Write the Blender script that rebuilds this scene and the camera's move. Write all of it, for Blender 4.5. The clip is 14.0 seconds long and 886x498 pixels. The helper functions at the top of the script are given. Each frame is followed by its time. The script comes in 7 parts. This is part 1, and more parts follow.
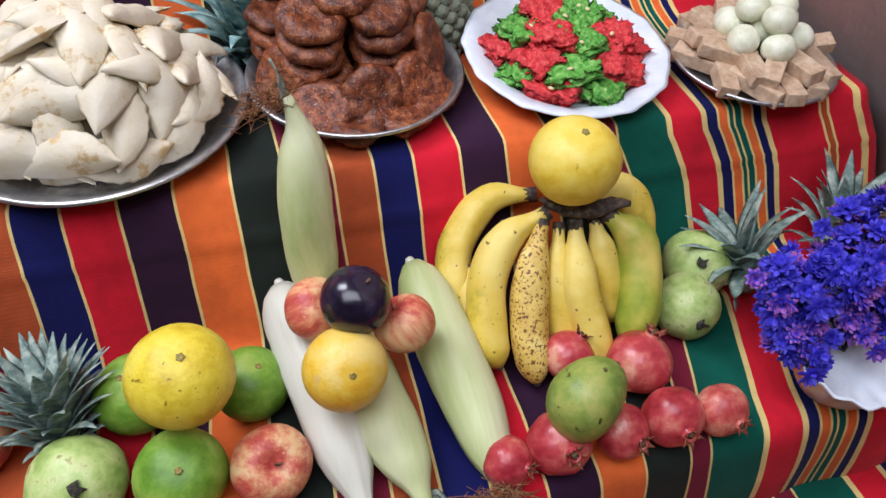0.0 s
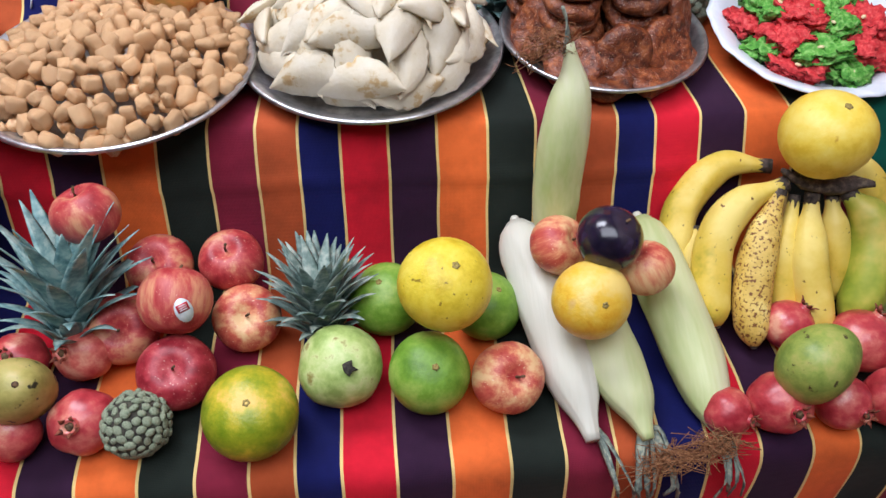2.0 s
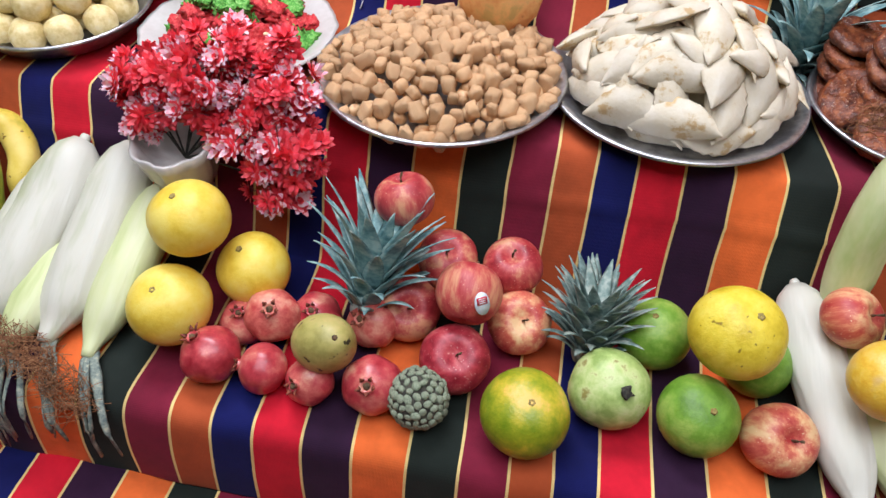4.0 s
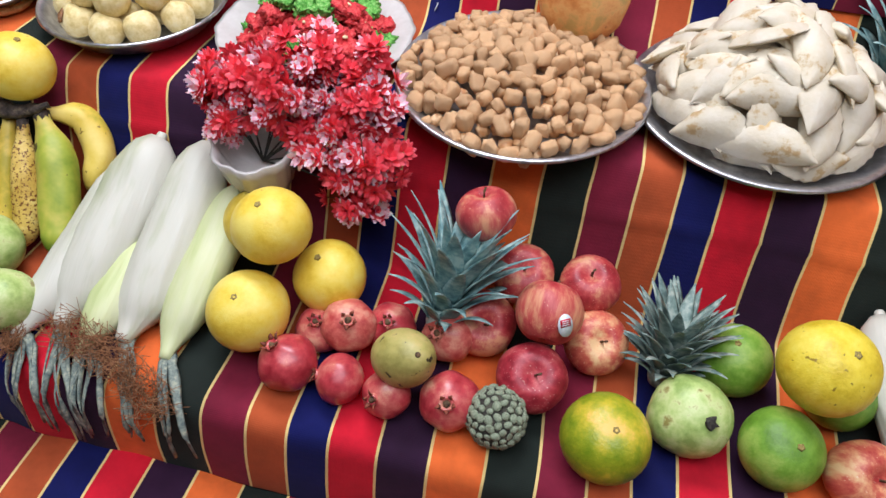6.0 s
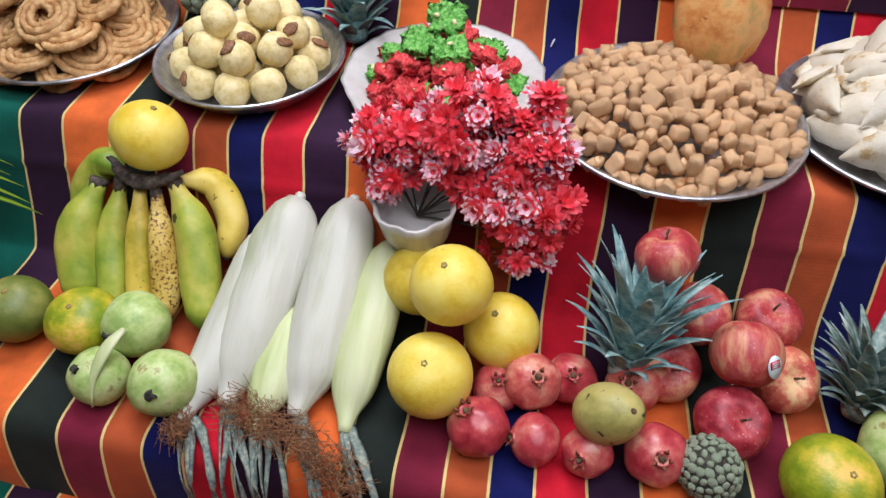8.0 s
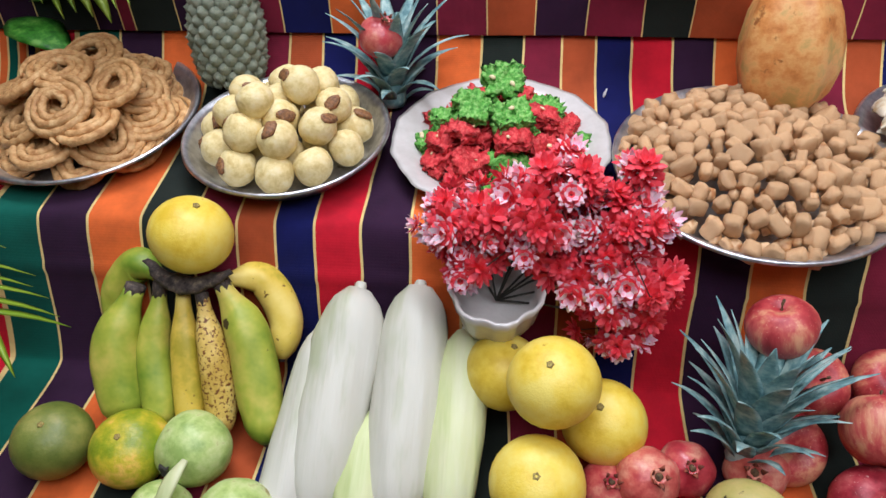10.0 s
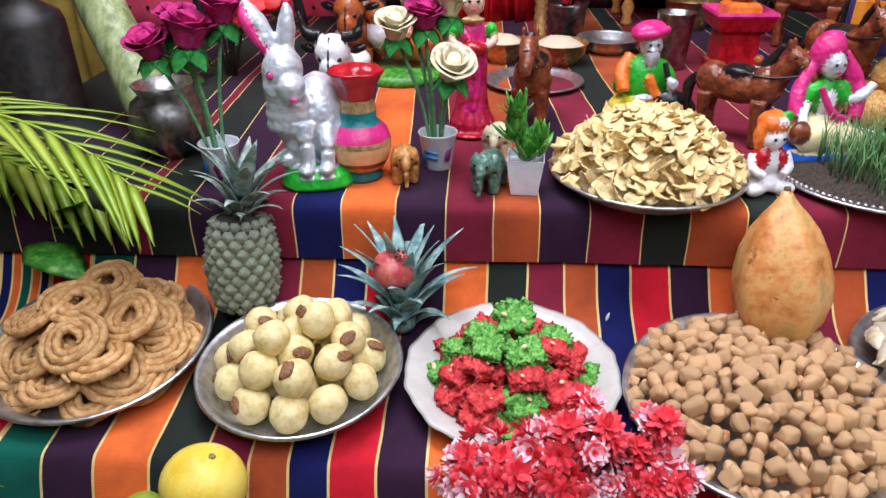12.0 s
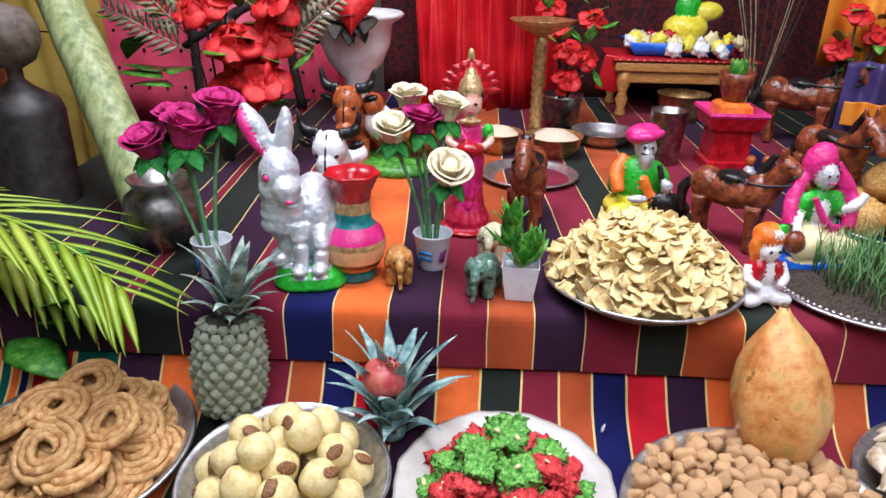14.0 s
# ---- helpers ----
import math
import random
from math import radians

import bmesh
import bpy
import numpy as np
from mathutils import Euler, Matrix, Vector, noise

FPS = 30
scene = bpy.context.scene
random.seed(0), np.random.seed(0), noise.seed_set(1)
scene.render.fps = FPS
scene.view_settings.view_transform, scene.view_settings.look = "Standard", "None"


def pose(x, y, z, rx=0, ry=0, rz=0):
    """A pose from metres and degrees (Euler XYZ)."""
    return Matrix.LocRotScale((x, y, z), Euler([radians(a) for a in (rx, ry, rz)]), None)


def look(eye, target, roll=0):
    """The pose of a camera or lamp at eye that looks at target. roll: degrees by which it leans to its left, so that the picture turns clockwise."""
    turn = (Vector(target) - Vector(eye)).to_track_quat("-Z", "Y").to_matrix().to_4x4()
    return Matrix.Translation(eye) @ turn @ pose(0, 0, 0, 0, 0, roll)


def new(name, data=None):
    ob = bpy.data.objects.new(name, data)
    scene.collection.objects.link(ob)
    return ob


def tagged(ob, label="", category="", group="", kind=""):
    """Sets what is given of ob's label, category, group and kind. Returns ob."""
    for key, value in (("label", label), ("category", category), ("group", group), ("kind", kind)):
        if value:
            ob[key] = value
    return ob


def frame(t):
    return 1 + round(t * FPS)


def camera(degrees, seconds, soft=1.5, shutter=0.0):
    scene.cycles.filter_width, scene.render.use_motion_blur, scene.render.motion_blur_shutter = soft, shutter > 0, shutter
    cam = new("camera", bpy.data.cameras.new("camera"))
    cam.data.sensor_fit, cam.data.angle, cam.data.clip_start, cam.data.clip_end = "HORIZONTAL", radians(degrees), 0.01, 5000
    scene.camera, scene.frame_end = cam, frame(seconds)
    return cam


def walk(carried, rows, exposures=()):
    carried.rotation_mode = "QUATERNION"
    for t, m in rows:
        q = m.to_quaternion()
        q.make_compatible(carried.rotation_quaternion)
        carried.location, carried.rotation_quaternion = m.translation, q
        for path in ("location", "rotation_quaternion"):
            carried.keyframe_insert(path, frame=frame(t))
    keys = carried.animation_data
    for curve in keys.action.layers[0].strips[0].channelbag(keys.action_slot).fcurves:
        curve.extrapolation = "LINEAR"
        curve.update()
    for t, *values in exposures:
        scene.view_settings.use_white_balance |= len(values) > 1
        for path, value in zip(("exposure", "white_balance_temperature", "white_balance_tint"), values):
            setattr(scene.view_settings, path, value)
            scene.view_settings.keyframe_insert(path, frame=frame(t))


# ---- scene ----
from mathutils.kdtree import KDTree

cam = camera(64.5, 14.0)
PATH = [
    (0, (-0.027, -1.017, 0.69), (0.389, 0.393, -0.666), 1.2),
    (0.5, (-0.07, -1.035, 0.688), (0.33, 0.364, -0.684), 1.5),
    (1, (-0.13, -1.04, 0.685), (0.126, 0.379, -0.701), 0.8),
    (1.5, (-0.163, -1.048, 0.692), (0.034, 0.369, -0.706), 0.8),
    (2, (-0.203, -1.065, 0.69), (-0.067, 0.364, -0.702), 1.1),
    (2.5, (-0.248, -1.067, 0.693), (-0.19, 0.367, -0.699), 1.8),
    (3, (-0.285, -1.087, 0.687), (-0.309, 0.375, -0.677), 1.6),
    (3.5, (-0.338, -1.095, 0.693), (-0.43, 0.366, -0.67), 2.9),
    (4, (-0.392, -1.11, 0.699), (-0.617, 0.361, -0.638), 3.0),
    (4.2, (-0.405, -1.109, 0.703), (-0.651, 0.358, -0.635), 3.3),
    (6.3, (-0.51, -1.092, 0.722), (-0.779, 0.331, -0.657), 3.9),
    (6.5, (-0.543, -1.096, 0.723), (-0.818, 0.335, -0.646), 3.0),
    (7, (-0.616, -1.1, 0.722), (-0.898, 0.332, -0.646), 1.6),
    (7.5, (-0.669, -1.091, 0.722), (-0.88, 0.364, -0.633), 2.0),
    (7.7, (-0.689, -1.093, 0.722), (-0.906, 0.369, -0.625), 1.5),
    (9.8, (-0.824, -0.998, 0.723), (-1.017, 0.491, -0.598), -1.1),
    (10, (-0.848, -0.992, 0.727), (-1.01, 0.522, -0.569), -1.8),
    (10.5, (-0.89, -0.977, 0.747), (-1.005, 0.58, -0.503), -0.4),
    (11, (-0.894, -0.96, 0.775), (-0.993, 0.672, -0.376), -0.7),
    (11.5, (-0.898, -0.952, 0.809), (-1.009, 0.753, -0.23), -0.3),
    (12, (-0.9, -0.942, 0.833), (-1.002, 0.807, -0.13), -0.5),
    (12.5, (-0.902, -0.932, 0.846), (-0.981, 0.843, -0.074), -0.3),
    (13, (-0.904, -0.918, 0.862), (-0.981, 0.868, -0.035), 1.0),
    (13.5, (-0.913, -0.911, 0.875), (-1.012, 0.915, 0.065), 1.2),
    (14, (-0.904, -0.903, 0.88), (-0.99, 0.928, 0.081), 1.0),
]
walk(cam, [(t, look(eye, target, roll)) for t, eye, target, roll in PATH],
     exposures=[(0, 0.0), (1.5, 0.04), (3, 0.12), (4.2, 0.10), (7, -0.02), (9.8, -0.14), (11.5, -0.04), (13, 0.02), (14, 0.05)])

# ---- light ----
world = bpy.data.worlds.new("room_air")
world.use_nodes = True
world.node_tree.nodes["Background"].inputs[0].default_value = (0.9, 0.95, 1.0, 1)
world.node_tree.nodes["Background"].inputs[1].default_value = 0.25
scene.world = world
scene.view_settings.exposure = 0.0


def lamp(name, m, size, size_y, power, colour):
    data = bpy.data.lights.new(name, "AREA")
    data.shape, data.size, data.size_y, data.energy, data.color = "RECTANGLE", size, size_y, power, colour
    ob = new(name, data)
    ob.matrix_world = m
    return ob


# Unseen overhead source assumed from soft shadows, set forward to light front faces.
lamp("unseen_overhead_light", look((-0.5, -1.25, 2.15), (-0.45, -0.2, 0.1)), 2.2, 1.2, 48, (0.83, 0.88, 1.0))
# Fill added above the top step to brighten it; no known source.
lamp("unseen_overhead_light", look((-1.1, 0.15, 2.3), (-0.9, 0.6, 0.3)), 1.4, 0.7, 54, (0.84, 0.88, 1.0))

# ---- materials ----


def rgb(r, g, b):
    return tuple((v / 255 / 12.92 if v <= 10 else ((v / 255 + 0.055) / 1.055) ** 2.4) for v in (r, g, b)) + (1.0,)


def mottled(name, stops, scale=12, stretch=(1, 1, 1), rough=0.5, bump=0.0, bscale=200, speck=None, metal=0.0, detail=5, coat=0.0, sub=0.0, grow=3.2, vary=0.0, vein=None):
    """Noise-mixed colours (0..255), fine relief, and optional specks (colour, scale, amount)."""
    m = bpy.data.materials.new(name)
    m.use_nodes = True
    nt = m.node_tree
    b = nt.nodes["Principled BSDF"]
    co, info, add, mp = (nt.nodes.new(n) for n in ("ShaderNodeTexCoord", "ShaderNodeObjectInfo", "ShaderNodeVectorMath", "ShaderNodeMapping"))
    mul = nt.nodes.new("ShaderNodeMath")
    mul.operation, mul.inputs[1].default_value = "MULTIPLY", 7.3
    nt.links.new(info.outputs["Random"], mul.inputs[0])
    nt.links.new(co.outputs["Object"], add.inputs[0])
    nt.links.new(mul.outputs[0], add.inputs[1])
    nt.links.new(add.outputs[0], mp.inputs["Vector"])
    mp.inputs["Scale"].default_value = stretch
    tex, ramp = nt.nodes.new("ShaderNodeTexNoise"), nt.nodes.new("ShaderNodeValToRGB")
    tex.inputs["Scale"].default_value, tex.inputs["Detail"].default_value, tex.inputs["Roughness"].default_value = scale * (grow if scale > 5 else 1), detail, 0.65
    nt.links.new(mp.outputs[0], tex.inputs["Vector"])
    nt.links.new(tex.outputs["Fac"], ramp.inputs["Fac"])
    el = ramp.color_ramp.elements
    while len(el) < len(stops):
        el.new(0.5)
    for e, (p, c) in zip(el, stops):
        e.position, e.color = 0.5 + (p - 0.53) * 0.62, rgb(*c)
    out = ramp.outputs["Color"]
    if speck:
        sn, sr, mix = nt.nodes.new("ShaderNodeTexNoise"), nt.nodes.new("ShaderNodeValToRGB"), nt.nodes.new("ShaderNodeMix")
        sn.inputs["Scale"].default_value, sn.inputs["Detail"].default_value = speck[1], 3
        sr.color_ramp.elements[0].position, sr.color_ramp.elements[1].position = speck[2], min(speck[2] + 0.05, 1)
        mix.data_type = "RGBA"
        mix.inputs["B"].default_value = rgb(*speck[0])
        nt.links.new(add.outputs[0], sn.inputs["Vector"])
        nt.links.new(sn.outputs["Fac"], sr.inputs["Fac"])
        nt.links.new(sr.outputs["Color"], mix.inputs["Factor"])
        nt.links.new(out, mix.inputs["A"])
        out = mix.outputs["Result"]
    if vary:
        rng, tint = nt.nodes.new("ShaderNodeMapRange"), nt.nodes.new("ShaderNodeMix")
        rng.inputs["To Min"].default_value, rng.inputs["To Max"].default_value = 1 - 2 * vary, 1 + 0.4 * vary
        tint.data_type, tint.blend_type, tint.inputs["Factor"].default_value = "RGBA", "MULTIPLY", 1.0
        nt.links.new(info.outputs["Random"], rng.inputs["Value"])
        nt.links.new(out, tint.inputs["A"])
        nt.links.new(rng.outputs["Result"], tint.inputs["B"])
        out = tint.outputs["Result"]
    nt.links.new(out, b.inputs["Base Color"])
    b.inputs["Roughness"].default_value, b.inputs["Metallic"].default_value = rough, metal
    b.inputs["Coat Weight"].default_value = coat
    b.inputs["Coat Roughness"].default_value = 0.12
    if sub:
        b.inputs["Subsurface Weight"].default_value = sub
        b.inputs["Subsurface Scale"].default_value = 0.01
    if bump:
        bn, bp = nt.nodes.new("ShaderNodeTexNoise"), nt.nodes.new("ShaderNodeBump")
        bn.inputs["Scale"].default_value, bn.inputs["Detail"].default_value = bscale, 4
        bp.inputs["Strength"].default_value, bp.inputs["Distance"].default_value = min(1, bump * 1.3), 0.003
        if vein:
            vm = nt.nodes.new("ShaderNodeMapping")
            vm.inputs["Scale"].default_value = vein
            nt.links.new(co.outputs["Object"], vm.inputs["Vector"])
            nt.links.new(vm.outputs[0], bn.inputs["Vector"])
        else:
            nt.links.new(co.outputs["Object"], bn.inputs["Vector"])
        nt.links.new(bn.outputs["Fac"], bp.inputs["Height"])
        nt.links.new(bp.outputs["Normal"], b.inputs["Normal"])
    return m


def cloth_mat(name, c, dark=0.88):
    lo = tuple(v * dark for v in c)
    hi = tuple(min(255, v * 1.07 + 3) for v in c)
    m = mottled(name, [(0.3, lo), (0.55, c), (0.8, hi)], scale=9, rough=0.9, bump=0.0, grow=1)
    nt = m.node_tree
    b = nt.nodes["Principled BSDF"]
    b.inputs["Sheen Weight"].default_value = 0.04
    b.inputs["Specular IOR Level"].default_value = 0.2
    co = nt.nodes["Texture Coordinate"]
    w1, w2, mx, bp = nt.nodes.new("ShaderNodeTexWave"), nt.nodes.new("ShaderNodeTexWave"), nt.nodes.new("ShaderNodeMath"), nt.nodes.new("ShaderNodeBump")
    w1.bands_direction, w2.bands_direction = "X", "Y"
    for w in (w1, w2):
        w.inputs["Scale"].default_value, w.inputs["Distortion"].default_value, w.inputs["Detail"].default_value = 190, 1.2, 1
        nt.links.new(co.outputs["Object"], w.inputs["Vector"])
    mx.operation = "ADD"
    nt.links.new(w1.outputs["Fac"], mx.inputs[0])
    nt.links.new(w2.outputs["Fac"], mx.inputs[1])
    bp.inputs["Strength"].default_value, bp.inputs["Distance"].default_value = 0.16, 0.0008
    nt.links.new(mx.outputs[0], bp.inputs["Height"])
    nt.links.new(bp.outputs["Normal"], b.inputs["Normal"])
    return m


C_MAROON = cloth_mat("maroon_weave", (122, 30, 52))
C_RUST = cloth_mat("rust_weave", (172, 78, 42))
C_NAVY = cloth_mat("navy_weave", (15, 20, 78))
C_RED = cloth_mat("red_weave", (202, 26, 46))
C_PURPLE = cloth_mat("purple_weave", (48, 23, 48))
C_ORANGE = cloth_mat("orange_weave", (226, 106, 50))
C_GREEN = cloth_mat("dark_green_weave", (31, 38, 33))
C_TEAL = cloth_mat("teal_weave", (4, 84, 70))
C_CREAM = cloth_mat("cream_thread", (226, 198, 130))
CLOTH = [C_MAROON, C_RUST, C_NAVY, C_RED, C_PURPLE, C_ORANGE, C_GREEN, C_TEAL, C_CREAM]
M, RU, NV, RD, PU, OR, GR, TE, CR = range(9)

STEEL = mottled("stainless_steel", [(0.35, (176, 176, 180)), (0.7, (214, 214, 216))], scale=18, rough=0.33, metal=0.9)
DULL_STEEL = mottled("dull_steel", [(0.35, (120, 118, 116)), (0.7, (168, 166, 164))], scale=18, rough=0.35, metal=1.0)
BRASS = mottled("aged_brass", [(0.3, (166, 130, 82)), (0.7, (222, 190, 134))], scale=25, rough=0.36, metal=0.85)
WHITE_MELAMINE = mottled("white_melamine", [(0.3, (190, 184, 178)), (0.7, (202, 197, 192))], scale=8, rough=0.25, coat=0.3)
BLUEWHITE = mottled("cool_white_melamine", [(0.3, (214, 222, 234)), (0.7, (232, 238, 246))], scale=8, rough=0.25, coat=0.3)
APPLE_RED = mottled("red_apple_skin", [(0.28, (142, 32, 40)), (0.45, (172, 54, 58)), (0.58, (192, 84, 78)), (0.74, (214, 148, 112))], scale=7, stretch=(1.4, 1.4, 0.22), rough=0.46, bump=0.05, speck=((216, 156, 132), 420, 0.66))
APPLE_STREAK = mottled("streaked_apple_skin", [(0.3, (182, 62, 58)), (0.46, (202, 100, 80)), (0.58, (222, 150, 110)), (0.72, (232, 190, 140))], scale=8, stretch=(1.5, 1.5, 0.22), rough=0.46, bump=0.05, speck=((236, 204, 166), 380, 0.67))
APPLE_DULL = mottled("dusky_apple_skin", [(0.3, (136, 26, 40)), (0.55, (172, 50, 62)), (0.8, (196, 92, 92))], scale=16, rough=0.45, bump=0.05, speck=((218, 170, 160), 420, 0.66))
POMEG = mottled("pomegranate_skin", [(0.28, (152, 34, 46)), (0.5, (188, 66, 72)), (0.66, (206, 108, 98)), (0.8, (222, 158, 132))], scale=8, rough=0.33, bump=0.12, bscale=90, coat=0.15)
POMEG_PALE = mottled("pale_pomegranate_skin", [(0.28, (176, 62, 62)), (0.5, (204, 104, 92)), (0.75, (224, 160, 134))], scale=13, rough=0.38, bump=0.12, bscale=90)
CALYX = mottled("dry_calyx", [(0.3, (70, 34, 24)), (0.7, (150, 76, 54))], scale=60, rough=0.8, bump=0.3)
POMELO = mottled("yellow_citrus_skin", [(0.3, (220, 184, 52)), (0.5, (234, 204, 78)), (0.75, (238, 216, 108))], scale=7, rough=0.45, bump=0.12, bscale=380, speck=((200, 158, 52), 60, 0.74))
POMELO_SPECK = mottled("speckled_citrus_skin", [(0.3, (204, 176, 36)), (0.55, (228, 204, 62)), (0.8, (236, 218, 92))], scale=9, rough=0.45, bump=0.16, bscale=300, speck=((150, 126, 36), 130, 0.66))
ORANGE_Y = mottled("yellow_orange_skin", [(0.3, (222, 164, 40)), (0.5, (234, 192, 66)), (0.75, (236, 206, 116))], scale=7, rough=0.42, bump=0.16, bscale=300, speck=((196, 160, 130), 11, 0.66))
LIME = mottled("green_citrus_skin", [(0.3, (84, 126, 32)), (0.52, (114, 156, 52)), (0.75, (156, 182, 84))], scale=6, rough=0.45, bump=0.12, bscale=320)
LIME_YELLOW = mottled("ripening_citrus_skin", [(0.3, (104, 132, 20)), (0.52, (146, 156, 34)), (0.68, (196, 180, 50)), (0.8, (232, 190, 90))], scale=5.5, rough=0.4, bump=0.16, bscale=260)
LIME_DARK = mottled("dull_green_citrus_skin", [(0.3, (88, 104, 40)), (0.6, (116, 126, 56)), (0.8, (146, 146, 76))], scale=6, rough=0.45, bump=0.12, bscale=260)
GUAVA = mottled("guava_skin", [(0.3, (146, 172, 92)), (0.5, (176, 198, 118)), (0.7, (200, 212, 146)), (0.82, (150, 140, 80))], scale=12, rough=0.42, bump=0.15, bscale=60, speck=((124, 116, 66), 34, 0.71))
MANGO = mottled("green_mango_skin", [(0.3, (112, 138, 58)), (0.55, (150, 166, 80)), (0.8, (186, 178, 104))], scale=8, rough=0.42, bump=0.08, speck=((70, 62, 36), 75, 0.66))
MANGO_SPOT = mottled("spotted_mango_skin", [(0.3, (150, 142, 74)), (0.55, (178, 168, 96)), (0.8, (196, 176, 112))], scale=8, rough=0.45, bump=0.08, speck=((44, 40, 28), 80, 0.63))
PLUM = mottled("dark_plum_skin", [(0.3, (18, 14, 28)), (0.6, (34, 26, 46)), (0.85, (62, 52, 80))], scale=7, rough=0.22, coat=0.3)
SUGAR = mottled("sugar_apple_skin", [(0.3, (72, 84, 64)), (0.5, (136, 152, 122)), (0.7, (190, 196, 172))], scale=60, rough=0.75, bump=0.4)
SUGAR_DARK = mottled("sugar_apple_gaps", [(0.4, (44, 40, 36)), (0.7, (74, 72, 60))], scale=60, rough=0.9)
SCAR = mottled("pale_stem_scar", [(0.3, (116, 96, 48)), (0.7, (168, 150, 84))], scale=120, rough=0.8, bump=0.3)
STALK = mottled("dry_stalk", [(0.3, (58, 42, 30)), (0.7, (112, 86, 58))], scale=70, rough=0.85, bump=0.3)
BANANA = mottled("ripe_banana_skin", [(0.30, (176, 160, 50)), (0.44, (218, 188, 74)), (0.7, (232, 208, 112))], scale=5.5, rough=0.5, bump=0.05, speck=((112, 76, 34), 130, 0.68), grow=1.6)
BANANA_SPOT = mottled("spotted_banana_skin", [(0.3, (196, 160, 70)), (0.6, (222, 190, 100)), (0.8, (232, 210, 130))], scale=10, rough=0.55, bump=0.06, speck=((120, 72, 32), 260, 0.55))
BANANA_GREEN = mottled("greenish_banana_skin", [(0.32, (112, 142, 40)), (0.5, (164, 172, 62)), (0.70, (214, 194, 96))], scale=5.2, rough=0.5, bump=0.05, speck=((60, 48, 24), 48, 0.71), grow=1.2)
BANANA_STEM = mottled("blackened_banana_stem", [(0.3, (42, 34, 30)), (0.6, (82, 70, 62)), (0.85, (128, 114, 92))], scale=40, rough=0.8, bump=0.5)
HUSK = mottled("pale_green_husk", [(0.3, (176, 192, 124)), (0.5, (202, 208, 156)), (0.75, (214, 214, 182))], scale=5, stretch=(2.2, 0.3, 0.8), rough=0.5, bump=0.16, bscale=1, vein=(260, 6, 26))
HUSK_WHITE = mottled("white_husk", [(0.3, (176, 180, 150)), (0.46, (200, 198, 182)), (0.8, (208, 206, 194))], scale=5, stretch=(2.2, 0.3, 0.8), rough=0.5, bump=0.16, bscale=1, vein=(260, 6, 26))
HUSK_DRY = mottled("dry_grey_husk", [(0.3, (84, 98, 96)), (0.6, (136, 146, 134)), (0.8, (176, 176, 150))], scale=40, rough=0.75, bump=0.3)
SILK = mottled("brown_corn_silk", [(0.3, (104, 62, 36)), (0.55, (142, 94, 60)), (0.8, (176, 128, 88))], scale=80, rough=0.8)
CROWN = mottled("pineapple_leaf", [(0.3, (84, 124, 128)), (0.52, (128, 164, 162)), (0.75, (178, 200, 192))], scale=18, rough=0.55, bump=0.15)
CROWN_GREY = mottled("grey_pineapple_leaf", [(0.3, (80, 102, 98)), (0.52, (122, 144, 136)), (0.75, (176, 186, 174))], scale=18, rough=0.6, bump=0.15)
PINE_EYE = mottled("pineapple_eye", [(0.3, (52, 70, 60)), (0.5, (112, 130, 112)), (0.66, (196, 194, 168))], scale=45, rough=0.7, bump=0.4)
PAPAYA = mottled("ripe_papaya_skin", [(0.28, (182, 108, 52)), (0.45, (214, 142, 78)), (0.6, (228, 172, 106)), (0.75, (196, 160, 94))], scale=5.5, rough=0.42, bump=0.08, speck=((160, 100, 52), 44, 0.68))
NIBBLE = mottled("fried_dough", [(0.24, (172, 112, 66)), (0.44, (210, 160, 110)), (0.62, (230, 194, 150)), (0.80, (188, 128, 80))], scale=16, rough=0.5, bump=0.35, bscale=200, speck=((166, 108, 64), 90, 0.66), vary=0.12)
KARANJI = mottled("pale_fried_pastry", [(0.3, (190, 160, 114)), (0.42, (214, 201, 174)), (0.75, (220, 210, 190))], scale=11, rough=0.62, bump=0.2, bscale=160, speck=((204, 172, 120), 24, 0.70), vary=0.08)
DOUGHNUT = mottled("sugared_brown_dough", [(0.3, (74, 30, 16)), (0.55, (124, 60, 32)), (0.8, (170, 98, 56))], scale=26, rough=0.38, bump=0.5, bscale=300, speck=((216, 178, 146), 480, 0.65), vary=0.2)
LADOO = mottled("pale_yellow_sweet", [(0.3, (206, 182, 118)), (0.55, (226, 206, 148)), (0.8, (232, 216, 168))], scale=25, rough=0.65, bump=0.3, bscale=180)
RAISIN = mottled("raisin", [(0.3, (92, 58, 34)), (0.7, (152, 106, 66))], scale=90, rough=0.6, bump=0.4)
COCO_RED = mottled("red_coconut_sweet", [(0.3, (180, 26, 34)), (0.52, (210, 48, 54)), (0.75, (228, 92, 88))], scale=60, rough=0.7, bump=0.8, bscale=220)
COCO_GREEN = mottled("green_coconut_sweet", [(0.3, (54, 124, 36)), (0.52, (92, 166, 62)), (0.75, (146, 196, 108))], scale=60, rough=0.7, bump=0.8, bscale=220)
CASHEW = mottled("cashew_chip", [(0.3, (222, 196, 140)), (0.7, (238, 222, 184))], scale=30, rough=0.6)
CHAKLI = mottled("fried_spiral_dough", [(0.3, (172, 120, 68)), (0.55, (204, 156, 100)), (0.8, (222, 182, 128))], scale=30, rough=0.65, bump=0.4, bscale=320, vary=0.1)
STICK_BEIGE = mottled("beige_sweet_bar", [(0.3, (182, 150, 122)), (0.55, (202, 172, 144)), (0.8, (214, 190, 164))], scale=25, rough=0.6, bump=0.3)
MILKBALL = mottled("milk_white_sweet", [(0.3, (214, 216, 186)), (0.7, (236, 236, 214))], scale=20, rough=0.4, bump=0.1)
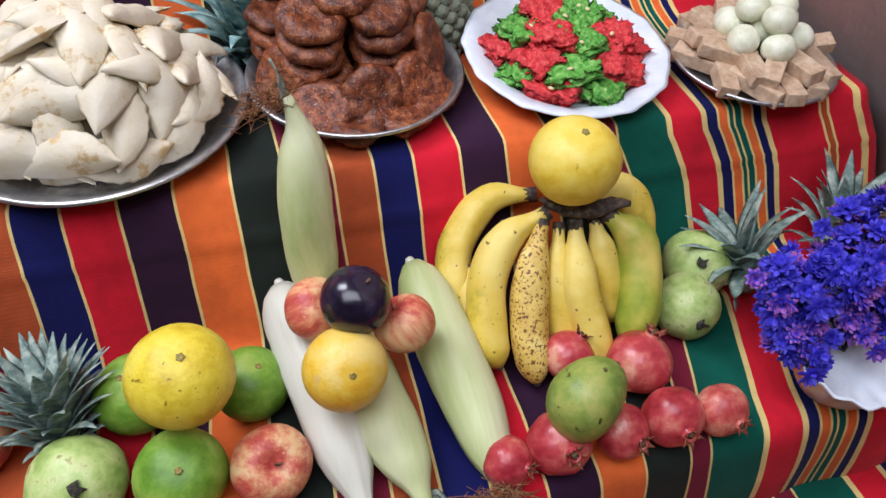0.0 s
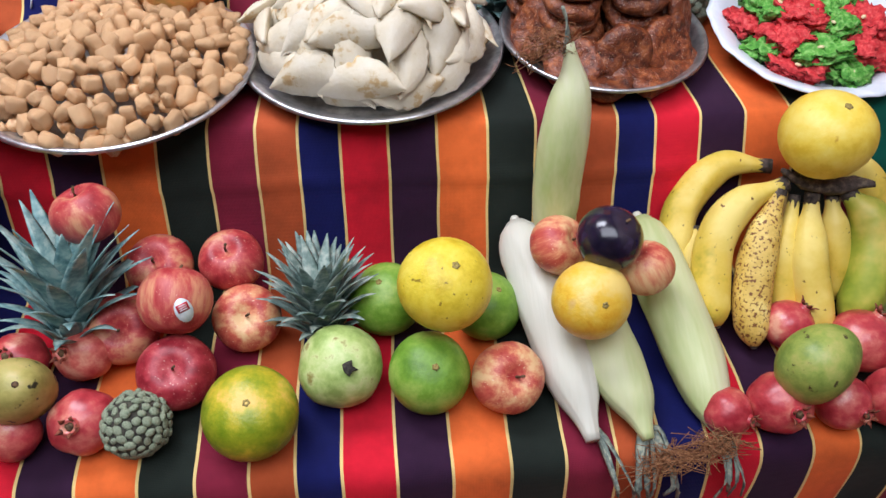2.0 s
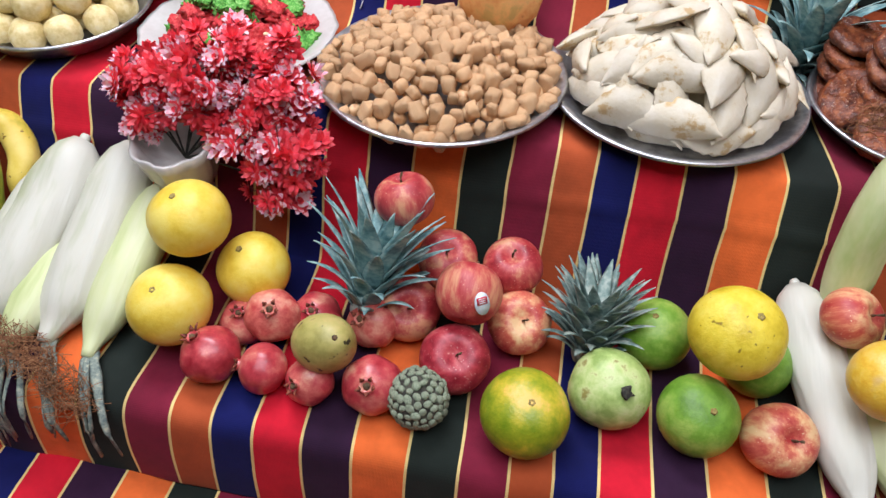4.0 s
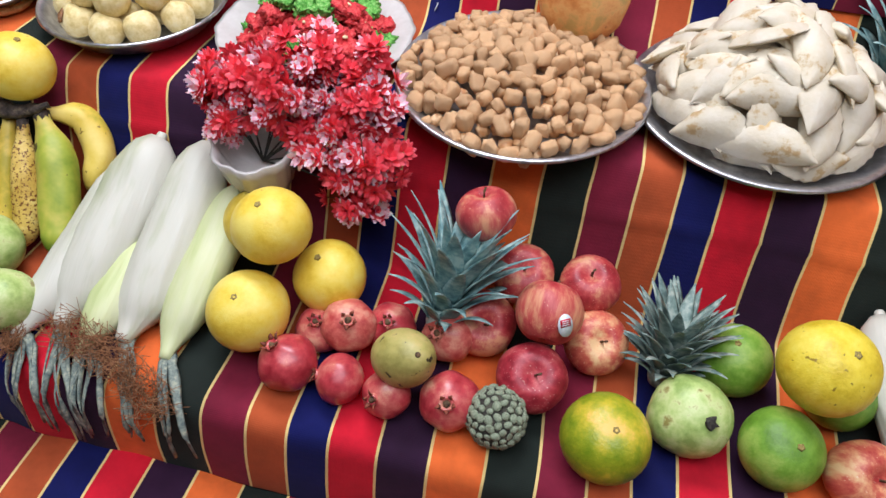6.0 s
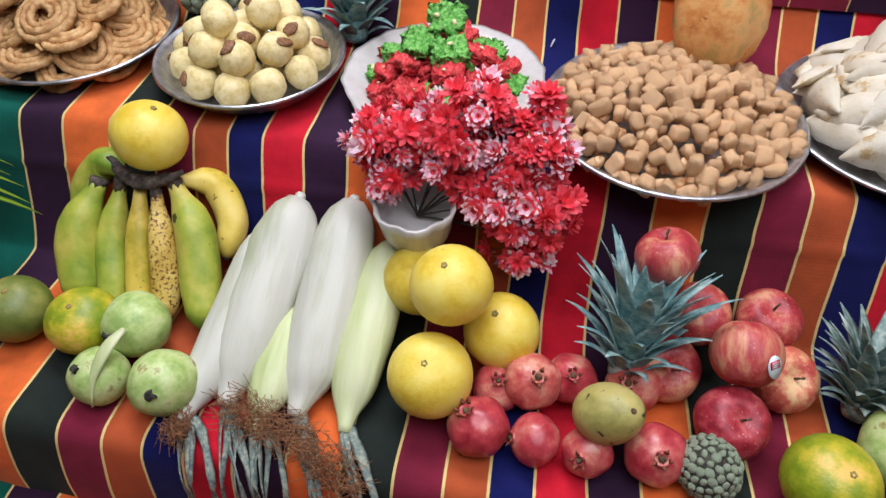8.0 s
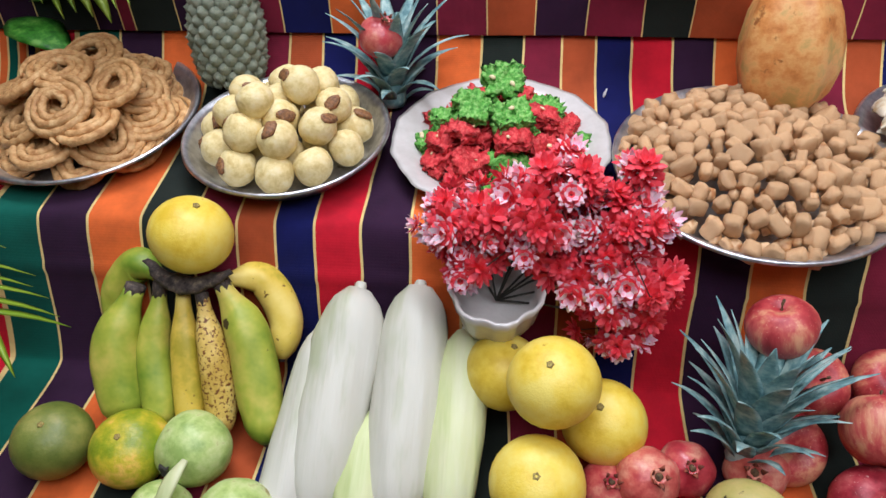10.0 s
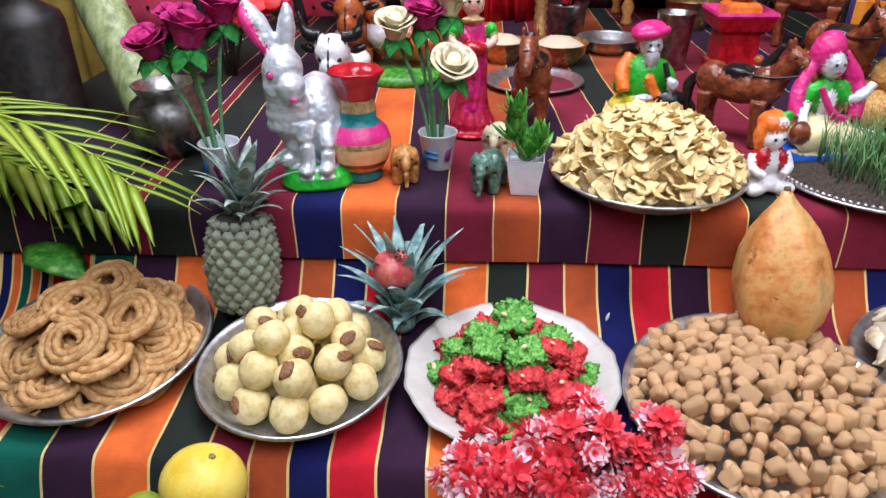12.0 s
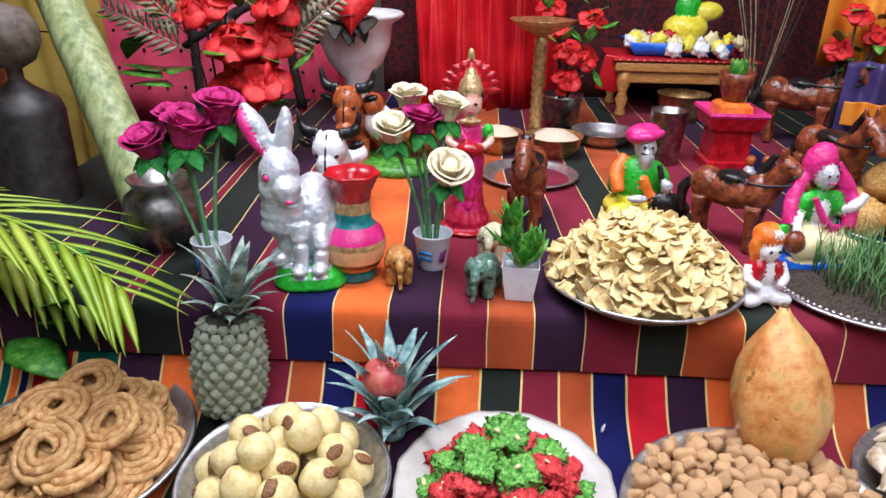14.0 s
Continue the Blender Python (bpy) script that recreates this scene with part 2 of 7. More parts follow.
PETAL_RED = mottled("red_petal", [(0.35, (226, 40, 58)), (0.7, (242, 86, 98))], scale=40, rough=0.5, sub=0.25)
PETAL_PINK = mottled("pink_white_petal", [(0.35, (240, 156, 174)), (0.65, (244, 216, 222))], scale=40, rough=0.55, sub=0.25)
PETAL_BLUE = mottled("blue_petal", [(0.35, (44, 36, 170)), (0.7, (84, 76, 222))], scale=40, rough=0.6)
PETAL_VIOLET = mottled("violet_petal", [(0.35, (112, 60, 160)), (0.7, (172, 104, 196))], scale=40, rough=0.6)
LEAF = mottled("plastic_green_leaf", [(0.3, (36, 100, 28)), (0.55, (70, 144, 48)), (0.8, (124, 180, 84))], scale=20, rough=0.4)
PALM = mottled("palm_leaflet", [(0.3, (112, 146, 36)), (0.55, (138, 166, 48)), (0.8, (166, 184, 72))], scale=4, rough=0.4)
STEM_DARK = mottled("dark_wire_stem", [(0.4, (36, 34, 28)), (0.7, (60, 58, 46))], scale=40, rough=0.7)
STICKER = mottled("white_sticker", [(0.4, (214, 226, 232)), (0.7, (230, 238, 242))], scale=40, rough=0.3)
STICKER_RED = mottled("red_sticker_print", [(0.4, (196, 30, 50)), (0.7, (206, 50, 66))], scale=40, rough=0.3)
PLASTER = mottled("pink_grey_plaster", [(0.3, (176, 158, 154)), (0.6, (192, 174, 170)), (0.8, (204, 190, 184))], scale=3, rough=0.85, bump=0.2, bscale=80)
ROOM_WALL = mottled("cream_wall_paint", [(0.3, (206, 196, 180)), (0.7, (220, 212, 198))], scale=2, rough=0.85, bump=0.1, bscale=60)
FLOOR_TILE = mottled("grey_floor", [(0.3, (110, 104, 98)), (0.7, (140, 134, 128))], scale=4, rough=0.5)
WOOD_DARK = mottled("dark_wood", [(0.3, (44, 22, 14)), (0.6, (78, 40, 24)), (0.8, (104, 58, 34))], scale=8, stretch=(1, 8, 8), rough=0.5, bump=0.1)

# ---- geometry helpers ----


def ready(bm, name, mats, smooth=True):
    bmesh.ops.recalc_face_normals(bm, faces=bm.faces)
    for f in bm.faces:
        f.smooth = smooth
    me = bpy.data.meshes.new(name)
    bm.to_mesh(me)
    bm.free()
    for m in mats if isinstance(mats, (list, tuple)) else [mats]:
        me.materials.append(m)
    return me


def thing(name, bm, mats, m, label, category, group="", kind=""):
    ob = new(name, ready(bm, name, mats) if isinstance(bm, bmesh.types.BMesh) else bm)
    ob.matrix_world = m
    return tagged(ob, label, category, group, kind)


def holder(name, m, label, category, group=""):
    ob = new(name)
    ob.empty_display_size = 0.02
    ob.matrix_world = m
    return tagged(ob, label, category, group)


def part(name, bm, mats, parent, label="", m=None):
    ob = new(name, ready(bm, name, mats) if isinstance(bm, bmesh.types.BMesh) else bm)
    ob.parent = parent
    if m is not None:
        ob.matrix_local = m
    return tagged(ob, label)


def revolve(profile, n=28, bm=None, at=None, mi=0, lobes=None):
    """A surface of revolution from (radius, height) rows; lobes(angle, height) scales the radius."""
    bm = bm or bmesh.new()
    at = at or Matrix.Identity(4)
    rings = []
    for r, z in profile:
        if r < 1e-6:
            rings.append([bm.verts.new(at @ Vector((0, 0, z)))])
        else:
            rings.append([])
            for i in range(n):
                a = 2 * math.pi * i / n
                k = lobes(a, z) if lobes else 1
                rings[-1].append(bm.verts.new(at @ Vector((r * k * math.cos(a), r * k * math.sin(a), z))))
    for p, q in zip(rings, rings[1:]):
        for i in range(n):
            j = (i + 1) % n
            if len(p) == 1 and len(q) == 1:
                continue
            vs = [p[0], q[j], q[i]] if len(p) == 1 else [p[i], p[j], q[0]] if len(q) == 1 else [p[i], p[j], q[j], q[i]]
            bm.faces.new(vs).material_index = mi
    return bm


def sweep(pts, ws, hs, n=8, bm=None, up=(0, 0, 1), mi=0, twist=0.0):
    """A tube of elliptical section along points; ws and hs are half widths."""
    bm = bm or bmesh.new()
    pts = [Vector(p) for p in pts]
    rings = []
    for i, p in enumerate(pts):
        t = (pts[min(i + 1, len(pts) - 1)] - pts[max(i - 1, 0)]).normalized()
        u = Vector(up)
        if abs(t.dot(u)) > 0.97:
            u = Vector((0.3, 1, 0.2)).normalized()
        s = t.cross(u).normalized()
        u = s.cross(t)
        if twist:
            q = Matrix.Rotation(twist * i / len(pts), 3, t)
            s, u = q @ s, q @ u
        w, h = ws[i], hs[i]
        rings.append([bm.verts.new(p + s * (w * math.cos(2 * math.pi * k / n)) + u * (h * math.sin(2 * math.pi * k / n))) for k in range(n)])
    for a, b in zip(rings, rings[1:]):
        for k in range(n):
            bm.faces.new((a[k], a[(k + 1) % n], b[(k + 1) % n], b[k])).material_index = mi
    bm.faces.new(rings[0][::-1]).material_index = mi
    bm.faces.new(rings[-1]).material_index = mi
    return bm


def smooth_path(pts, n):
    """n points on a Catmull-Rom curve through pts."""
    P = [Vector(p) for p in pts]
    P = [P[0] * 2 - P[1]] + P + [P[-1] * 2 - P[-2]]
    out = []
    for i in range(n):
        u = i / (n - 1) * (len(P) - 3)
        k = min(int(u), len(P) - 4)
        u -= k
        a, b, c, d = P[k:k + 4]
        out.append(0.5 * ((2 * b) + (c - a) * u + (2 * a - 5 * b + 4 * c - d) * u * u + (3 * b - a - 3 * c + d) * u ** 3))
    return out


def ball(r, bm=None, at=None, sub=3, mi=0, squash=(1, 1, 1)):
    bm = bm or bmesh.new()
    m = (at or Matrix.Identity(4)) @ Matrix.Diagonal((r * squash[0], r * squash[1], r * squash[2], 1))
    got = bmesh.ops.create_icosphere(bm, subdivisions=sub, radius=1, matrix=m)
    for f in {f for v in got["verts"] for f in v.link_faces}:
        f.material_index = mi
    return bm


def box(sx, sy, sz, bm=None, at=None, mi=0, bevel=0.0):
    b2 = bmesh.new()
    bmesh.ops.create_cube(b2, size=1, matrix=Matrix.Diagonal((sx, sy, sz, 1)))
    if bevel:
        bmesh.ops.bevel(b2, geom=b2.edges[:], offset=bevel, segments=2, affect="EDGES", profile=0.6)
    bm = bm or bmesh.new()
    at = at or Matrix.Identity(4)
    vs = {v: bm.verts.new(at @ v.co) for v in b2.verts}
    for f in b2.faces:
        bm.faces.new([vs[v] for v in f.verts]).material_index = mi
    b2.free()
    return bm


def rough_up(bm, amp, freq, seed=0.0):
    bm.normal_update()
    for v in bm.verts:
        v.co += v.normal * amp * noise.noise(v.co * freq + Vector((seed, seed * 1.7, -seed)))
    return bm


def R(lo, hi):
    return random.uniform(lo, hi)


def tilt(loc, rx=0, ry=0, rz=0):
    return pose(*loc, rx, ry, rz)


# ---- the stand and its cloths ----
UNIT = [(0.0, M), (0.057, RU), (0.107, NV), (0.158, RD), (0.217, PU), (0.278, OR), (0.342, GR)]


def stripes_lower():
    rows = [(-1.80, RD), (-1.66, CR), (-1.652, NV), (-1.637, OR), (-1.622, TE), (-1.605, OR), (-1.59, NV), (-1.575, CR), (-1.567, RD), (-1.509, CR), (-1.501, TE), (-1.438, PU), (-1.372, OR), (-1.302, GR)]
    for k in (-2, -1, 0, 1):
        rows += [(-0.428 + 0.403 * k + d, c) for d, c in UNIT]
    rows += [(0.385, M), (0.415, TE), (0.489, CR), (0.497, RD), (0.541, CR), (0.549, NV), (0.564, OR), (0.579, TE), (0.588, CR), (0.591, TE), (0.600, OR), (0.615, NV), (0.630, CR), (0.638, RD), (0.720, CR), (0.724, RU), (0.733, CR), (0.737, RD), (0.775, CR), (0.787, RD), (0.80, RD)]
    return rows


def cloth(name, stripes, profile, shift, ripple, label, line=0.0034):
    """A striped cloth draped along a profile of (y, z) rows; each stripe and each light thread is its own band of faces."""
    cols, cmat = [], []
    for i, (x, c) in enumerate(stripes[:-1]):
        nx = stripes[i + 1][0]
        plain = c == CR or (i and stripes[i - 1][1] == CR) or i == 0
        a = x if plain else x + line
        if not plain:
            cols.append(x)
            cmat.append(CR)
        k = max(1, round((nx - a) / 0.016))
        for j in range(k):
            cols.append(a + (nx - a) * j / k)
            cmat.append(c)
    cols.append(stripes[-1][0])
    verts, faces, mi = [], [], []
    for j, (y, z) in enumerate(profile):
        for x in cols:
            X = x + shift(x, y, z) + 0.0016 * noise.noise(Vector((x * 9, y * 16, z * 16)))
            dy, dz = ripple(x, y, z)
            verts.append((X, y + dy, z + dz))
    w = len(cols)
    for j in range(len(profile) - 1):
        for i in range(w - 1):
            faces.append((j * w + i, j * w + i + 1, (j + 1) * w + i + 1, (j + 1) * w + i))
            mi.append(cmat[i])
    me = bpy.data.meshes.new(name)
    me.from_pydata(verts, [], faces)
    for m in CLOTH:
        me.materials.append(m)
    me.polygons.foreach_set("material_index", mi)
    me.polygons.foreach_set("use_smooth", [True] * len(faces))
    me.update()
    ob = new(name, me)
    sol = ob.modifiers.new("thickness", "SOLIDIFY")
    sol.thickness, sol.offset = 0.0015, -1
    return tagged(ob, label, "tablecloth", kind="structure")


def dense(pts, step=0.008):
    for _ in range(3):
        q = [pts[0]]
        for a, b in zip(pts, pts[1:]):
            q += [tuple(0.75 * u + 0.25 * v for u, v in zip(a, b)), tuple(0.25 * u + 0.75 * v for u, v in zip(a, b))]
        pts = q + [pts[-1]]
    out = [pts[0]]
    for a, b in zip(pts, pts[1:]):
        n = max(1, int(math.dist(a, b) / step))
        out += [tuple(u + (v - u) * k / n for u, v in zip(a, b)) for k in range(1, n + 1)]
    return out


def sm(v, a, b):
    t = min(1, max(0, (v - a) / (b - a)))
    return t * t * (3 - 2 * t)


def lower_shift(x, y, z):
    pull = np.interp(-y, [0.30, 0.345, 0.37, 0.41, 0.49, 0.56, 0.64, 0.70], [-0.012, -0.010, 0.018, 0.040, 0.038, 0.010, -0.022, -0.038])
    return float(pull) * sm(x, 0.22, 0.47) + 0.004 * math.sin(y * 11 + x * 5)


def lower_ripple(x, y, z):
    hang = sm(-y, 0.675, 0.70) * sm(-z, 0.01, 0.10)
    n1 = noise.noise(Vector((x * 4.3, y * 5, z * 5)))
    n2 = noise.noise(Vector((x * 13, y * 3, 4.2)))
    crease = -0.0035 * math.exp(-((z - 0.135) / 0.006) ** 2) * sm(-y, 0.33, 0.36) * (1 - sm(-y, 0.42, 0.43))
    return (crease - 0.010 * hang * (0.6 + n2), 0.004 * n1 + 0.002 * n2)


cloth("lower_tablecloth", stripes_lower(), dense([(0.012, 0.315), (0.0, 0.302), (-0.045, 0.230), (-0.12, 0.204), (-0.18, 0.2), (-0.315, 0.2), (-0.345, 0.192), (-0.402, 0.015), (-0.425, 0.0), (-0.66, 0.0), (-0.69, -0.004), (-0.703, -0.03), (-0.706, -0.122)]),
      lower_shift, lower_ripple, "striped handwoven cotton cloth draped over the display steps")

UPPER = [(-1.80, GR), (-1.62, PU), (-1.56, GR), (-1.47, PU), (-1.43, M), (-1.41, GR), (-1.34, PU), (-1.26, M), (-1.181, NV), (-1.108, OR), (-1.026, PU), (-0.952, M), (-0.880, RU), (-0.812, PU), (-0.738, M), (-0.660, GR), (-0.593, RU), (-0.511, GR), (-0.455, M), (-0.37, M), (-0.29, PU), (-0.21, NV), (-0.13, M), (-0.05, PU), (0.03, GR), (0.11, GR), (0.19, M), (0.27, PU), (0.35, NV), (0.43, M), (0.51, PU), (0.59, OR), (0.67, GR), (0.80, GR)]
cloth("upper_tablecloth", UPPER, dense([(1.60, 0.39), (0.03, 0.39), (0.004, 0.388), (-0.006, 0.372), (-0.010, 0.30)], 0.02),
      lambda x, y, z: -0.03 * sm(y, 0.1, 0.8), lambda x, y, z: (0.003 * noise.noise(Vector((x * 12, 0, z * 9))), 0.002 * noise.noise(Vector((x * 5, y * 5, 0)))),
      "dark striped cotton cloth over the top step", line=0.002)
cloth("front_tablecloth", [(x + 0.11, c) for x, c in stripes_lower()], dense([(-0.64, -0.124), (-0.72, -0.126), (-1.25, -0.13), (-1.27, -0.45)], 0.02),
      lambda x, y, z: 0.0, lambda x, y, z: (0.0, 0.006 * noise.noise(Vector((x * 7, y * 9, 1)))), "striped cotton cloth on the lowest step")

for name, lo, hi in (("bottom_step", (-1.76, -1.24, -0.5), (0.79, -0.66, -0.137)), ("first_step", (-1.76, -0.66, -0.5), (0.79, -0.44, -0.012)), ("middle_step", (-1.76, -0.44, -0.5), (0.79, -0.44 + 0.11, -0.012)), ("plate_step", (-1.76, -0.315, -0.5), (0.79, -0.06, 0.188)), ("top_step", (-1.76, 0.022, -0.5), (0.79, 1.58, 0.378))):
    bm = box(hi[0] - lo[0], hi[1] - lo[1], hi[2] - lo[2], bevel=0.004)
    thing(name, bm, WOOD_DARK, pose(*[(a + b) / 2 for a, b in zip(lo, hi)]), "dark wooden step under the cloth", "step", kind="structure")

# the room: beside the east wall, an unseen shell added to bounce light
def slab(name, lo, hi, mat, label):
    thing(name, box(hi[0] - lo[0], hi[1] - lo[1], hi[2] - lo[2]), mat, pose(*[(a + b) / 2 for a, b in zip(lo, hi)]), label, name.split("_")[0], kind="structure")


slab("floor", (-4.2, -4.2, -0.6), (1.0, 2.2, -0.5), FLOOR_TILE, "unseen grey stone floor added to bounce light")
slab("ceiling", (-4.2, -4.2, 2.5), (1.0, 2.2, 2.6), ROOM_WALL, "unseen pale ceiling added to bounce light")
slab("wall_east", (0.84, -4.1, -0.5), (0.96, 2.1, 2.5), PLASTER, "pinkish grey plastered wall beside the stand")
slab("wall_west", (-4.2, -4.1, -0.5), (-4.1, 2.1, 2.5), ROOM_WALL, "unseen cream wall added to bounce light")
slab("wall_south", (-4.2, -4.2, -0.5), (0.96, -4.1, 2.5), ROOM_WALL, "unseen cream wall added to bounce light")
slab("wall_north", (-4.2, 2.1, -0.5), (0.96, 2.2, 2.5), ROOM_WALL, "unseen cream wall added behind the curtains to bounce light")

# ---- fruit ----


def round_profile(r, squash=0.95, dimple_top=0.12, dimple_bot=0.06, n=18, shoulder=0.0):
    rows = []
    for i in range(n + 1):
        a = math.pi * i / n
        z = -math.cos(a) * r * squash
        rad = math.sin(a) * r * (1 + shoulder * math.cos(math.pi - a))
        d = math.exp(-(math.sin(a) / 0.33) ** 2)
        z -= (dimple_top if a > math.pi / 2 else -dimple_bot) * r * d
        rows.append((rad if 0 < i < n else 0.0, z))
    return rows


def stalk(parent, z, h=0.014, r=0.0016, bend=0.004, mat=None):
    part("stalk", sweep(smooth_path([(0, 0, z - 0.004), (bend * 0.3, 0, z + h * 0.5), (bend, 0.001, z + h)], 5), [r] * 5, [r] * 5, 6), mat or STALK, parent)


def apple(loc, r, rot, mat, label, squash=0.9, pinch=0.06):
    ph = R(0, 6)
    bm = revolve(round_profile(r, squash, 0.3, 0.22, 22, pinch), 32, lobes=lambda a, z: 1 + 0.022 * math.cos(5 * a + ph) * (0.5 - z / r * 0.5) + 0.012 * math.cos(2 * a + ph))
    ob = thing("apple", rough_up(bm, r * 0.04, 18, R(0, 9)), mat, tilt(loc, *rot), label, "apple", "fruit on the stand")
    stalk(ob, r * squash * 0.72, r * 0.32)
    part("blossom_end", revolve([(0, -r * squash * 0.80), (r * 0.1, -r * squash * 0.79), (r * 0.07, -r * squash * 0.74), (0, -r * squash * 0.73)], 8), CALYX, ob)
    return ob


def citrus(loc, r, rot, mat, label, squash=0.93, name="citrus_fruit", cat="citrus"):
    bm = revolve(round_profile(r, squash, 0.05, 0.03, 20), 32)
    ob = thing(name, rough_up(bm, r * 0.05, 14, R(0, 9)), mat, tilt(loc, *rot), label, cat, "fruit on the stand")
    z = r * squash * 0.955
    part("stem_scar", revolve([(0, z - 0.003), (r * 0.085, z - 0.002), (r * 0.08, z + 0.0008), (r * 0.035, z + 0.0012), (0, z - 0.0004)], 10, lobes=lambda a, q: 1 + 0.12 * math.cos(5 * a)), SCAR, ob)
    return ob


def pomegranate(loc, r, rot, mat, label):
    ph = R(0, 6)
    bm = revolve(round_profile(r, 0.93, -0.05, 0.05, 20, 0.03), 30, lobes=lambda a, z: 1 + 0.028 * math.cos(6 * a + ph) + 0.015 * math.cos(2 * a))
    ob = thing("pomegranate", rough_up(bm, r * 0.05, 20, R(0, 9)), mat, tilt(loc, *rot), label, "pomegranate", "fruit on the stand")
    z = r * 0.93
    neck = revolve([(r * 0.30, z - r * 0.08), (r * 0.22, z + r * 0.06), (r * 0.24, z + r * 0.16), (r * 0.17, z + r * 0.14), (r * 0.10, z + r * 0.02), (0, z)], 12)
    calyx = part("calyx", neck, mat, ob)
    k = random.choice((5, 6))
    pts = bmesh.new()
    for i in range(k):
        a = 2 * math.pi * i / k + R(-0.2, 0.2)
        s, o = r * R(0.16, 0.26), R(0.1, 0.24)
        c = Vector((math.cos(a), math.sin(a), 0))
        sweep([c * r * 0.2 + Vector((0, 0, z + r * 0.12)), c * r * (0.2 + o * 0.4) + Vector((0, 0, z + r * 0.12 + s * 0.5)), c * r * (0.2 + o) + Vector((0, 0, z + r * 0.12 + s * 0.8))], [r * 0.11, r * 0.07, r * 0.01], [0.0012, 0.001, 0.0005], 6, pts, up=c)
    part("calyx_rim", pts, CALYX, calyx)
    part("stamen_tuft", rough_up(ball(r * 0.13, at=pose(0, 0, z + r * 0.06), sub=2), r * 0.1, 300), STALK, calyx)
    return ob


def guava(loc, r, rot, label, mat=None):
    ph = R(0, 6)
    bm = revolve(round_profile(r, 0.98, 0.05, 0.0, 20, -0.06), 30, lobes=lambda a, z: 1 + 0.02 * math.cos(4 * a + ph) + 0.008 * math.cos(9 * a))
    ob = thing("guava", rough_up(bm, r * 0.06, 18, R(0, 9)), mat or GUAVA, tilt(loc, *rot), label, "guava", "fruit on the stand")
    z = r * 0.93
    bm = revolve([(0, z), (r * 0.12, z - 0.001), (r * 0.16, z + 0.003), (r * 0.13, z + 0.006), (0, z + 0.002)], 9, lobes=lambda a, q: 1 + 0.35 * math.cos(5 * a))
    part("dry_calyx", rough_up(bm, 0.004, 200), SUGAR_DARK, ob)
    return ob


def mango(loc, r, rot, mat, label, length=1.18):
    bm = revolve(round_profile(r, length, 0.02, 0.0, 22, -0.12), 30)
    for v in bm.verts:
        v.co.x += 0.18 * r * (v.co.z / r) ** 2
        v.co.y *= 0.9
    ob = thing("mango", rough_up(bm, r * 0.05, 14, R(0, 9)), mat, tilt(loc, *rot), label, "mango", "fruit on the stand")
    part("stem_scar", ball(r * 0.09, at=pose(0.18 * r * length ** 2, 0, r * length * 0.98), sub=2, squash=(1, 1, 0.5)), STALK, ob)
    return ob


def sugar_apple(loc, r):
    ob = thing("sugar_apple", revolve(round_profile(r * 0.93, 0.92, 0.08, 0.08, 16), 24), SUGAR_DARK, tilt(loc, 10, 20, 0), "knobbly grey-green sugar apple on the cloth", "sugar apple", "fruit on the stand")
    n = 150
    bump = ready(rough_up(ball(1, sub=2, squash=(1, 1, 0.6)), 0.2, 2), "knob", SUGAR)
    for i in range(n):
        z = 1 - 2 * (i + 0.5) / n
        a = i * 2.39996
        d = Vector((math.sqrt(1 - z * z) * math.cos(a), math.sqrt(1 - z * z) * math.sin(a), z * 0.92))
        m = Matrix.Translation(d * r * 0.93) @ d.to_track_quat("Z", "Y").to_matrix().to_4x4() @ Matrix.Diagonal((r * R(0.09, 0.17), r * R(0.09, 0.16), r * R(0.05, 0.17), 1))
        part("knob", bump, SUGAR, ob, m=m)
    return ob


YC = "speckled yellow citrus fruit"
citrus((-0.151, -0.551, 0.136), 0.052, (18, 12, 0), POMELO_SPECK, "large speckled yellow citrus resting on green limes")
citrus((0.298, -0.432, 0.228), 0.0525, (12, -8, 40), POMELO, "large yellow citrus resting on the banana bunch")
citrus((-1.206, -0.388, 0.218), 0.048, (20, 5, 90), POMELO, "pale yellow citrus resting on the banana bunch")
citrus((-0.788, -0.527, 0.155), 0.048, (15, -10, 0), POMELO, "yellow citrus stacked on two others")
citrus((-0.800, -0.592, 0.070), 0.0500, (22, -6, 0), POMELO, "yellow citrus with a faint brown scar")
citrus((-0.726, -0.511, 0.072), 0.048, (14, -14, 0), POMELO, "yellow citrus under a stack")
citrus((-0.838, -0.468, 0.098), 0.046, (10, 10, 60), POMELO, "yellow citrus at the back of a stack")
citrus((0.004, -0.578, 0.129), 0.042, (50, 10, 0), ORANGE_Y, "golden citrus with a scarred patch on corn husks")
citrus((-0.217, -0.489, 0.047), 0.046, (10, -10, 0), LIME, "glossy green lime under a yellow citrus")
citrus((-0.096, -0.505, 0.044), 0.043, (10, 20, 0), LIME, "dull green lime under a yellow citrus")
citrus((-0.171, -0.600, 0.046), 0.046, (28, 8, 0), LIME, "bright green lime with a pale stem scar")
citrus((-0.362, -0.640, 0.048), 0.050, (20, 5, 0), LIME_YELLOW, "green citrus ripening to yellow", 0.9)
citrus((-1.258, -0.564, 0.044), 0.045, (15, 0, 0), LIME_YELLOW, "yellow-green citrus beside unripe mangoes", 0.88)
citrus((-1.353, -0.560, 0.044), 0.045, (10, 0, 30), LIME_DARK, "dull dark green citrus at the end of the step")
guava((-0.269, -0.585, 0.046), 0.047, (38, 18, 0), "pale green guava with a black dried calyx")
guava((0.440, -0.522, 0.041), 0.043, (75, 8, -10), "light green guava lying by the bananas")
guava((0.488, -0.462, 0.050), 0.045, (40, -30, 0), "green guava half hidden by a pineapple top")
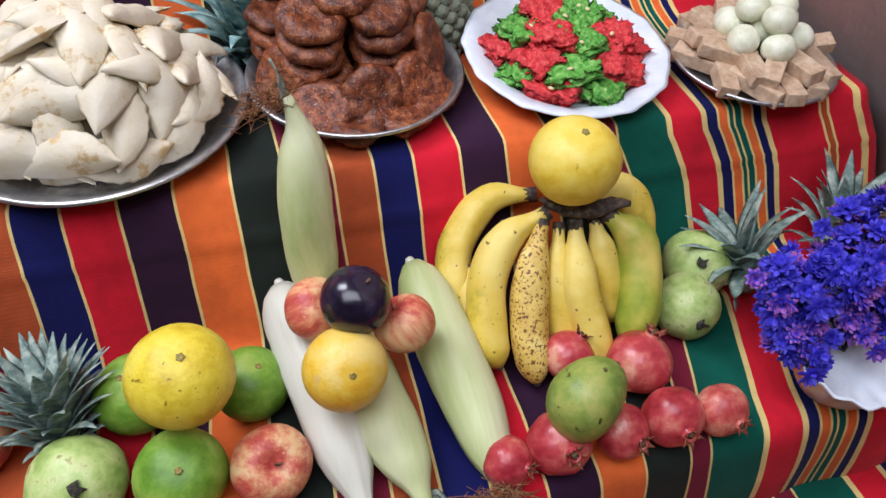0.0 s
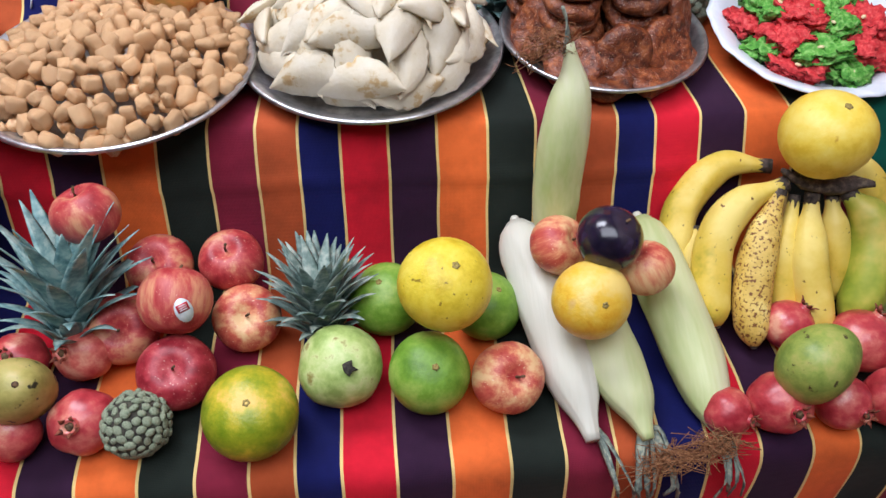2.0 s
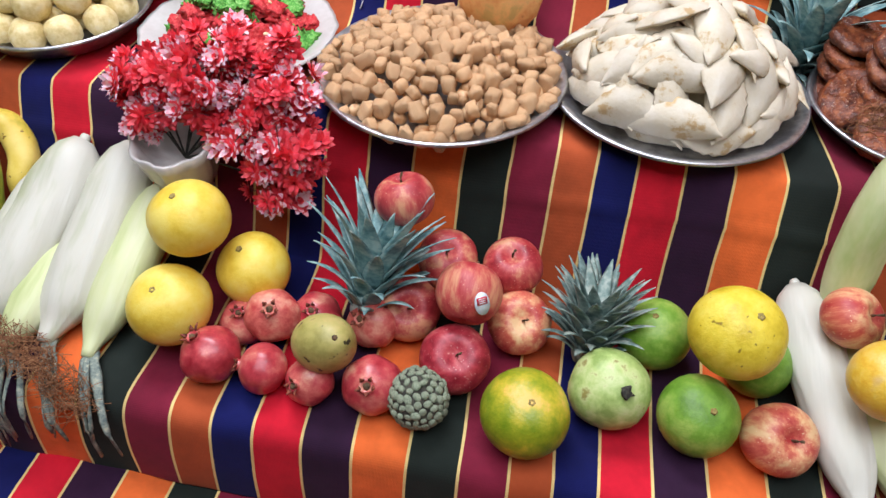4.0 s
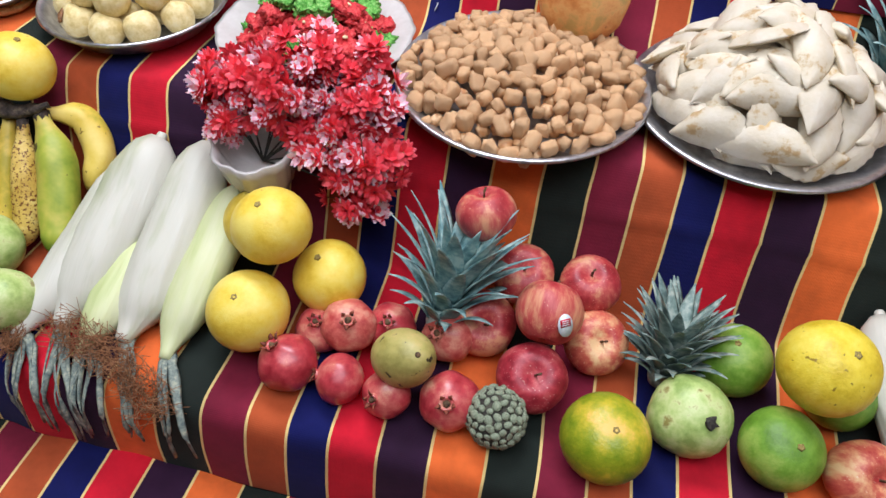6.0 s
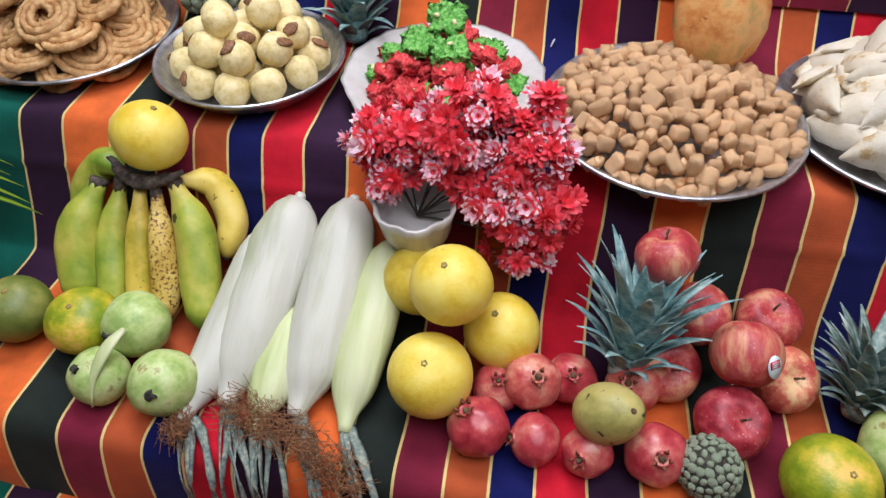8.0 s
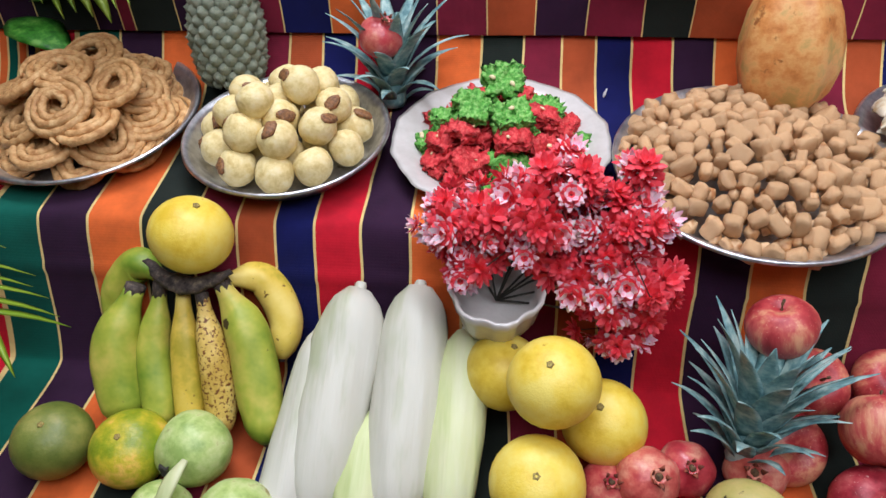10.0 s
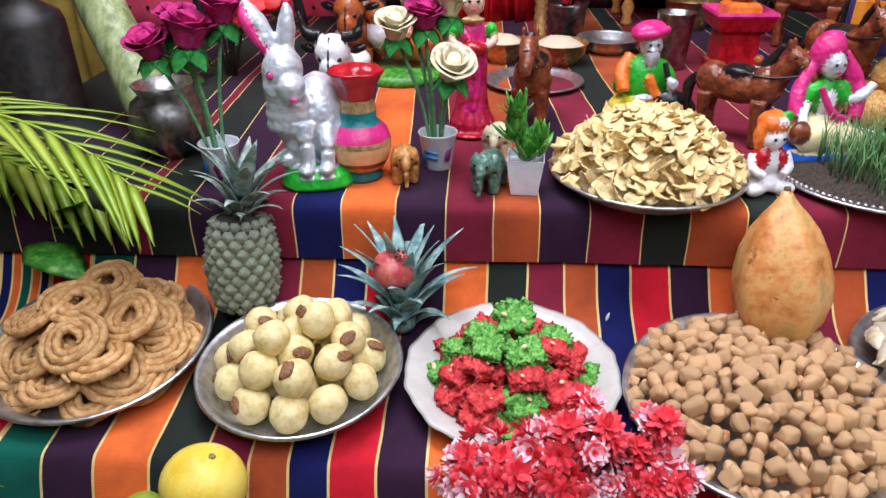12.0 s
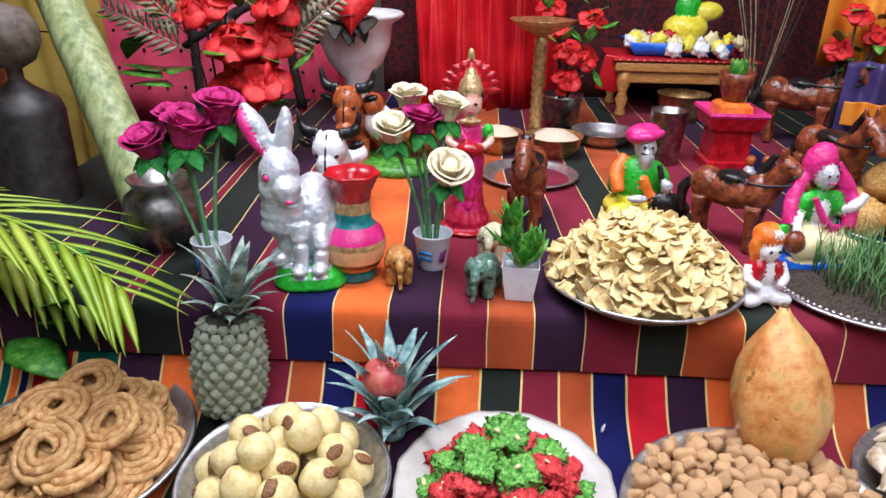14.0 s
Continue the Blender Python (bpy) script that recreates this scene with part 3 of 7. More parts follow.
guava((-1.182, -0.565, 0.052), 0.042, (60, -50, 0), "green fruit with a dark rotten patch")
guava((-1.199, -0.636, 0.035), 0.036, (25, -20, 0), "small pale green fruit on the edge of the step")
guava((-1.114, -0.636, 0.040), 0.041, (55, 12, 0), "russeted pale green guava")
thing("loose_fruit_stalk", sweep(smooth_path([(-1.17, -0.60, 0.085), (-1.178, -0.625, 0.082), (-1.187, -0.655, 0.060), (-1.186, -0.675, 0.03)], 10), [0.004, 0.006, 0.008, 0.009, 0.009, 0.008, 0.006, 0.004, 0.002, 0.001], [0.003] * 10, 8), HUSK, Matrix.Identity(4), "curved green fruit stalk lying between two fruits", "stalk")
mango((0.240, -0.648, 0.092), 0.041, (0, 62, 28), MANGO, "green mango with dark blemishes resting on pomegranates", 1.2)
mango((-0.599, -0.615, 0.078), 0.038, (30, 12, 10), MANGO_SPOT, "yellow-green mango with black spots on pomegranates", 1.15)
for loc, r, rot, mat, lab in (
    ((-0.084, -0.608, 0.040), 0.041, (35, 15, 0), APPLE_STREAK, "streaked red and yellow apple on the cloth"),
    ((-0.383, -0.502, 0.042), 0.041, (35, 10, 0), APPLE_STREAK, "pink apple with yellow streaks"),
    ((-0.402, -0.442, 0.080), 0.039, (15, -5, 0), APPLE_RED, "red striped apple leaning on the cloth riser"),
    ((-0.487, -0.446, 0.078), 0.040, (30, 0, 0), APPLE_RED, "dark red apple at the back of a heap"),
    ((-0.524, -0.512, 0.045), 0.042, (42, 10, 0), APPLE_RED, "deep red apple with a short stalk"),
    ((-0.453, -0.575, 0.039), 0.043, (28, 8, 0), APPLE_DULL, "squat dusky red apple"),
    ((-0.544, -0.446, 0.167), 0.037, (-10, -15, 0), APPLE_RED, "red apple resting in a pineapple top"),
    ((-0.012, -0.485, 0.122), 0.036, (20, 40, 0), APPLE_STREAK, "rosy apple resting on corn husks"),
    ((0.075, -0.535, 0.128), 0.034, (-20, -30, 0), APPLE_STREAK, "pale rosy apple resting on corn husks"),
):
    apple(loc, r, rot, mat, lab)
st = apple((-0.448, -0.526, 0.104), 0.040, (-60, 5, 0), APPLE_RED, "red apple carrying a small oval sticker", 1.0, 0.02)
sticker = thing("fruit_sticker", revolve([(0, 0), (0.0125, 0), (0.0125, 0.0005), (0, 0.0007)], 20), STICKER, Matrix.Translation((-0.4285, -0.5575, 0.1235)) @ Vector((0.47, -0.70, 0.5)).to_track_quat("Z", "Y").to_matrix().to_4x4() @ Matrix.Diagonal((0.75, 1.1, 1, 1)), "small oval white and red fruit sticker", "sticker")
part("red_band", box(0.017, 0.008, 0.0006), STICKER_RED, sticker, m=pose(0, 0.003, 0.0012))
for k in (-1, 0, 1):
    part("print_bar", box(0.012, 0.0008, 0.0004), STICKER, sticker, m=pose(0, 0.003 + 0.0022 * k, 0.0018))
plum = thing("plum", revolve(round_profile(0.036, 0.96, 0.1, 0.05, 20), 30), PLUM, tilt((0.026, -0.535, 0.178), 10, 20, 0), "glossy dark purple plum on top of a fruit stack", "plum", "fruit on the stand")
stalk(plum, 0.028, 0.007)
for loc, r, rot, mat in (
    ((0.341, -0.587, 0.040), 0.039, (-15, 25, 0), POMEG), ((0.212, -0.659, 0.034), 0.035, (55, 5, 0), POMEG), ((0.285, -0.661, 0.030), 0.031, (60, 30, 0), POMEG),
    ((0.346, -0.660, 0.033), 0.034, (72, 5, 0), POMEG), ((0.406, -0.664, 0.029), 0.030, (75, 5, 10), POMEG_PALE), ((0.153, -0.663, 0.027), 0.028, (45, 55, 0), POMEG), ((0.265, -0.556, 0.038), 0.032, (-10, 30, 0), POMEG),
    ((-0.738, -0.628, 0.035), 0.036, (5, -25, 0), POMEG), ((-0.673, -0.630, 0.029), 0.030, (15, -70, 0), POMEG), ((-0.683, -0.565, 0.050), 0.034, (28, 10, 0), POMEG_PALE), ((-0.614, -0.634, 0.028), 0.029, (50, -35, 0), POMEG),
    ((-0.540, -0.629, 0.034), 0.035, (40, 0, 0), POMEG), ((-0.562, -0.540, 0.040), 0.033, (35, -25, 0), POMEG_PALE), ((-0.636, -0.540, 0.034), 0.031, (30, 0, 0), POMEG), ((-0.722, -0.566, 0.030), 0.030, (20, 0, 0), POMEG)):
    pomegranate(loc, r, rot, mat, "pale pink pomegranate with a dry crown" if mat is POMEG_PALE else "red pomegranate with a pointed dry crown")
sugar_apple((-0.484, -0.637, 0.036), 0.037)


# bananas
def banana(pts, r, mat, parent):
    """A curved finger of rounded five-sided section with a narrow neck and a dark blunt tip."""
    path = smooth_path(pts, 30)
    prof = np.interp(np.linspace(0, 1, 30), [0, 0.05, 0.11, 0.2, 0.32, 0.5, 0.7, 0.84, 0.92, 0.97, 1.0], [0.40, 0.42, 0.55, 0.83, 0.97, 1.0, 0.98, 0.90, 0.70, 0.44, 0.26])
    bm = sweep(path, [r * p for p in prof], [r * p * 0.95 for p in prof], 30, twist=0.25)
    ph = R(0, 1.2)
    for i, v in enumerate(list(bm.verts)):
        ring, k = divmod(i, 30)
        a = 2 * math.pi * k / 30
        v.co = path[ring] + (v.co - path[ring]) * (0.985 + 0.05 * abs(math.cos(2.5 * a + ph)) ** 1.5)
    finger = part("banana", rough_up(bm, 0.0016, 26, R(0, 9)), mat, parent)
    a, b = path[-2], path[-1]
    part("tip", sweep([b - (b - a) * 0.4, b + (b - a) * 0.3, b + (b - a) * 0.7], [r * 0.25, r * 0.2, r * 0.14], [r * 0.25, r * 0.2, r * 0.14], 8), BANANA_STEM, finger)
    part("neck_scar", sweep([path[0] - (path[1] - path[0]), path[0], path[1] + (path[2] - path[1]) * 0.5], [r * 0.42, r * 0.43, r * 0.40], [r * 0.42, r * 0.43, r * 0.40], 8), BANANA_STEM, finger)


def bunch(fingers, stem, label):
    ob = holder("banana_bunch", Matrix.Identity(4), label, "bananas", "fruit on the stand")
    for pts, r, mat in fingers:
        banana(pts, r, mat, ob)
    path = smooth_path(stem, 14)
    w = [0.004, 0.006, 0.008, 0.010, 0.011, 0.012, 0.012, 0.012, 0.011, 0.011, 0.010, 0.008, 0.006, 0.004]
    bm = sweep(path, w, [0.75 * q for q in w], 12)
    part("crown_stem", rough_up(bm, 0.0045, 120), BANANA_STEM, ob, "blackened shrivelled stem")
    return ob


bunch([([(0.271, -0.387, 0.150), (0.220, -0.372, 0.140), (0.173, -0.398, 0.10), (0.160, -0.436, 0.062), (0.161, -0.455, 0.045)], 0.0225, BANANA),
       ([(0.185, -0.43, 0.085), (0.175, -0.458, 0.055), (0.169, -0.500, 0.030), (0.164, -0.540, 0.022)], 0.020, BANANA),
       ([(0.268, -0.436, 0.158), (0.222, -0.440, 0.135), (0.190, -0.470, 0.095), (0.180, -0.520, 0.052), (0.184, -0.545, 0.03)], 0.0235, BANANA),
       ([(0.262, -0.445, 0.15), (0.236, -0.490, 0.10), (0.224, -0.535, 0.055), (0.222, -0.572, 0.022)], 0.0225, BANANA_SPOT),
       ([(0.286, -0.445, 0.14), (0.273, -0.490, 0.090), (0.271, -0.520, 0.050), (0.272, -0.545, 0.022)], 0.018, BANANA),
       ([(0.304, -0.448, 0.15), (0.295, -0.500, 0.100), (0.300, -0.535, 0.060), (0.306, -0.570, 0.024)], 0.0225, BANANA),
       ([(0.330, -0.450, 0.145), (0.337, -0.490, 0.090), (0.342, -0.515, 0.035)], 0.019, BANANA),
       ([(0.345, -0.455, 0.155), (0.374, -0.480, 0.125), (0.366, -0.525, 0.075), (0.345, -0.552, 0.030)], 0.0265, BANANA_GREEN),
       ([(0.340, -0.420, 0.155), (0.385, -0.405, 0.150), (0.405, -0.425, 0.12), (0.402, -0.46, 0.07)], 0.022, BANANA)],
      [(0.262, -0.430, 0.178), (0.285, -0.437, 0.168), (0.315, -0.448, 0.164), (0.345, -0.450, 0.168), (0.365, -0.462, 0.176)], "bunch of ripe speckled yellow bananas leaning on the cloth riser")
bunch([([(-1.285, -0.415, 0.150), (-1.306, -0.455, 0.10), (-1.300, -0.490, 0.055), (-1.290, -0.515, 0.025)], 0.029, BANANA_GREEN),
       ([(-1.255, -0.410, 0.150), (-1.262, -0.455, 0.09), (-1.252, -0.495, 0.05), (-1.246, -0.525, 0.022)], 0.0215, BANANA_GREEN),
       ([(-1.225, -0.415, 0.150), (-1.218, -0.465, 0.090), (-1.212, -0.500, 0.045), (-1.210, -0.525, 0.022)], 0.019, BANANA),
       ([(-1.197, -0.425, 0.150), (-1.180, -0.470, 0.100), (-1.172, -0.500, 0.055), (-1.170, -0.528, 0.022)], 0.019, BANANA_SPOT),
       ([(-1.175, -0.410, 0.158), (-1.140, -0.450, 0.115), (-1.122, -0.500, 0.06), (-1.110, -0.535, 0.026)], 0.0265, BANANA_GREEN),
       ([(-1.180, -0.395, 0.155), (-1.140, -0.375, 0.138), (-1.112, -0.400, 0.10), (-1.111, -0.440, 0.066)], 0.0215, BANANA),
       ([(-1.262, -0.392, 0.155), (-1.298, -0.372, 0.152), (-1.328, -0.385, 0.115), (-1.326, -0.415, 0.075)], 0.023, BANANA_GREEN)],
      [(-1.270, -0.395, 0.182), (-1.245, -0.410, 0.168), (-1.215, -0.418, 0.164), (-1.185, -0.412, 0.168), (-1.162, -0.405, 0.178)], "bunch of yellow-green bananas leaning on the cloth riser")


# corn
def corn(pts, r, mat, label, tails, dry=None, top=True, up=(0, 0, 1)):
    ob = holder("corn_cob", Matrix.Identity(4), label, "corn", "corn cobs in husk")
    path = smooth_path(pts, 22)
    prof = [0.36, 0.70, 0.86, 0.94, 0.98, 1, 1, 1, 1, 1, 0.99, 0.97, 0.94, 0.90, 0.84, 0.75, 0.63, 0.50, 0.40, 0.33, 0.27, 0.22]
    L = sum((b - a).length for a, b in zip(path, path[1:]))
    bm = sweep(path, [r * p for p in prof], [r * p * 0.92 for p in prof], 48, up=up)
    seam = [R(0, 6.28) for _ in range(4)]
    for i, v in enumerate(list(bm.verts)):
        ring, a = divmod(i, 48)
        c, a = path[min(ring, 21)], 2 * math.pi * a / 48
        g = 0.006 * math.cos(17 * a + ring * 0.05)
        for s in seam:
            d = (a - s - 0.05 * ring + math.pi) % (2 * math.pi) - math.pi
            g += 0.055 * math.exp(-max(0, d) * 2.6) * (1 if d > 0 else math.exp(d * 30)) * sm(ring, 1, 5)
        v.co = c + (v.co - c) * (1 + g - 0.03)
    part("husk", rough_up(bm, r * 0.06, 22, R(0, 9)), mat, ob)
    if top:
        d = (path[0] - path[1]).normalized()
        part("shank", sweep([path[0] - d * 0.004, path[0] + d * 0.006, path[0] + d * 0.009], [r * 0.2, r * 0.17, r * 0.13], [r * 0.2, r * 0.17, r * 0.13], 9), HUSK_WHITE, ob)
    for tail in tails:
        p2 = smooth_path(tail, 12)
        w = R(0.005, 0.0085)
        part("dry_husk_strip", sweep(p2, [w * (1 - 0.75 * i / 11) * R(0.8, 1.2) for i in range(12)], [0.0012] * 12, 6, twist=R(-3, 3)), dry or HUSK_DRY, ob)
    return ob


def silk_tuft(line, spread, n, label, length=0.05):
    bm = bmesh.new()
    path = smooth_path(line, 30)
    for _ in range(n):
        p = random.choice(path) + Vector((R(-1, 1), R(-1, 1), R(-0.6, 1))) * spread
        d = (path[-1] - path[0]).normalized() * R(0.3, 1) + Vector((R(-1, 1), R(-1, 1), R(-0.4, 0.4)))
        k = R(0.4, 1) * length
        sweep(smooth_path([p - d * k * 0.5, p + Vector((R(-1, 1), R(-1, 1), R(-1, 1))) * 0.008, p + d * k * 0.5], 5), [0.00045] * 5, [0.00045] * 5, 3, bm)
    return thing("corn_silk", bm, SILK, Matrix.Identity(4), label, "corn silk", kind="stuff")


def over_edge(p, x, n, drop, wide=0.02):
    out = []
    for _ in range(n):
        xx = x + R(-wide, wide)
        zz = -drop * R(0.55, 1)
        out.append([Vector(p) + Vector((R(-0.006, 0.006), 0.012, 0)), ((p[0] + xx) / 2 + R(-0.008, 0.008), -0.672, 0.014), (xx, -0.718, -0.012), (xx + R(-0.01, 0.01), -0.722, zz)])
    return out


corn([(-0.047, -0.405, 0.088), (-0.034, -0.47, 0.066), (-0.020, -0.55, 0.045), (-0.006, -0.635, 0.026), (0.000, -0.68, 0.016)], 0.036, HUSK_WHITE, "pale corn cob in its husk lying under apples", over_edge((0.0, -0.68, 0.014), 0.03, 3, 0.05, 0.012))
corn([(0.018, -0.47, 0.072), (0.034, -0.56, 0.050), (0.050, -0.635, 0.032), (0.060, -0.685, 0.018)], 0.034, HUSK, "green corn cob in its husk under a citrus", over_edge((0.06, -0.685, 0.016), 0.075, 7, 0.06, 0.03))
corn([(0.112, -0.41, 0.090), (0.124, -0.49, 0.064), (0.134, -0.57, 0.045), (0.142, -0.65, 0.024), (0.148, -0.69, 0.014)], 0.036, HUSK, "green corn cob in its husk leaning on the riser", over_edge((0.148, -0.69, 0.012), 0.155, 4, 0.07, 0.012))
corn([(-0.006, -0.438, 0.085), (-0.006, -0.422, 0.15), (-0.004, -0.408, 0.22), (0.002, -0.392, 0.28), (-0.006, -0.380, 0.325)], 0.029, HUSK, "green corn cob standing upright against the riser", [[(-0.006, -0.383, 0.315), (-0.010, -0.376, 0.345), (-0.016, -0.372, 0.362)]], top=False, up=(0, -1, 0.25))
silk_tuft([(-0.006, -0.378, 0.325), (-0.03, -0.372, 0.318), (-0.05, -0.375, 0.300)], 0.012, 150, "tuft of dry brown corn silk on the upright cob", 0.03)
silk_tuft([(0.055, -0.712, 0.014), (0.10, -0.708, 0.022), (0.150, -0.692, 0.022)], 0.008, 260, "bundle of dry brown corn silk on the step edge")
corn([(-1.016, -0.385, 0.138), (-1.026, -0.45, 0.096), (-1.034, -0.53, 0.058), (-1.040, -0.60, 0.028), (-1.040, -0.64, 0.018)], 0.0425, HUSK_WHITE, "white corn cob in its husk with dried tails", over_edge((-1.04, -0.64, 0.018), -1.0, 6, 0.10))
corn([(-0.943, -0.378, 0.138), (-0.947, -0.45, 0.094), (-0.950, -0.53, 0.056), (-0.952, -0.60, 0.028), (-0.954, -0.64, 0.018)], 0.0425, HUSK_WHITE, "plump white corn cob in its husk", over_edge((-0.954, -0.64, 0.016), -0.90, 4, 0.06))
corn([(-0.884, -0.420, 0.110), (-0.888, -0.49, 0.074), (-0.892, -0.55, 0.050), (-0.894, -0.61, 0.026), (-0.892, -0.65, 0.016)], 0.033, HUSK, "yellow-green corn cob in its husk beside citrus", over_edge((-0.892, -0.65, 0.016), -0.85, 3, 0.09, 0.015))
corn([(-1.050, -0.425, 0.112), (-1.060, -0.50, 0.070), (-1.070, -0.57, 0.042), (-1.080, -0.63, 0.022), (-1.084, -0.67, 0.014)], 0.032, HUSK_WHITE, "slim pale corn cob in its husk", over_edge((-1.084, -0.67, 0.012), -1.05, 5, 0.11, 0.02))
corn([(-0.990, -0.50, 0.050), (-0.992, -0.56, 0.036), (-0.994, -0.62, 0.024), (-0.996, -0.668, 0.014)], 0.031, HUSK, "small pale corn cob between two others", over_edge((-0.996, -0.668, 0.012), -0.965, 5, 0.09, 0.025))
silk_tuft([(-1.03, -0.645, 0.03), (-0.97, -0.665, 0.032), (-0.91, -0.69, 0.026), (-0.87, -0.714, 0.0)], 0.019, 520, "matted dry brown corn silk over the step edge", 0.045)
silk_tuft([(-1.085, -0.668, 0.02), (-1.08, -0.688, 0.018)], 0.012, 150, "small tuft of dry corn silk", 0.03)


# pineapples
def crown_leaves(parent, n, length, r0, mat, spread=1.0, m=None):
    m = m or Matrix.Identity(4)
    for i in range(n):
        f = i / (n - 1)
        a = i * 2.39996 + R(-0.15, 0.15)
        L = length * (0.26 + 0.80 * math.sin(math.pi * (0.09 + 0.6 * f))) * R(0.85, 1.12)
        z0 = f * length * 0.58
        lean = (1.25 - 1.0 * f) * spread
        d = Vector((math.cos(a), math.sin(a), 0))
        up = Vector((0, 0, 1))
        pts, th = [d * r0 * (1 - 0.7 * f) + up * z0], 1.35 - lean * 0.45
        for k in range(7):
            pts.append(pts[-1] + (d * math.cos(th) + up * math.sin(th)) * L / 7)
            th -= lean * 0.19 * R(0.7, 1.3)
        w = L * 0.082 + 0.0052
        ws = [w * q for q in (0.8, 1.0, 0.98, 0.9, 0.74, 0.54, 0.3, 0.06)]
        part("leaf", sweep([m @ p for p in pts], ws, [0.0016, 0.0016, 0.0015, 0.0014, 0.0012, 0.001, 0.0008, 0.0004], 6, up=(m.to_3x3() @ (up * 0.6 - d)).normalized()), mat, parent)


def pineapple_top(loc, rot, n, length, mat, label, spread=1.0):
    ob = holder("leafy_rosette", tilt(loc, *rot), label, "pineapple top", "pineapple tops")
    part("core", revolve([(0, -0.012), (0.018, -0.010), (0.021, 0.0), (0.015, length * 0.4), (0, length * 0.62)], 14), mat, ob)
    crown_leaves(ob, n, length, 0.019, mat, spread)
    return ob


def pineapple(loc, rot, r, h, label):
    ob = holder("pineapple", tilt(loc, *rot), label, "pineapple")
    prof = [(0, 0.0), (r * 0.62, 0.002)] + [(r * (0.74 + 0.26 * math.sin(math.pi * (0.12 + 0.8 * k / 10))), h * k / 10) for k in range(1, 10)] + [(r * 0.6, h), (0, h)]
    body = part("body", revolve(prof, 28), SUGAR_DARK, ob)
    eye = bmesh.new()
    revolve([(0, 1.0), (0.22, 0.75), (0.62, 0.5), (1.0, 0.05), (1.0, -0.2)], 6, eye)
    em = ready(eye, "eye", PINE_EYE)
    rows, cols = 11, 14
    for i in range(rows):
        zz = h * (0.05 + 0.9 * i / (rows - 1))
        rr = r * (0.74 + 0.26 * math.sin(math.pi * (0.12 + 0.8 * zz / h))) * (0.9 if i in (0, rows - 1) else 1)
        for j in range(cols):
            a = 2 * math.pi * (j + 0.5 * (i % 2)) / cols
            d = Vector((math.cos(a), math.sin(a), 0.0))
            s = math.pi * rr / cols
            part("eye", em, PINE_EYE, body, m=Matrix.Translation(d * rr * 0.985 + Vector((0, 0, zz))) @ (d + Vector((0, 0, 0.15 - 0.3 * (0.5 - zz / h)))).to_track_quat("Z", "Y").to_matrix().to_4x4() @ Matrix.Diagonal((s * 1.06, s * 1.06, 0.0095 * R(0.8, 1.3), 1)))
    crown_leaves(ob, 26, h * 0.62, r * 0.34, CROWN_GREY, 0.95, pose(0, 0, h * 0.98, 0, 10))
    return ob


pineapple_top((-0.574, -0.530, 0.050), (-22, 6, 0), 46, 0.112, CROWN, "blue-green pineapple top holding a red apple", 0.74)
pineapple_top((-0.294, -0.520, 0.028), (-20, 0, 0), 70, 0.082, CROWN_GREY, "small grey-green pineapple top with dense leaves", 0.8)
pineapple_top((0.552, -0.490, 0.03), (-16, -22, 0), 24, 0.088, CROWN_GREY, "grey-green pineapple top beside blue flowers", 1.2)
pineapple_top((0.682, -0.480, 0.040), (-10, 10, 0), 26, 0.092, CROWN_GREY, "dark grey-green pineapple top behind blue flowers", 0.95)
pineapple_top((-1.012, -0.082, 0.234), (-8, 2, 0), 30, 0.112, CROWN, "green pineapple top holding a pomegranate", 0.86)
pomegranate((-1.020, -0.092, 0.330), 0.030, (15, 20, 0), POMEG, "red pomegranate set in a pineapple top")
pineapple((-1.250, -0.068, 0.248), (-9, 4, 20), 0.048, 0.140, "whole grey-green pineapple with its leafy top")
pineapple_top((-0.045, -0.072, 0.214), (0, 10, 0), 44, 0.115, CROWN, "green pineapple top between two plates", 1.0)
pineapple((0.243, -0.085, 0.200), (-14, 0, 80), 0.05, 0.16, "whole pineapple standing between two plates")

# papaya
bm = revolve([(0, -0.125), (0.020, -0.123), (0.042, -0.112), (0.060, -0.085), (0.069, -0.045), (0.069, -0.005), (0.061, 0.04), (0.047, 0.078), (0.031, 0.104), (0.018, 0.122), (0.010, 0.136), (0.006, 0.146), (0, 0.147)], 40, lobes=lambda a, z: 1 + 0.07 * math.cos(5 * a + 0.6))
pap = thing("papaya", rough_up(bm, 0.003, 12), PAPAYA, tilt((-0.486, -0.092, 0.336), -12, -4, 0) @ Matrix.Diagonal((0.90, 0.90, 0.80, 1)), "ripe orange papaya leaning against the cloth", "papaya")
part("stem_scar", revolve([(0, 0.143), (0.006, 0.144), (0.005, 0.152), (0, 0.153)], 8), STALK, pap)

# ---- plates of sweets ----
def steel_plate(loc, r, h, label, mat=None, rx=0):
    flat = r * 0.78
    bm = revolve([(0, 0), (flat, 0), (flat + 0.004, 0.001), (r * 0.93, h * 0.75), (r * 0.985, h), (r, h - 0.001), (r + 0.002, h - 0.004), (r * 0.99, h - 0.0045), (r * 0.94, h * 0.75 - 0.003), (flat, -0.0015), (0, -0.0015)], 72)
    return thing("steel_plate", bm, mat or STEEL, pose(*loc, rx), label, "plate", "plates of sweets")


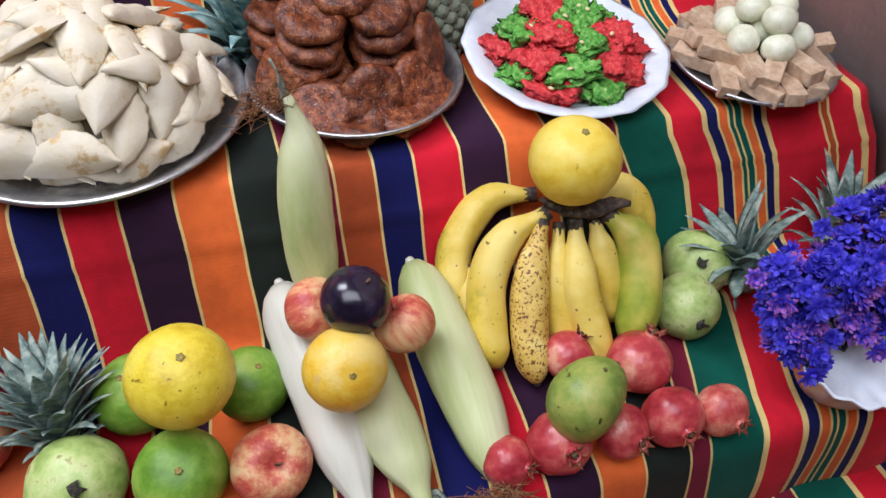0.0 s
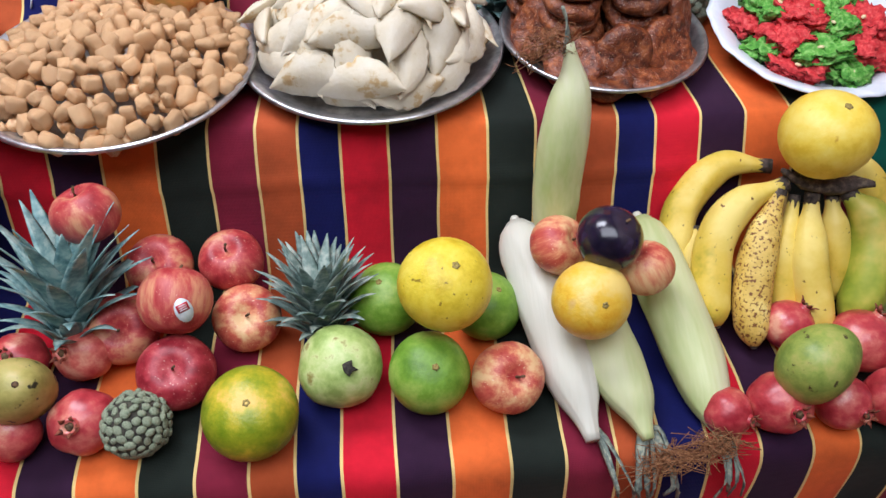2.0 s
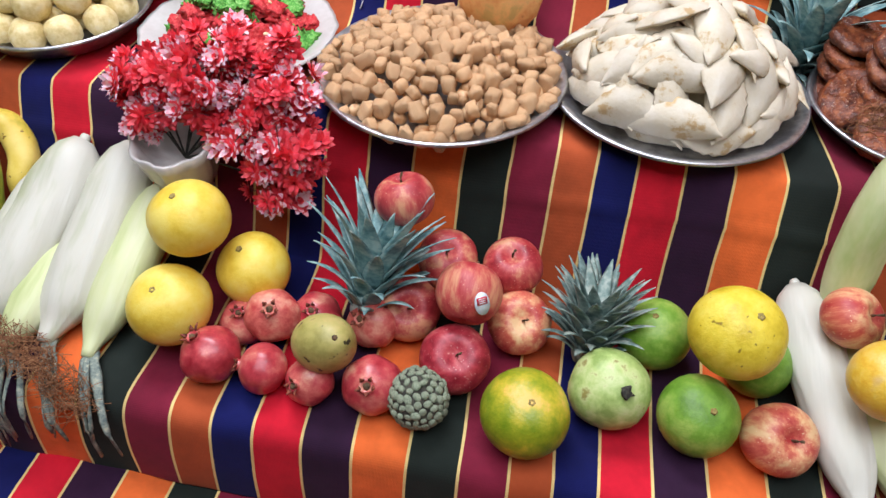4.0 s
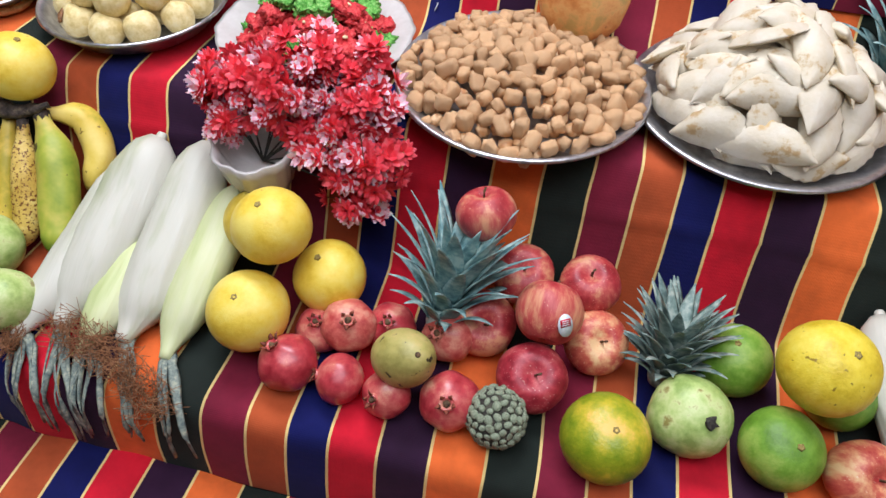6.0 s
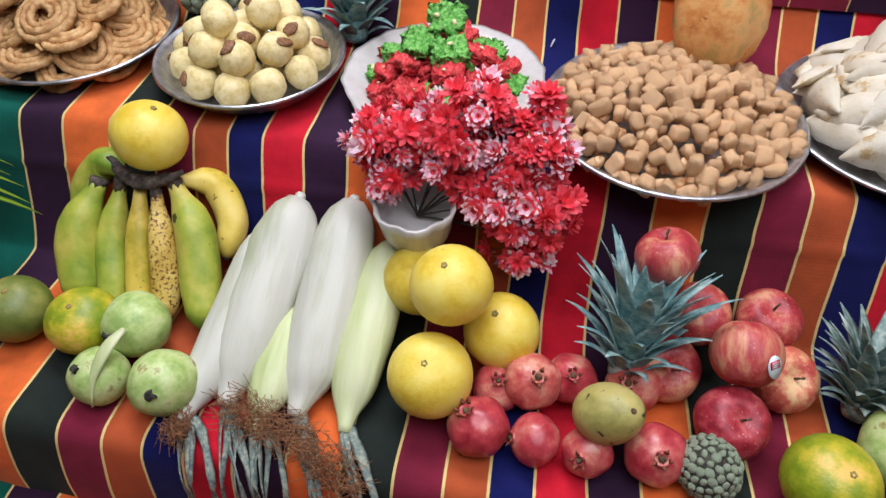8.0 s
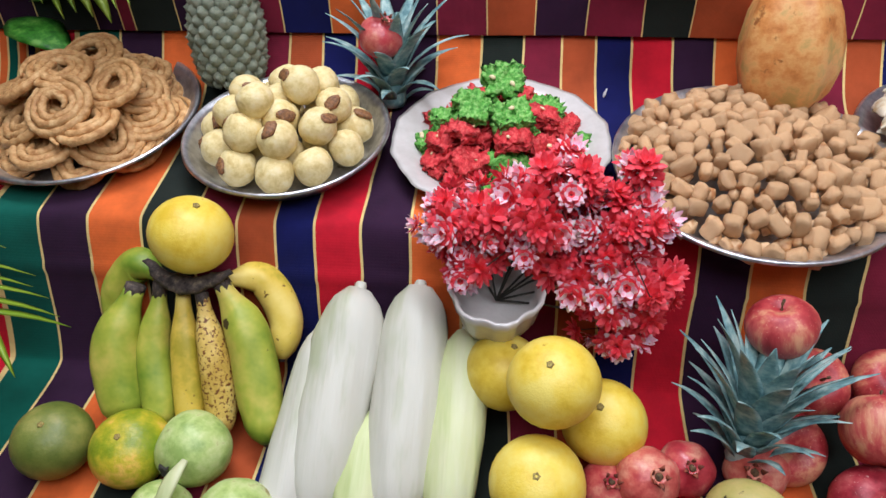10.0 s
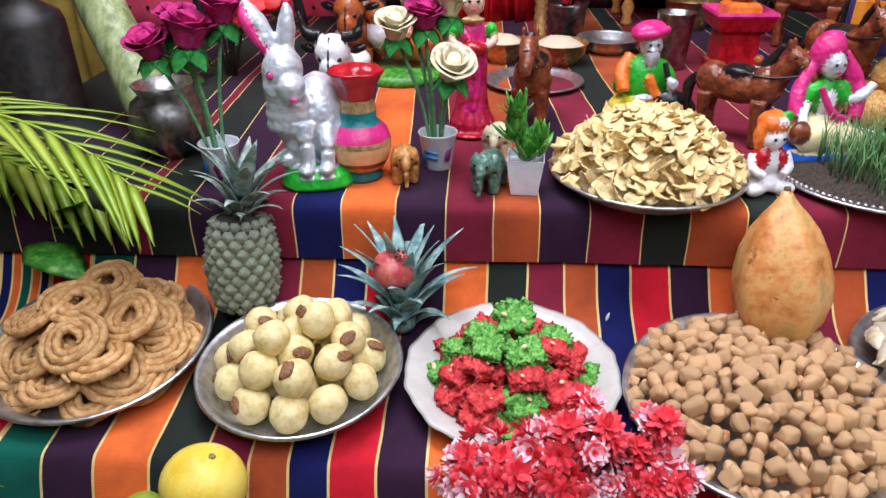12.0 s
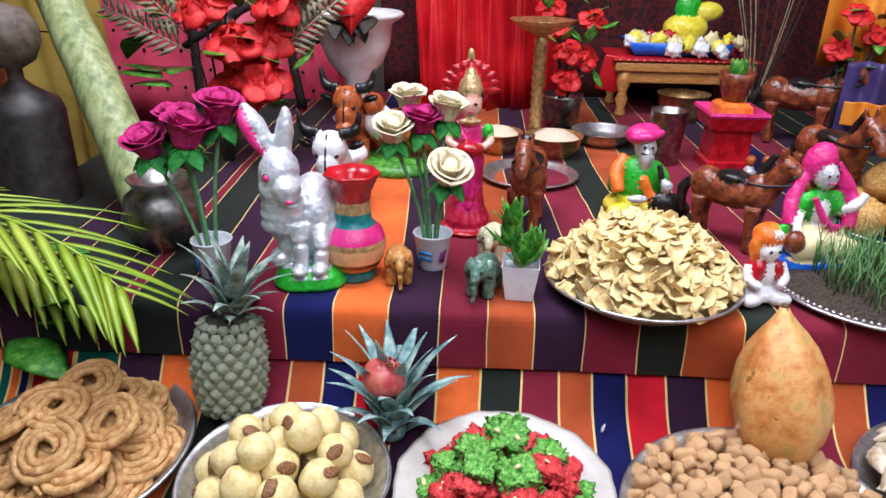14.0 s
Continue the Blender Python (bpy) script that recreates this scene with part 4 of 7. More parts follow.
def scalloped_plate(loc, r, h, mat, label, rx=0):
    lob = lambda a, z: 1 + (0.022 * abs(math.sin(6 * a)) + 0.008 * math.cos(24 * a)) * sm(z, 0.004, h)
    bm = revolve([(0, 0), (r * 0.62, 0), (r * 0.68, 0.003), (r * 0.80, h * 0.62), (r * 0.95, h), (r, h - 0.0006), (r * 0.99, h - 0.003), (r * 0.80, h * 0.62 - 0.003), (r * 0.66, -0.002), (0, -0.002)], 144, lobes=lob)
    return thing("scalloped_plate", bm, mat, pose(*loc, rx), label, "plate", "plates of sweets")


def on_slope(cx, cy, flat, tip):
    """The pose of a plate whose front foot stands on the step and whose back leans up by tip degrees."""
    return pose(cx, cy, FLOOR2 + flat * math.sin(radians(tip)), tip)


def dome_frame(x, y, r, h, lift, yaw, wobble=0.0):
    """A pose on a domed heap, its z along the dome's normal."""
    d = Vector((2 * h * x / r ** 2, 2 * h * y / r ** 2, 1)).normalized()
    d = (d + Vector((R(-wobble, wobble), R(-wobble, wobble), 0))).normalized()
    return Matrix.Translation((x, y, lift + heap_z(x, y, r, h))) @ Vector((0, 0, 1)).rotation_difference(d).to_matrix().to_4x4() @ Matrix.Rotation(yaw, 4, "Z")


def heap_z(x, y, r, h):
    q = min(1, math.hypot(x, y) / r)
    return h * (1 - q ** 2.0)


def dome_spots(r, spacing, tries=6000):
    spots = []
    for _ in range(tries):
        a, q = R(0, 2 * math.pi), r * math.sqrt(R(0, 1))
        p = (q * math.cos(a), q * math.sin(a))
        if all((p[0] - s[0]) ** 2 + (p[1] - s[1]) ** 2 > spacing * spacing for s in spots):
            spots.append(p)
    return spots


FLOOR2 = 0.2055
# fried dough nibbles
NP = on_slope(-0.540, -0.238, 0.132, 5)
steel_plate(NP.translation, 0.171, 0.026, "round steel plate heaped with fried dough nibbles", rx=5)
shapes = []
for k in range(9):
    bm = box(1.8, 1.8, 1.8, bevel=0.54)
    bmesh.ops.subdivide_edges(bm, edges=[e for e in bm.edges if e.calc_length() > 0.6], cuts=1, use_grid_fill=True)
    for v in bm.verts:
        v.co *= 1 + 0.16 * (1.2 - max(abs(c) for c in v.co))
    rough_up(bm, 0.34, 0.9, k * 3.1)
    shapes.append(ready(bm, "nibble", NIBBLE))


def nibble_matrix(x, y, z, s):
    return Matrix.Translation((x, y, z)) @ Euler((R(0, 6), R(0, 6), R(0, 6))).to_matrix().to_4x4() @ Matrix.Diagonal((s * R(0.9, 1.3), s * R(0.85, 1.1), s * R(0.62, 0.95), 1))


bm = bmesh.new()
for x, y in dome_spots(0.145, 0.0185):
    ball(1, bm, nibble_matrix(x, y, 0.006 + heap_z(x, y, 0.16, 0.036), 0.0115), 1)
thing("nibble_heap", bm, NIBBLE, NP, "lower layer of golden fried dough nibbles", "snack", kind="stuff")
for x, y in dome_spots(0.160, 0.0178):
    ob = new("nibble", random.choice(shapes))
    ob.matrix_world = NP @ nibble_matrix(x, y, 0.016 + heap_z(x, y, 0.168, 0.040) + R(-0.003, 0.004), R(0.0082, 0.0126))
    tagged(ob, "golden fried square dough nibble", "snack", "fried dough nibbles")


# half-moon pastries
def pastry_mesh():
    """A half-moon: a plump fold on one side, a thin crimped border on the other, pointed ends."""
    bm = bmesh.new()
    n, m, L = 18, 14, R(0.056, 0.064)
    W, H, hook = R(0.050, 0.058), R(0.009, 0.013), R(0.004, 0.012)
    rows = []
    for i in range(n + 1):
        u = -1 + 2 * i / n
        env = max(0.03, 1 - abs(u) ** 2.3)
        row = []
        for k in range(m):
            a = 2 * math.pi * k / m
            c, q = math.cos(a), math.sin(a)
            y = W * env * (0.5 + 0.5 * c) + hook * u * u
            thick = H * env ** 0.8 * math.sin(math.pi * min(1, 0.10 + 0.80 * (0.5 - 0.5 * c))) ** 0.8
            if c > 0.75:
                y += 0.0012 * math.sin(i * 2.9)
            row.append(bm.verts.new((u * L, y - W * 0.45, q * max(0.0012, thick) * (1.25 if q > 0 else 0.55))))
        rows.append(row)
    for a, b in zip(rows, rows[1:]):
        for k in range(m):
            bm.faces.new((a[k], a[(k + 1) % m], b[(k + 1) % m], b[k]))
    bm.faces.new(rows[0][::-1])
    bm.faces.new(rows[-1])
    bend = R(-2.5, 2.5)
    for v in bm.verts:
        v.co.z += bend * v.co.x ** 2
    rough_up(rough_up(bm, 0.0035, 32, R(0, 30)), 0.0012, 110, R(0, 30))
    return ready(bm, "half_moon_pastry", KARANJI)


KP = on_slope(-0.222, -0.190, 0.136, 5)
steel_plate(KP.translation, 0.176, 0.022, "round steel plate piled with half-moon pastries", rx=5)
pastries = [pastry_mesh() for _ in range(10)]
bm = revolve([(0, 0.070), (0.04, 0.062), (0.08, 0.040), (0.110, 0.014), (0.12, 0.004), (0.10, 0.002), (0, 0.002)], 40)
thing("pastry_heap", rough_up(bm, 0.012, 30), KARANJI, KP, "inner mass of pale fried pastries", "pastry", kind="stuff")
for ring, (rad, n) in enumerate(((0.132, 15), (0.112, 13), (0.090, 11), (0.066, 8), (0.040, 5), (0.014, 2))):
    for i in range(n):
        a = 2 * math.pi * (i + 0.5 * (ring % 2)) / n + R(-0.1, 0.1)
        x, y = rad * math.cos(a), rad * math.sin(a)
        yaw = a + random.choice((1.57, 1.25, 1.95, 0.5, -0.45, 2.5)) + R(-0.3, 0.3) if ring else a + 1.57 + R(-0.4, 0.4)
        ob = new("half_moon_pastry", random.choice(pastries))
        ob.matrix_world = KP @ dome_frame(x, y, 0.152, 0.100, 0.014 + 0.003 * ring + R(-0.004, 0.009), yaw + (math.pi if R(0, 1) < 0.3 else 0), 0.25) @ pose(0, 0, 0, R(-12, 26), R(-18, 18))
        tagged(ob, "pale fried half-moon pastry in a pile", "pastry", "half-moon pastries")

# brown sugared dough discs
GP = on_slope(0.094, -0.186, 0.110, 5)
steel_plate(GP.translation, 0.140, 0.028, "round steel plate stacked with brown sugared dough discs", rx=5)
discs = []
for k in range(7):
    bm = revolve([(0, -0.009), (0.024, -0.0105), (0.036, -0.0075), (0.0405, -0.001), (0.038, 0.006), (0.029, 0.0105), (0.016, 0.0085), (0, 0.0075)], 28, lobes=lambda a, z: 1 + 0.05 * math.cos(2 * a + k) + 0.03 * math.cos(5 * a + 2 * k))
    bmesh.ops.subdivide_edges(bm, edges=bm.edges[:], cuts=1, use_grid_fill=True)
    discs.append(ready(rough_up(rough_up(bm, 0.005, 40, k * 2.0), 0.0018, 210, k), "sugared_disc", DOUGHNUT))


def disc(x, y, z, rx, ry, rz):
    ob = new("sugared_disc", random.choice(discs))
    ob.matrix_world = GP @ pose(x, y, z, rx, ry, 0) @ Matrix.Rotation(radians(rz), 4, "Z")
    tagged(ob, "dark brown fried dough disc with sugar grains", "fried sweet", "brown sugared discs")


for cx, cy, n, lean in ((-0.050, -0.018, 5, 16), (0.036, -0.012, 5, 20), (-0.012, 0.062, 5, 10), (0.074, 0.056, 4, 10), (-0.088, 0.050, 4, 8)):
    for k in range(n):
        disc(cx + R(-0.006, 0.006), cy + 0.002 * k + R(-0.004, 0.004), 0.016 + 0.0225 * k, lean + R(-4, 4), R(-6, 6), R(0, 360))
for x, y, z, rx, ry, rz in ((0.006, -0.078, 0.036, 60, 6, 0), (0.070, -0.058, 0.034, 44, 30, 10), (0.094, -0.012, 0.056, 24, 66, 0), (-0.096, -0.018, 0.040, 25, -52, 0), (-0.055, -0.075, 0.026, 30, -16, 0), (0.04, -0.088, 0.016, 8, 4, 0), (0.082, -0.055, 0.016, 6, 8, 0), (-0.02, -0.094, 0.016, 6, -4, 0), (-0.008, 0.02, 0.124, 16, 4, 0)):
    disc(x, y, z, rx, ry, rz)


# red and green coconut sweets
def coconut_meshes(mat, k0):
    out = []
    for k in range(5):
        bm = box(0.044, 0.037, 0.015)
        bmesh.ops.subdivide_edges(bm, edges=bm.edges[:], cuts=9, use_grid_fill=True)
        rough_up(bm, 0.007, 55, k0 + k)
        rough_up(bm, 0.008, 170, k0 + k)
        rough_up(bm, 0.007, 430, k0 + k)
        out.append(ready(bm, "coconut_sweet", mat))
    return out


REDS, GREENS = coconut_meshes(COCO_RED, 1), coconut_meshes(COCO_GREEN, 20)
chip = ready(ball(1, sub=1, squash=(1, 0.6, 0.4)), "nut_chip", CASHEW)


def sweet(base, x, y, z, red, rx, ry, rz, size=1.0):
    ob = new("coconut_sweet", random.choice(REDS if red else GREENS))
    ob.matrix_world = base @ pose(x, y, z, rx, ry, 0) @ Matrix.Rotation(radians(rz), 4, "Z") @ Matrix.Diagonal((size, size, 1 + 0.2 * (size - 1), 1))
    tagged(ob, "crumbly red coconut sweet with nut chips" if red else "crumbly bright green coconut sweet", "sweet", "coconut sweets")
    for _ in range(random.choice((0, 1, 1, 2))):
        part("nut_chip", chip, CASHEW, ob, m=pose(R(-0.014, 0.014), R(-0.012, 0.012), 0.0092, R(-20, 20), 0, R(0, 180)) @ Matrix.Diagonal((0.005 / size, 0.0055 / size, 0.005, 1)))


AP = on_slope(-0.853, -0.190, 0.095, 5)
scalloped_plate(AP.translation, 0.142, 0.026, WHITE_MELAMINE, "white scalloped plate of red and green sweets", 5)
for ring, (rad, z, n) in enumerate(((0.090, 0.018, 12), (0.050, 0.024, 7), (0.072, 0.038, 9), (0.034, 0.052, 4), (0.048, 0.060, 5))):
    for i in range(n):
        a = 2 * math.pi * (i + 0.5 * (ring % 2)) / n
        sweet(AP, rad * math.cos(a), rad * math.sin(a), z + R(-0.003, 0.003), (i + ring) % 3 != 0, R(-18, 18) - 160 * rad * math.sin(a), R(-18, 18) + 160 * rad * math.cos(a), R(0, 360))
sweet(AP, 0.012, -0.030, 0.080, False, 16, 6, 20)
sweet(AP, -0.030, -0.012, 0.078, False, 14, -8, 70)
sweet(AP, 0.0, 0.022, 0.098, False, 38, 0, 8)
BP = on_slope(0.380, -0.205, 0.095, 11)
scalloped_plate(BP.translation, 0.140, 0.026, BLUEWHITE, "bluish white plate of red and green sweets", 11)
for ring, (rad, z, n) in enumerate(((0.080, 0.018, 9), (0.036, 0.020, 4), (0.060, 0.034, 7), (0.026, 0.042, 3))):
    for i in range(n):
        a = 2 * math.pi * (i + 0.5 * (ring % 2)) / n + R(-0.1, 0.1)
        sweet(BP, rad * math.cos(a), rad * math.sin(a), z + R(-0.003, 0.003), (i + ring) % 2 == 0, R(-14, 14), R(-14, 14), R(0, 360), R(1.1, 1.4))

# round pale sweets with raisins
LP = on_slope(-1.138, -0.193, 0.106, 5)
steel_plate(LP.translation, 0.137, 0.034, "deep steel plate of round pale yellow sweets", rx=5)
lad = [ready(rough_up(rough_up(ball(0.0240, sub=3), 0.003, 45, k), 0.0008, 240, k), "round_sweet", LADOO) for k in range(5)]
rai = [ready(rough_up(ball(0.0105, sub=2, squash=(1.3, 0.75, 0.32)), 0.004, 120, k), "raisin", RAISIN) for k in range(3)]


def ladoo(x, y, z):
    ob = new("round_sweet", random.choice(lad))
    ob.matrix_world = LP @ pose(x, y, z) @ Matrix.Diagonal((R(0.94, 1.06),) * 3 + (1,))
    tagged(ob, "round pale yellow sweet with a raisin", "round sweet", "round pale sweets")
    if R(0, 1) > 0.6:
        return
    d = Vector((R(-0.9, 0.9), R(-1, 0.2), R(0.0, 0.9))).normalized()
    part("raisin", random.choice(rai), RAISIN, ob, m=Matrix.Translation(d * 0.0232) @ d.to_track_quat("Z", "Y").to_matrix().to_4x4() @ Matrix.Rotation(R(0, 3), 4, "Z"))


for ring, (rad, z, n) in enumerate(((0.091, 0.026, 11), (0.046, 0.026, 6), (0.066, 0.061, 8), (0.022, 0.062, 2), (0.030, 0.090, 2))):
    for i in range(n):
        a = 2 * math.pi * (i + 0.5 * (ring % 2)) / n + 0.2 + 0.5 * (ring == 4)
        ladoo(rad * math.cos(a) + R(-0.004, 0.004), rad * math.sin(a) + R(-0.004, 0.004), z + R(-0.002, 0.002))

# fried spirals
SP = on_slope(-1.440, -0.152, 0.122, 6)
steel_plate(SP.translation, 0.158, 0.028, "large steel plate heaped with fried dough spirals", rx=6)


def spiral_mesh(k):
    pts, n, turns = [], 130, R(3.0, 3.5)
    for i in range(n):
        f = i / (n - 1)
        a = f * turns * 2 * math.pi
        q = 0.0115 + 0.0335 * f + 0.0012 * math.sin(3 * a + k)
        pts.append((q * math.cos(a), q * math.sin(a), 0.0018 * math.sin(a * 0.7 + k) - 0.006 * (q / 0.045) ** 2))
    w = [0.0060 * (1 + 0.10 * math.sin(i * 2.1)) * min(1, 0.35 + 0.1 * i, 0.35 + 0.1 * (n - 1 - i)) for i in range(n)]
    return ready(rough_up(sweep(pts, w, w, 8), 0.0014, 200, k), "fried_spiral", CHAKLI)


spirals = [spiral_mesh(k) for k in range(6)]
for ring, (rad, z, n, lean) in enumerate(((0.104, 0.020, 9, 8), (0.050, 0.020, 4, 8), (0.096, 0.038, 8, 16), (0.045, 0.040, 3, 14), (0.080, 0.056, 6, 20), (0.03, 0.064, 2, 14), (0.062, 0.078, 4, 22), (0.012, 0.094, 1, 14))):
    for i in range(n):
        a = 2 * math.pi * (i + 0.5 * (ring % 2)) / n + R(-0.2, 0.2)
        ob = new("fried_spiral", random.choice(spirals))
        x, y = rad * math.cos(a), rad * math.sin(a)
        ob.matrix_world = SP @ pose(x, y, z + R(-0.003, 0.003), R(-lean, lean) - 130 * y + 6, R(-lean, lean) + 130 * x, 0) @ Matrix.Rotation(R(0, 6.28), 4, "Z")
        tagged(ob, "brown fried spiral of dough in a heap", "fried snack", "fried dough spirals")

# beige bars and white balls
TP = on_slope(0.640, -0.262, 0.088, 6)
steel_plate(TP.translation, 0.114, 0.018, "small steel plate of beige bars and white balls", rx=6)
bars = [ready(rough_up(box(0.078, 0.027, 0.020, bevel=0.002), 0.003, 40, k), "sweet_bar", STICK_BEIGE) for k in range(4)]
for i in range(22):
    lay = i // 12
    a = 2 * math.pi * (i % 12) / 12 + 0.3 * lay
    rad = (0.082, 0.062)[lay]
    ob = new("sweet_bar", random.choice(bars))
    ob.matrix_world = TP @ pose(rad * math.cos(a), rad * math.sin(a), 0.020 + 0.019 * lay, R(-8, 8), R(-12, 12), math.degrees(a) + R(-60, 60))
    tagged(ob, "beige rectangular milk sweet bar", "sweet", "beige sweet bars")
mb = ready(rough_up(ball(0.0205, sub=3, squash=(1.12, 1, 0.95)), 0.002, 40), "white_sweet_ball", MILKBALL)
for rad, z, n in ((0.046, 0.056, 6), (0.0, 0.058, 1), (0.024, 0.084, 3)):
    for i in range(n):
        a = 2 * math.pi * i / n + 0.4
        ob = new("white_sweet_ball", mb)
        ob.matrix_world = TP @ pose(rad * math.cos(a), rad * math.sin(a), z, 0, 0, R(0, 360))
        tagged(ob, "smooth milk-white sweet ball", "round sweet", "white sweet balls")


# flower pots on the first step
def blossom(r, tipped):
    """A frilly artificial flower: three whorls of flat petals; tipped ones carry pale ends."""
    bm = bmesh.new()
    for ring, (n, q, up) in enumerate(((8, 1.0, 0.12), (8, 0.80, 0.45), (6, 0.5, 0.8))):
        for i in range(n):
            a = 2 * math.pi * (i + 0.5 * ring) / n + R(-0.18, 0.18)
            d, u = Vector((math.cos(a), math.sin(a), 0)), Vector((0, 0, 1))
            q2, lift = q * R(0.85, 1.1), up * R(0.6, 1.1)
            pts = [d * r * 0.06, d * r * q2 * 0.42 + u * r * lift * 0.25, d * r * q2 * 0.74 + u * r * lift * 0.62, d * r * q2 + u * r * lift]
            rows = []
            for p, w in zip(pts, (0.07, 0.17, 0.20, 0.05)):
                s_ = d.cross(u) * r * w
                rows.append([bm.verts.new(p - s_), bm.verts.new(p + u * r * 0.05), bm.verts.new(p + s_)])
            for k in range(3):
                for j in range(2):
                    f = bm.faces.new((rows[k][j], rows[k][j + 1], rows[k + 1][j + 1], rows[k + 1][j]))
                    f.material_index = 1 if tipped and (k == 2 or (k == 1 and ring == 2)) else 0
    return bm


def flower_pot(loc, rot, prof, potmat, clusters, mats, nflow, fr, label, scallop, share_tipped, top):
    ob = holder("flower_pot", pose(*loc), label, "flower pot")
    h = prof[-1][1] if prof[-1][1] > 0 else 0.1
    part("pot", revolve(prof, 84, at=pose(0, 0, 0, *rot), lobes=lambda a, z: 1 + 0.10 * sm(z, h * 0.3, h) * abs(math.sin(scallop * a / 2)) + 0.012 * math.cos(scallop * 4 * a)), potmat, ob, "white plastic pot with a scalloped rim")
    stems = bmesh.new()
    seeds = [[ready(blossom(fr, k), "blossom", mats) for _ in range(4)] for k in (False, True)]
    for c, spread, share in clusters:
        c = Vector(c)
        sweep(smooth_path([top, (top + c) * 0.5 + Vector((0, 0, 0.01)), c], 6), [0.0014] * 6, [0.0014] * 6, 5, stems)
        for _ in range(int(nflow * share)):
            g = Vector((random.gauss(0, 0.5), random.gauss(0, 0.5), random.gauss(0, 0.5)))
            g = Vector((g.x * spread[0], g.y * spread[1], g.z * spread[2]))
            p = c + g
            d = (g.normalized() + Vector((0, -0.6, 0.6)) + Vector((R(-0.5, 0.5), R(-0.5, 0.5), R(-0.5, 0.5)))).normalized()
            part("blossom", random.choice(seeds[R(0, 1) < share_tipped]), mats[0], ob, m=Matrix.Translation(p) @ d.to_track_quat("Z", "Y").to_matrix().to_4x4() @ Matrix.Diagonal((R(0.75, 1.2),) * 3 + (1,)))
            sweep([c + g * 0.2, p], [0.0007] * 2, [0.0007] * 2, 3, stems)
    part("wire_stem", stems, STEM_DARK, ob)
    return ob


flower_pot((-0.850, -0.380, 0.004), (14, 0, 0), [(0, 0), (0.026, 0), (0.028, 0.006), (0.024, 0.110), (0.034, 0.124), (0.043, 0.152), (0.047, 0.182), (0.051, 0.202), (0.047, 0.202), (0.043, 0.182), (0.036, 0.152), (0, 0.142)], WHITE_MELAMINE,
           [((-0.023, -0.016, 0.258), (0.050, 0.05, 0.035), 0.17), ((0.057, -0.006, 0.283), (0.05, 0.05, 0.035), 0.2), ((0.127, -0.016, 0.253), (0.045, 0.05, 0.04), 0.2), ((-0.058, -0.016, 0.246), (0.025, 0.03, 0.025), 0.06), ((-0.038, -0.036, 0.213), (0.03, 0.02, 0.016), 0.07), ((0.087, -0.036, 0.208), (0.03, 0.03, 0.03), 0.10), ((0.152, -0.036, 0.188), (0.035, 0.04, 0.045), 0.18), ((0.032, -0.016, 0.238), (0.06, 0.05, 0.025), 0.12), ((0.137, -0.046, 0.133), (0.028, 0.03, 0.025), 0.09), ((0.142, 0.004, 0.308), (0.012, 0.012, 0.016), 0.02)],
           [PETAL_RED, PETAL_PINK], 300, 0.0185, "white scalloped pot of red and pink artificial flowers", 7, 0.45, Vector((0, -0.03, 0.15)))
flower_pot((0.566, -0.648, 0.004), (8, 0, 0), [(0, 0), (0.034, 0), (0.038, 0.006), (0.054, 0.036), (0.062, 0.062), (0.070, 0.074), (0.066, 0.074), (0.056, 0.060), (0.030, 0.056), (0, 0.056)], BLUEWHITE,
           [((-0.055, 0.04, 0.135), (0.045, 0.045, 0.04), 0.24), ((0.005, 0.04, 0.165), (0.045, 0.045, 0.04), 0.24), ((0.065, 0.06, 0.200), (0.045, 0.05, 0.04), 0.22), ((-0.070, 0.0, 0.090), (0.025, 0.03, 0.022), 0.14), ((0.005, 0.0, 0.115), (0.045, 0.03, 0.022), 0.16)],
           [PETAL_BLUE, PETAL_VIOLET], 330, 0.0150, "white pot of blue and violet artificial flowers", 14, 0.30, Vector((0, 0, 0.058)))

# ---- the top step: figures, lamps, plants and hangings ----
PEARL = mottled("pearl_silver_paint", [(0.35, (188, 196, 208)), (0.6, (220, 224, 230))], scale=20, rough=0.36, metal=0.4, bump=0.3, bscale=120)
HOTPINK = mottled("hot_pink_paint", [(0.35, (206, 22, 110)), (0.7, (226, 60, 140))], scale=14, rough=0.35, bump=0.25, bscale=130)
ROSEPINK = mottled("rose_red_paint", [(0.35, (168, 16, 48)), (0.7, (206, 44, 84))], scale=24, rough=0.35, bump=0.3, bscale=130)
GREENP = mottled("bright_green_paint", [(0.35, (20, 156, 36)), (0.7, (50, 190, 60))], scale=14, rough=0.35, bump=0.25, bscale=130)
REDP = mottled("red_gloss_paint", [(0.35, (150, 12, 24)), (0.7, (190, 26, 40))], scale=14, rough=0.25, coat=0.3, bump=0.25, bscale=130)
TEALP = mottled("teal_paint", [(0.35, (8, 104, 110)), (0.7, (30, 136, 140))], scale=30, rough=0.35, bump=0.3)
GOLDP = mottled("gold_paint", [(0.35, (176, 140, 90)), (0.7, (214, 186, 140))], scale=40, rough=0.35, metal=0.5, bump=0.4)
PEACH = mottled("peach_paint", [(0.35, (222, 164, 116)), (0.7, (232, 184, 140))], scale=20, rough=0.35)
BROWNP = mottled("brown_gloss_paint", [(0.3, (84, 38, 22)), (0.55, (124, 60, 36)), (0.8, (158, 86, 54))], scale=18, rough=0.32, coat=0.2, bump=0.25, bscale=130)
TANP = mottled("tan_gloss_paint", [(0.3, (140, 66, 30)), (0.7, (184, 96, 50))], scale=18, rough=0.32, coat=0.2, bump=0.25, bscale=130)
BLACKP = mottled("black_gloss_paint", [(0.35, (16, 16, 18)), (0.75, (38, 36, 38))], scale=18, rough=0.3)
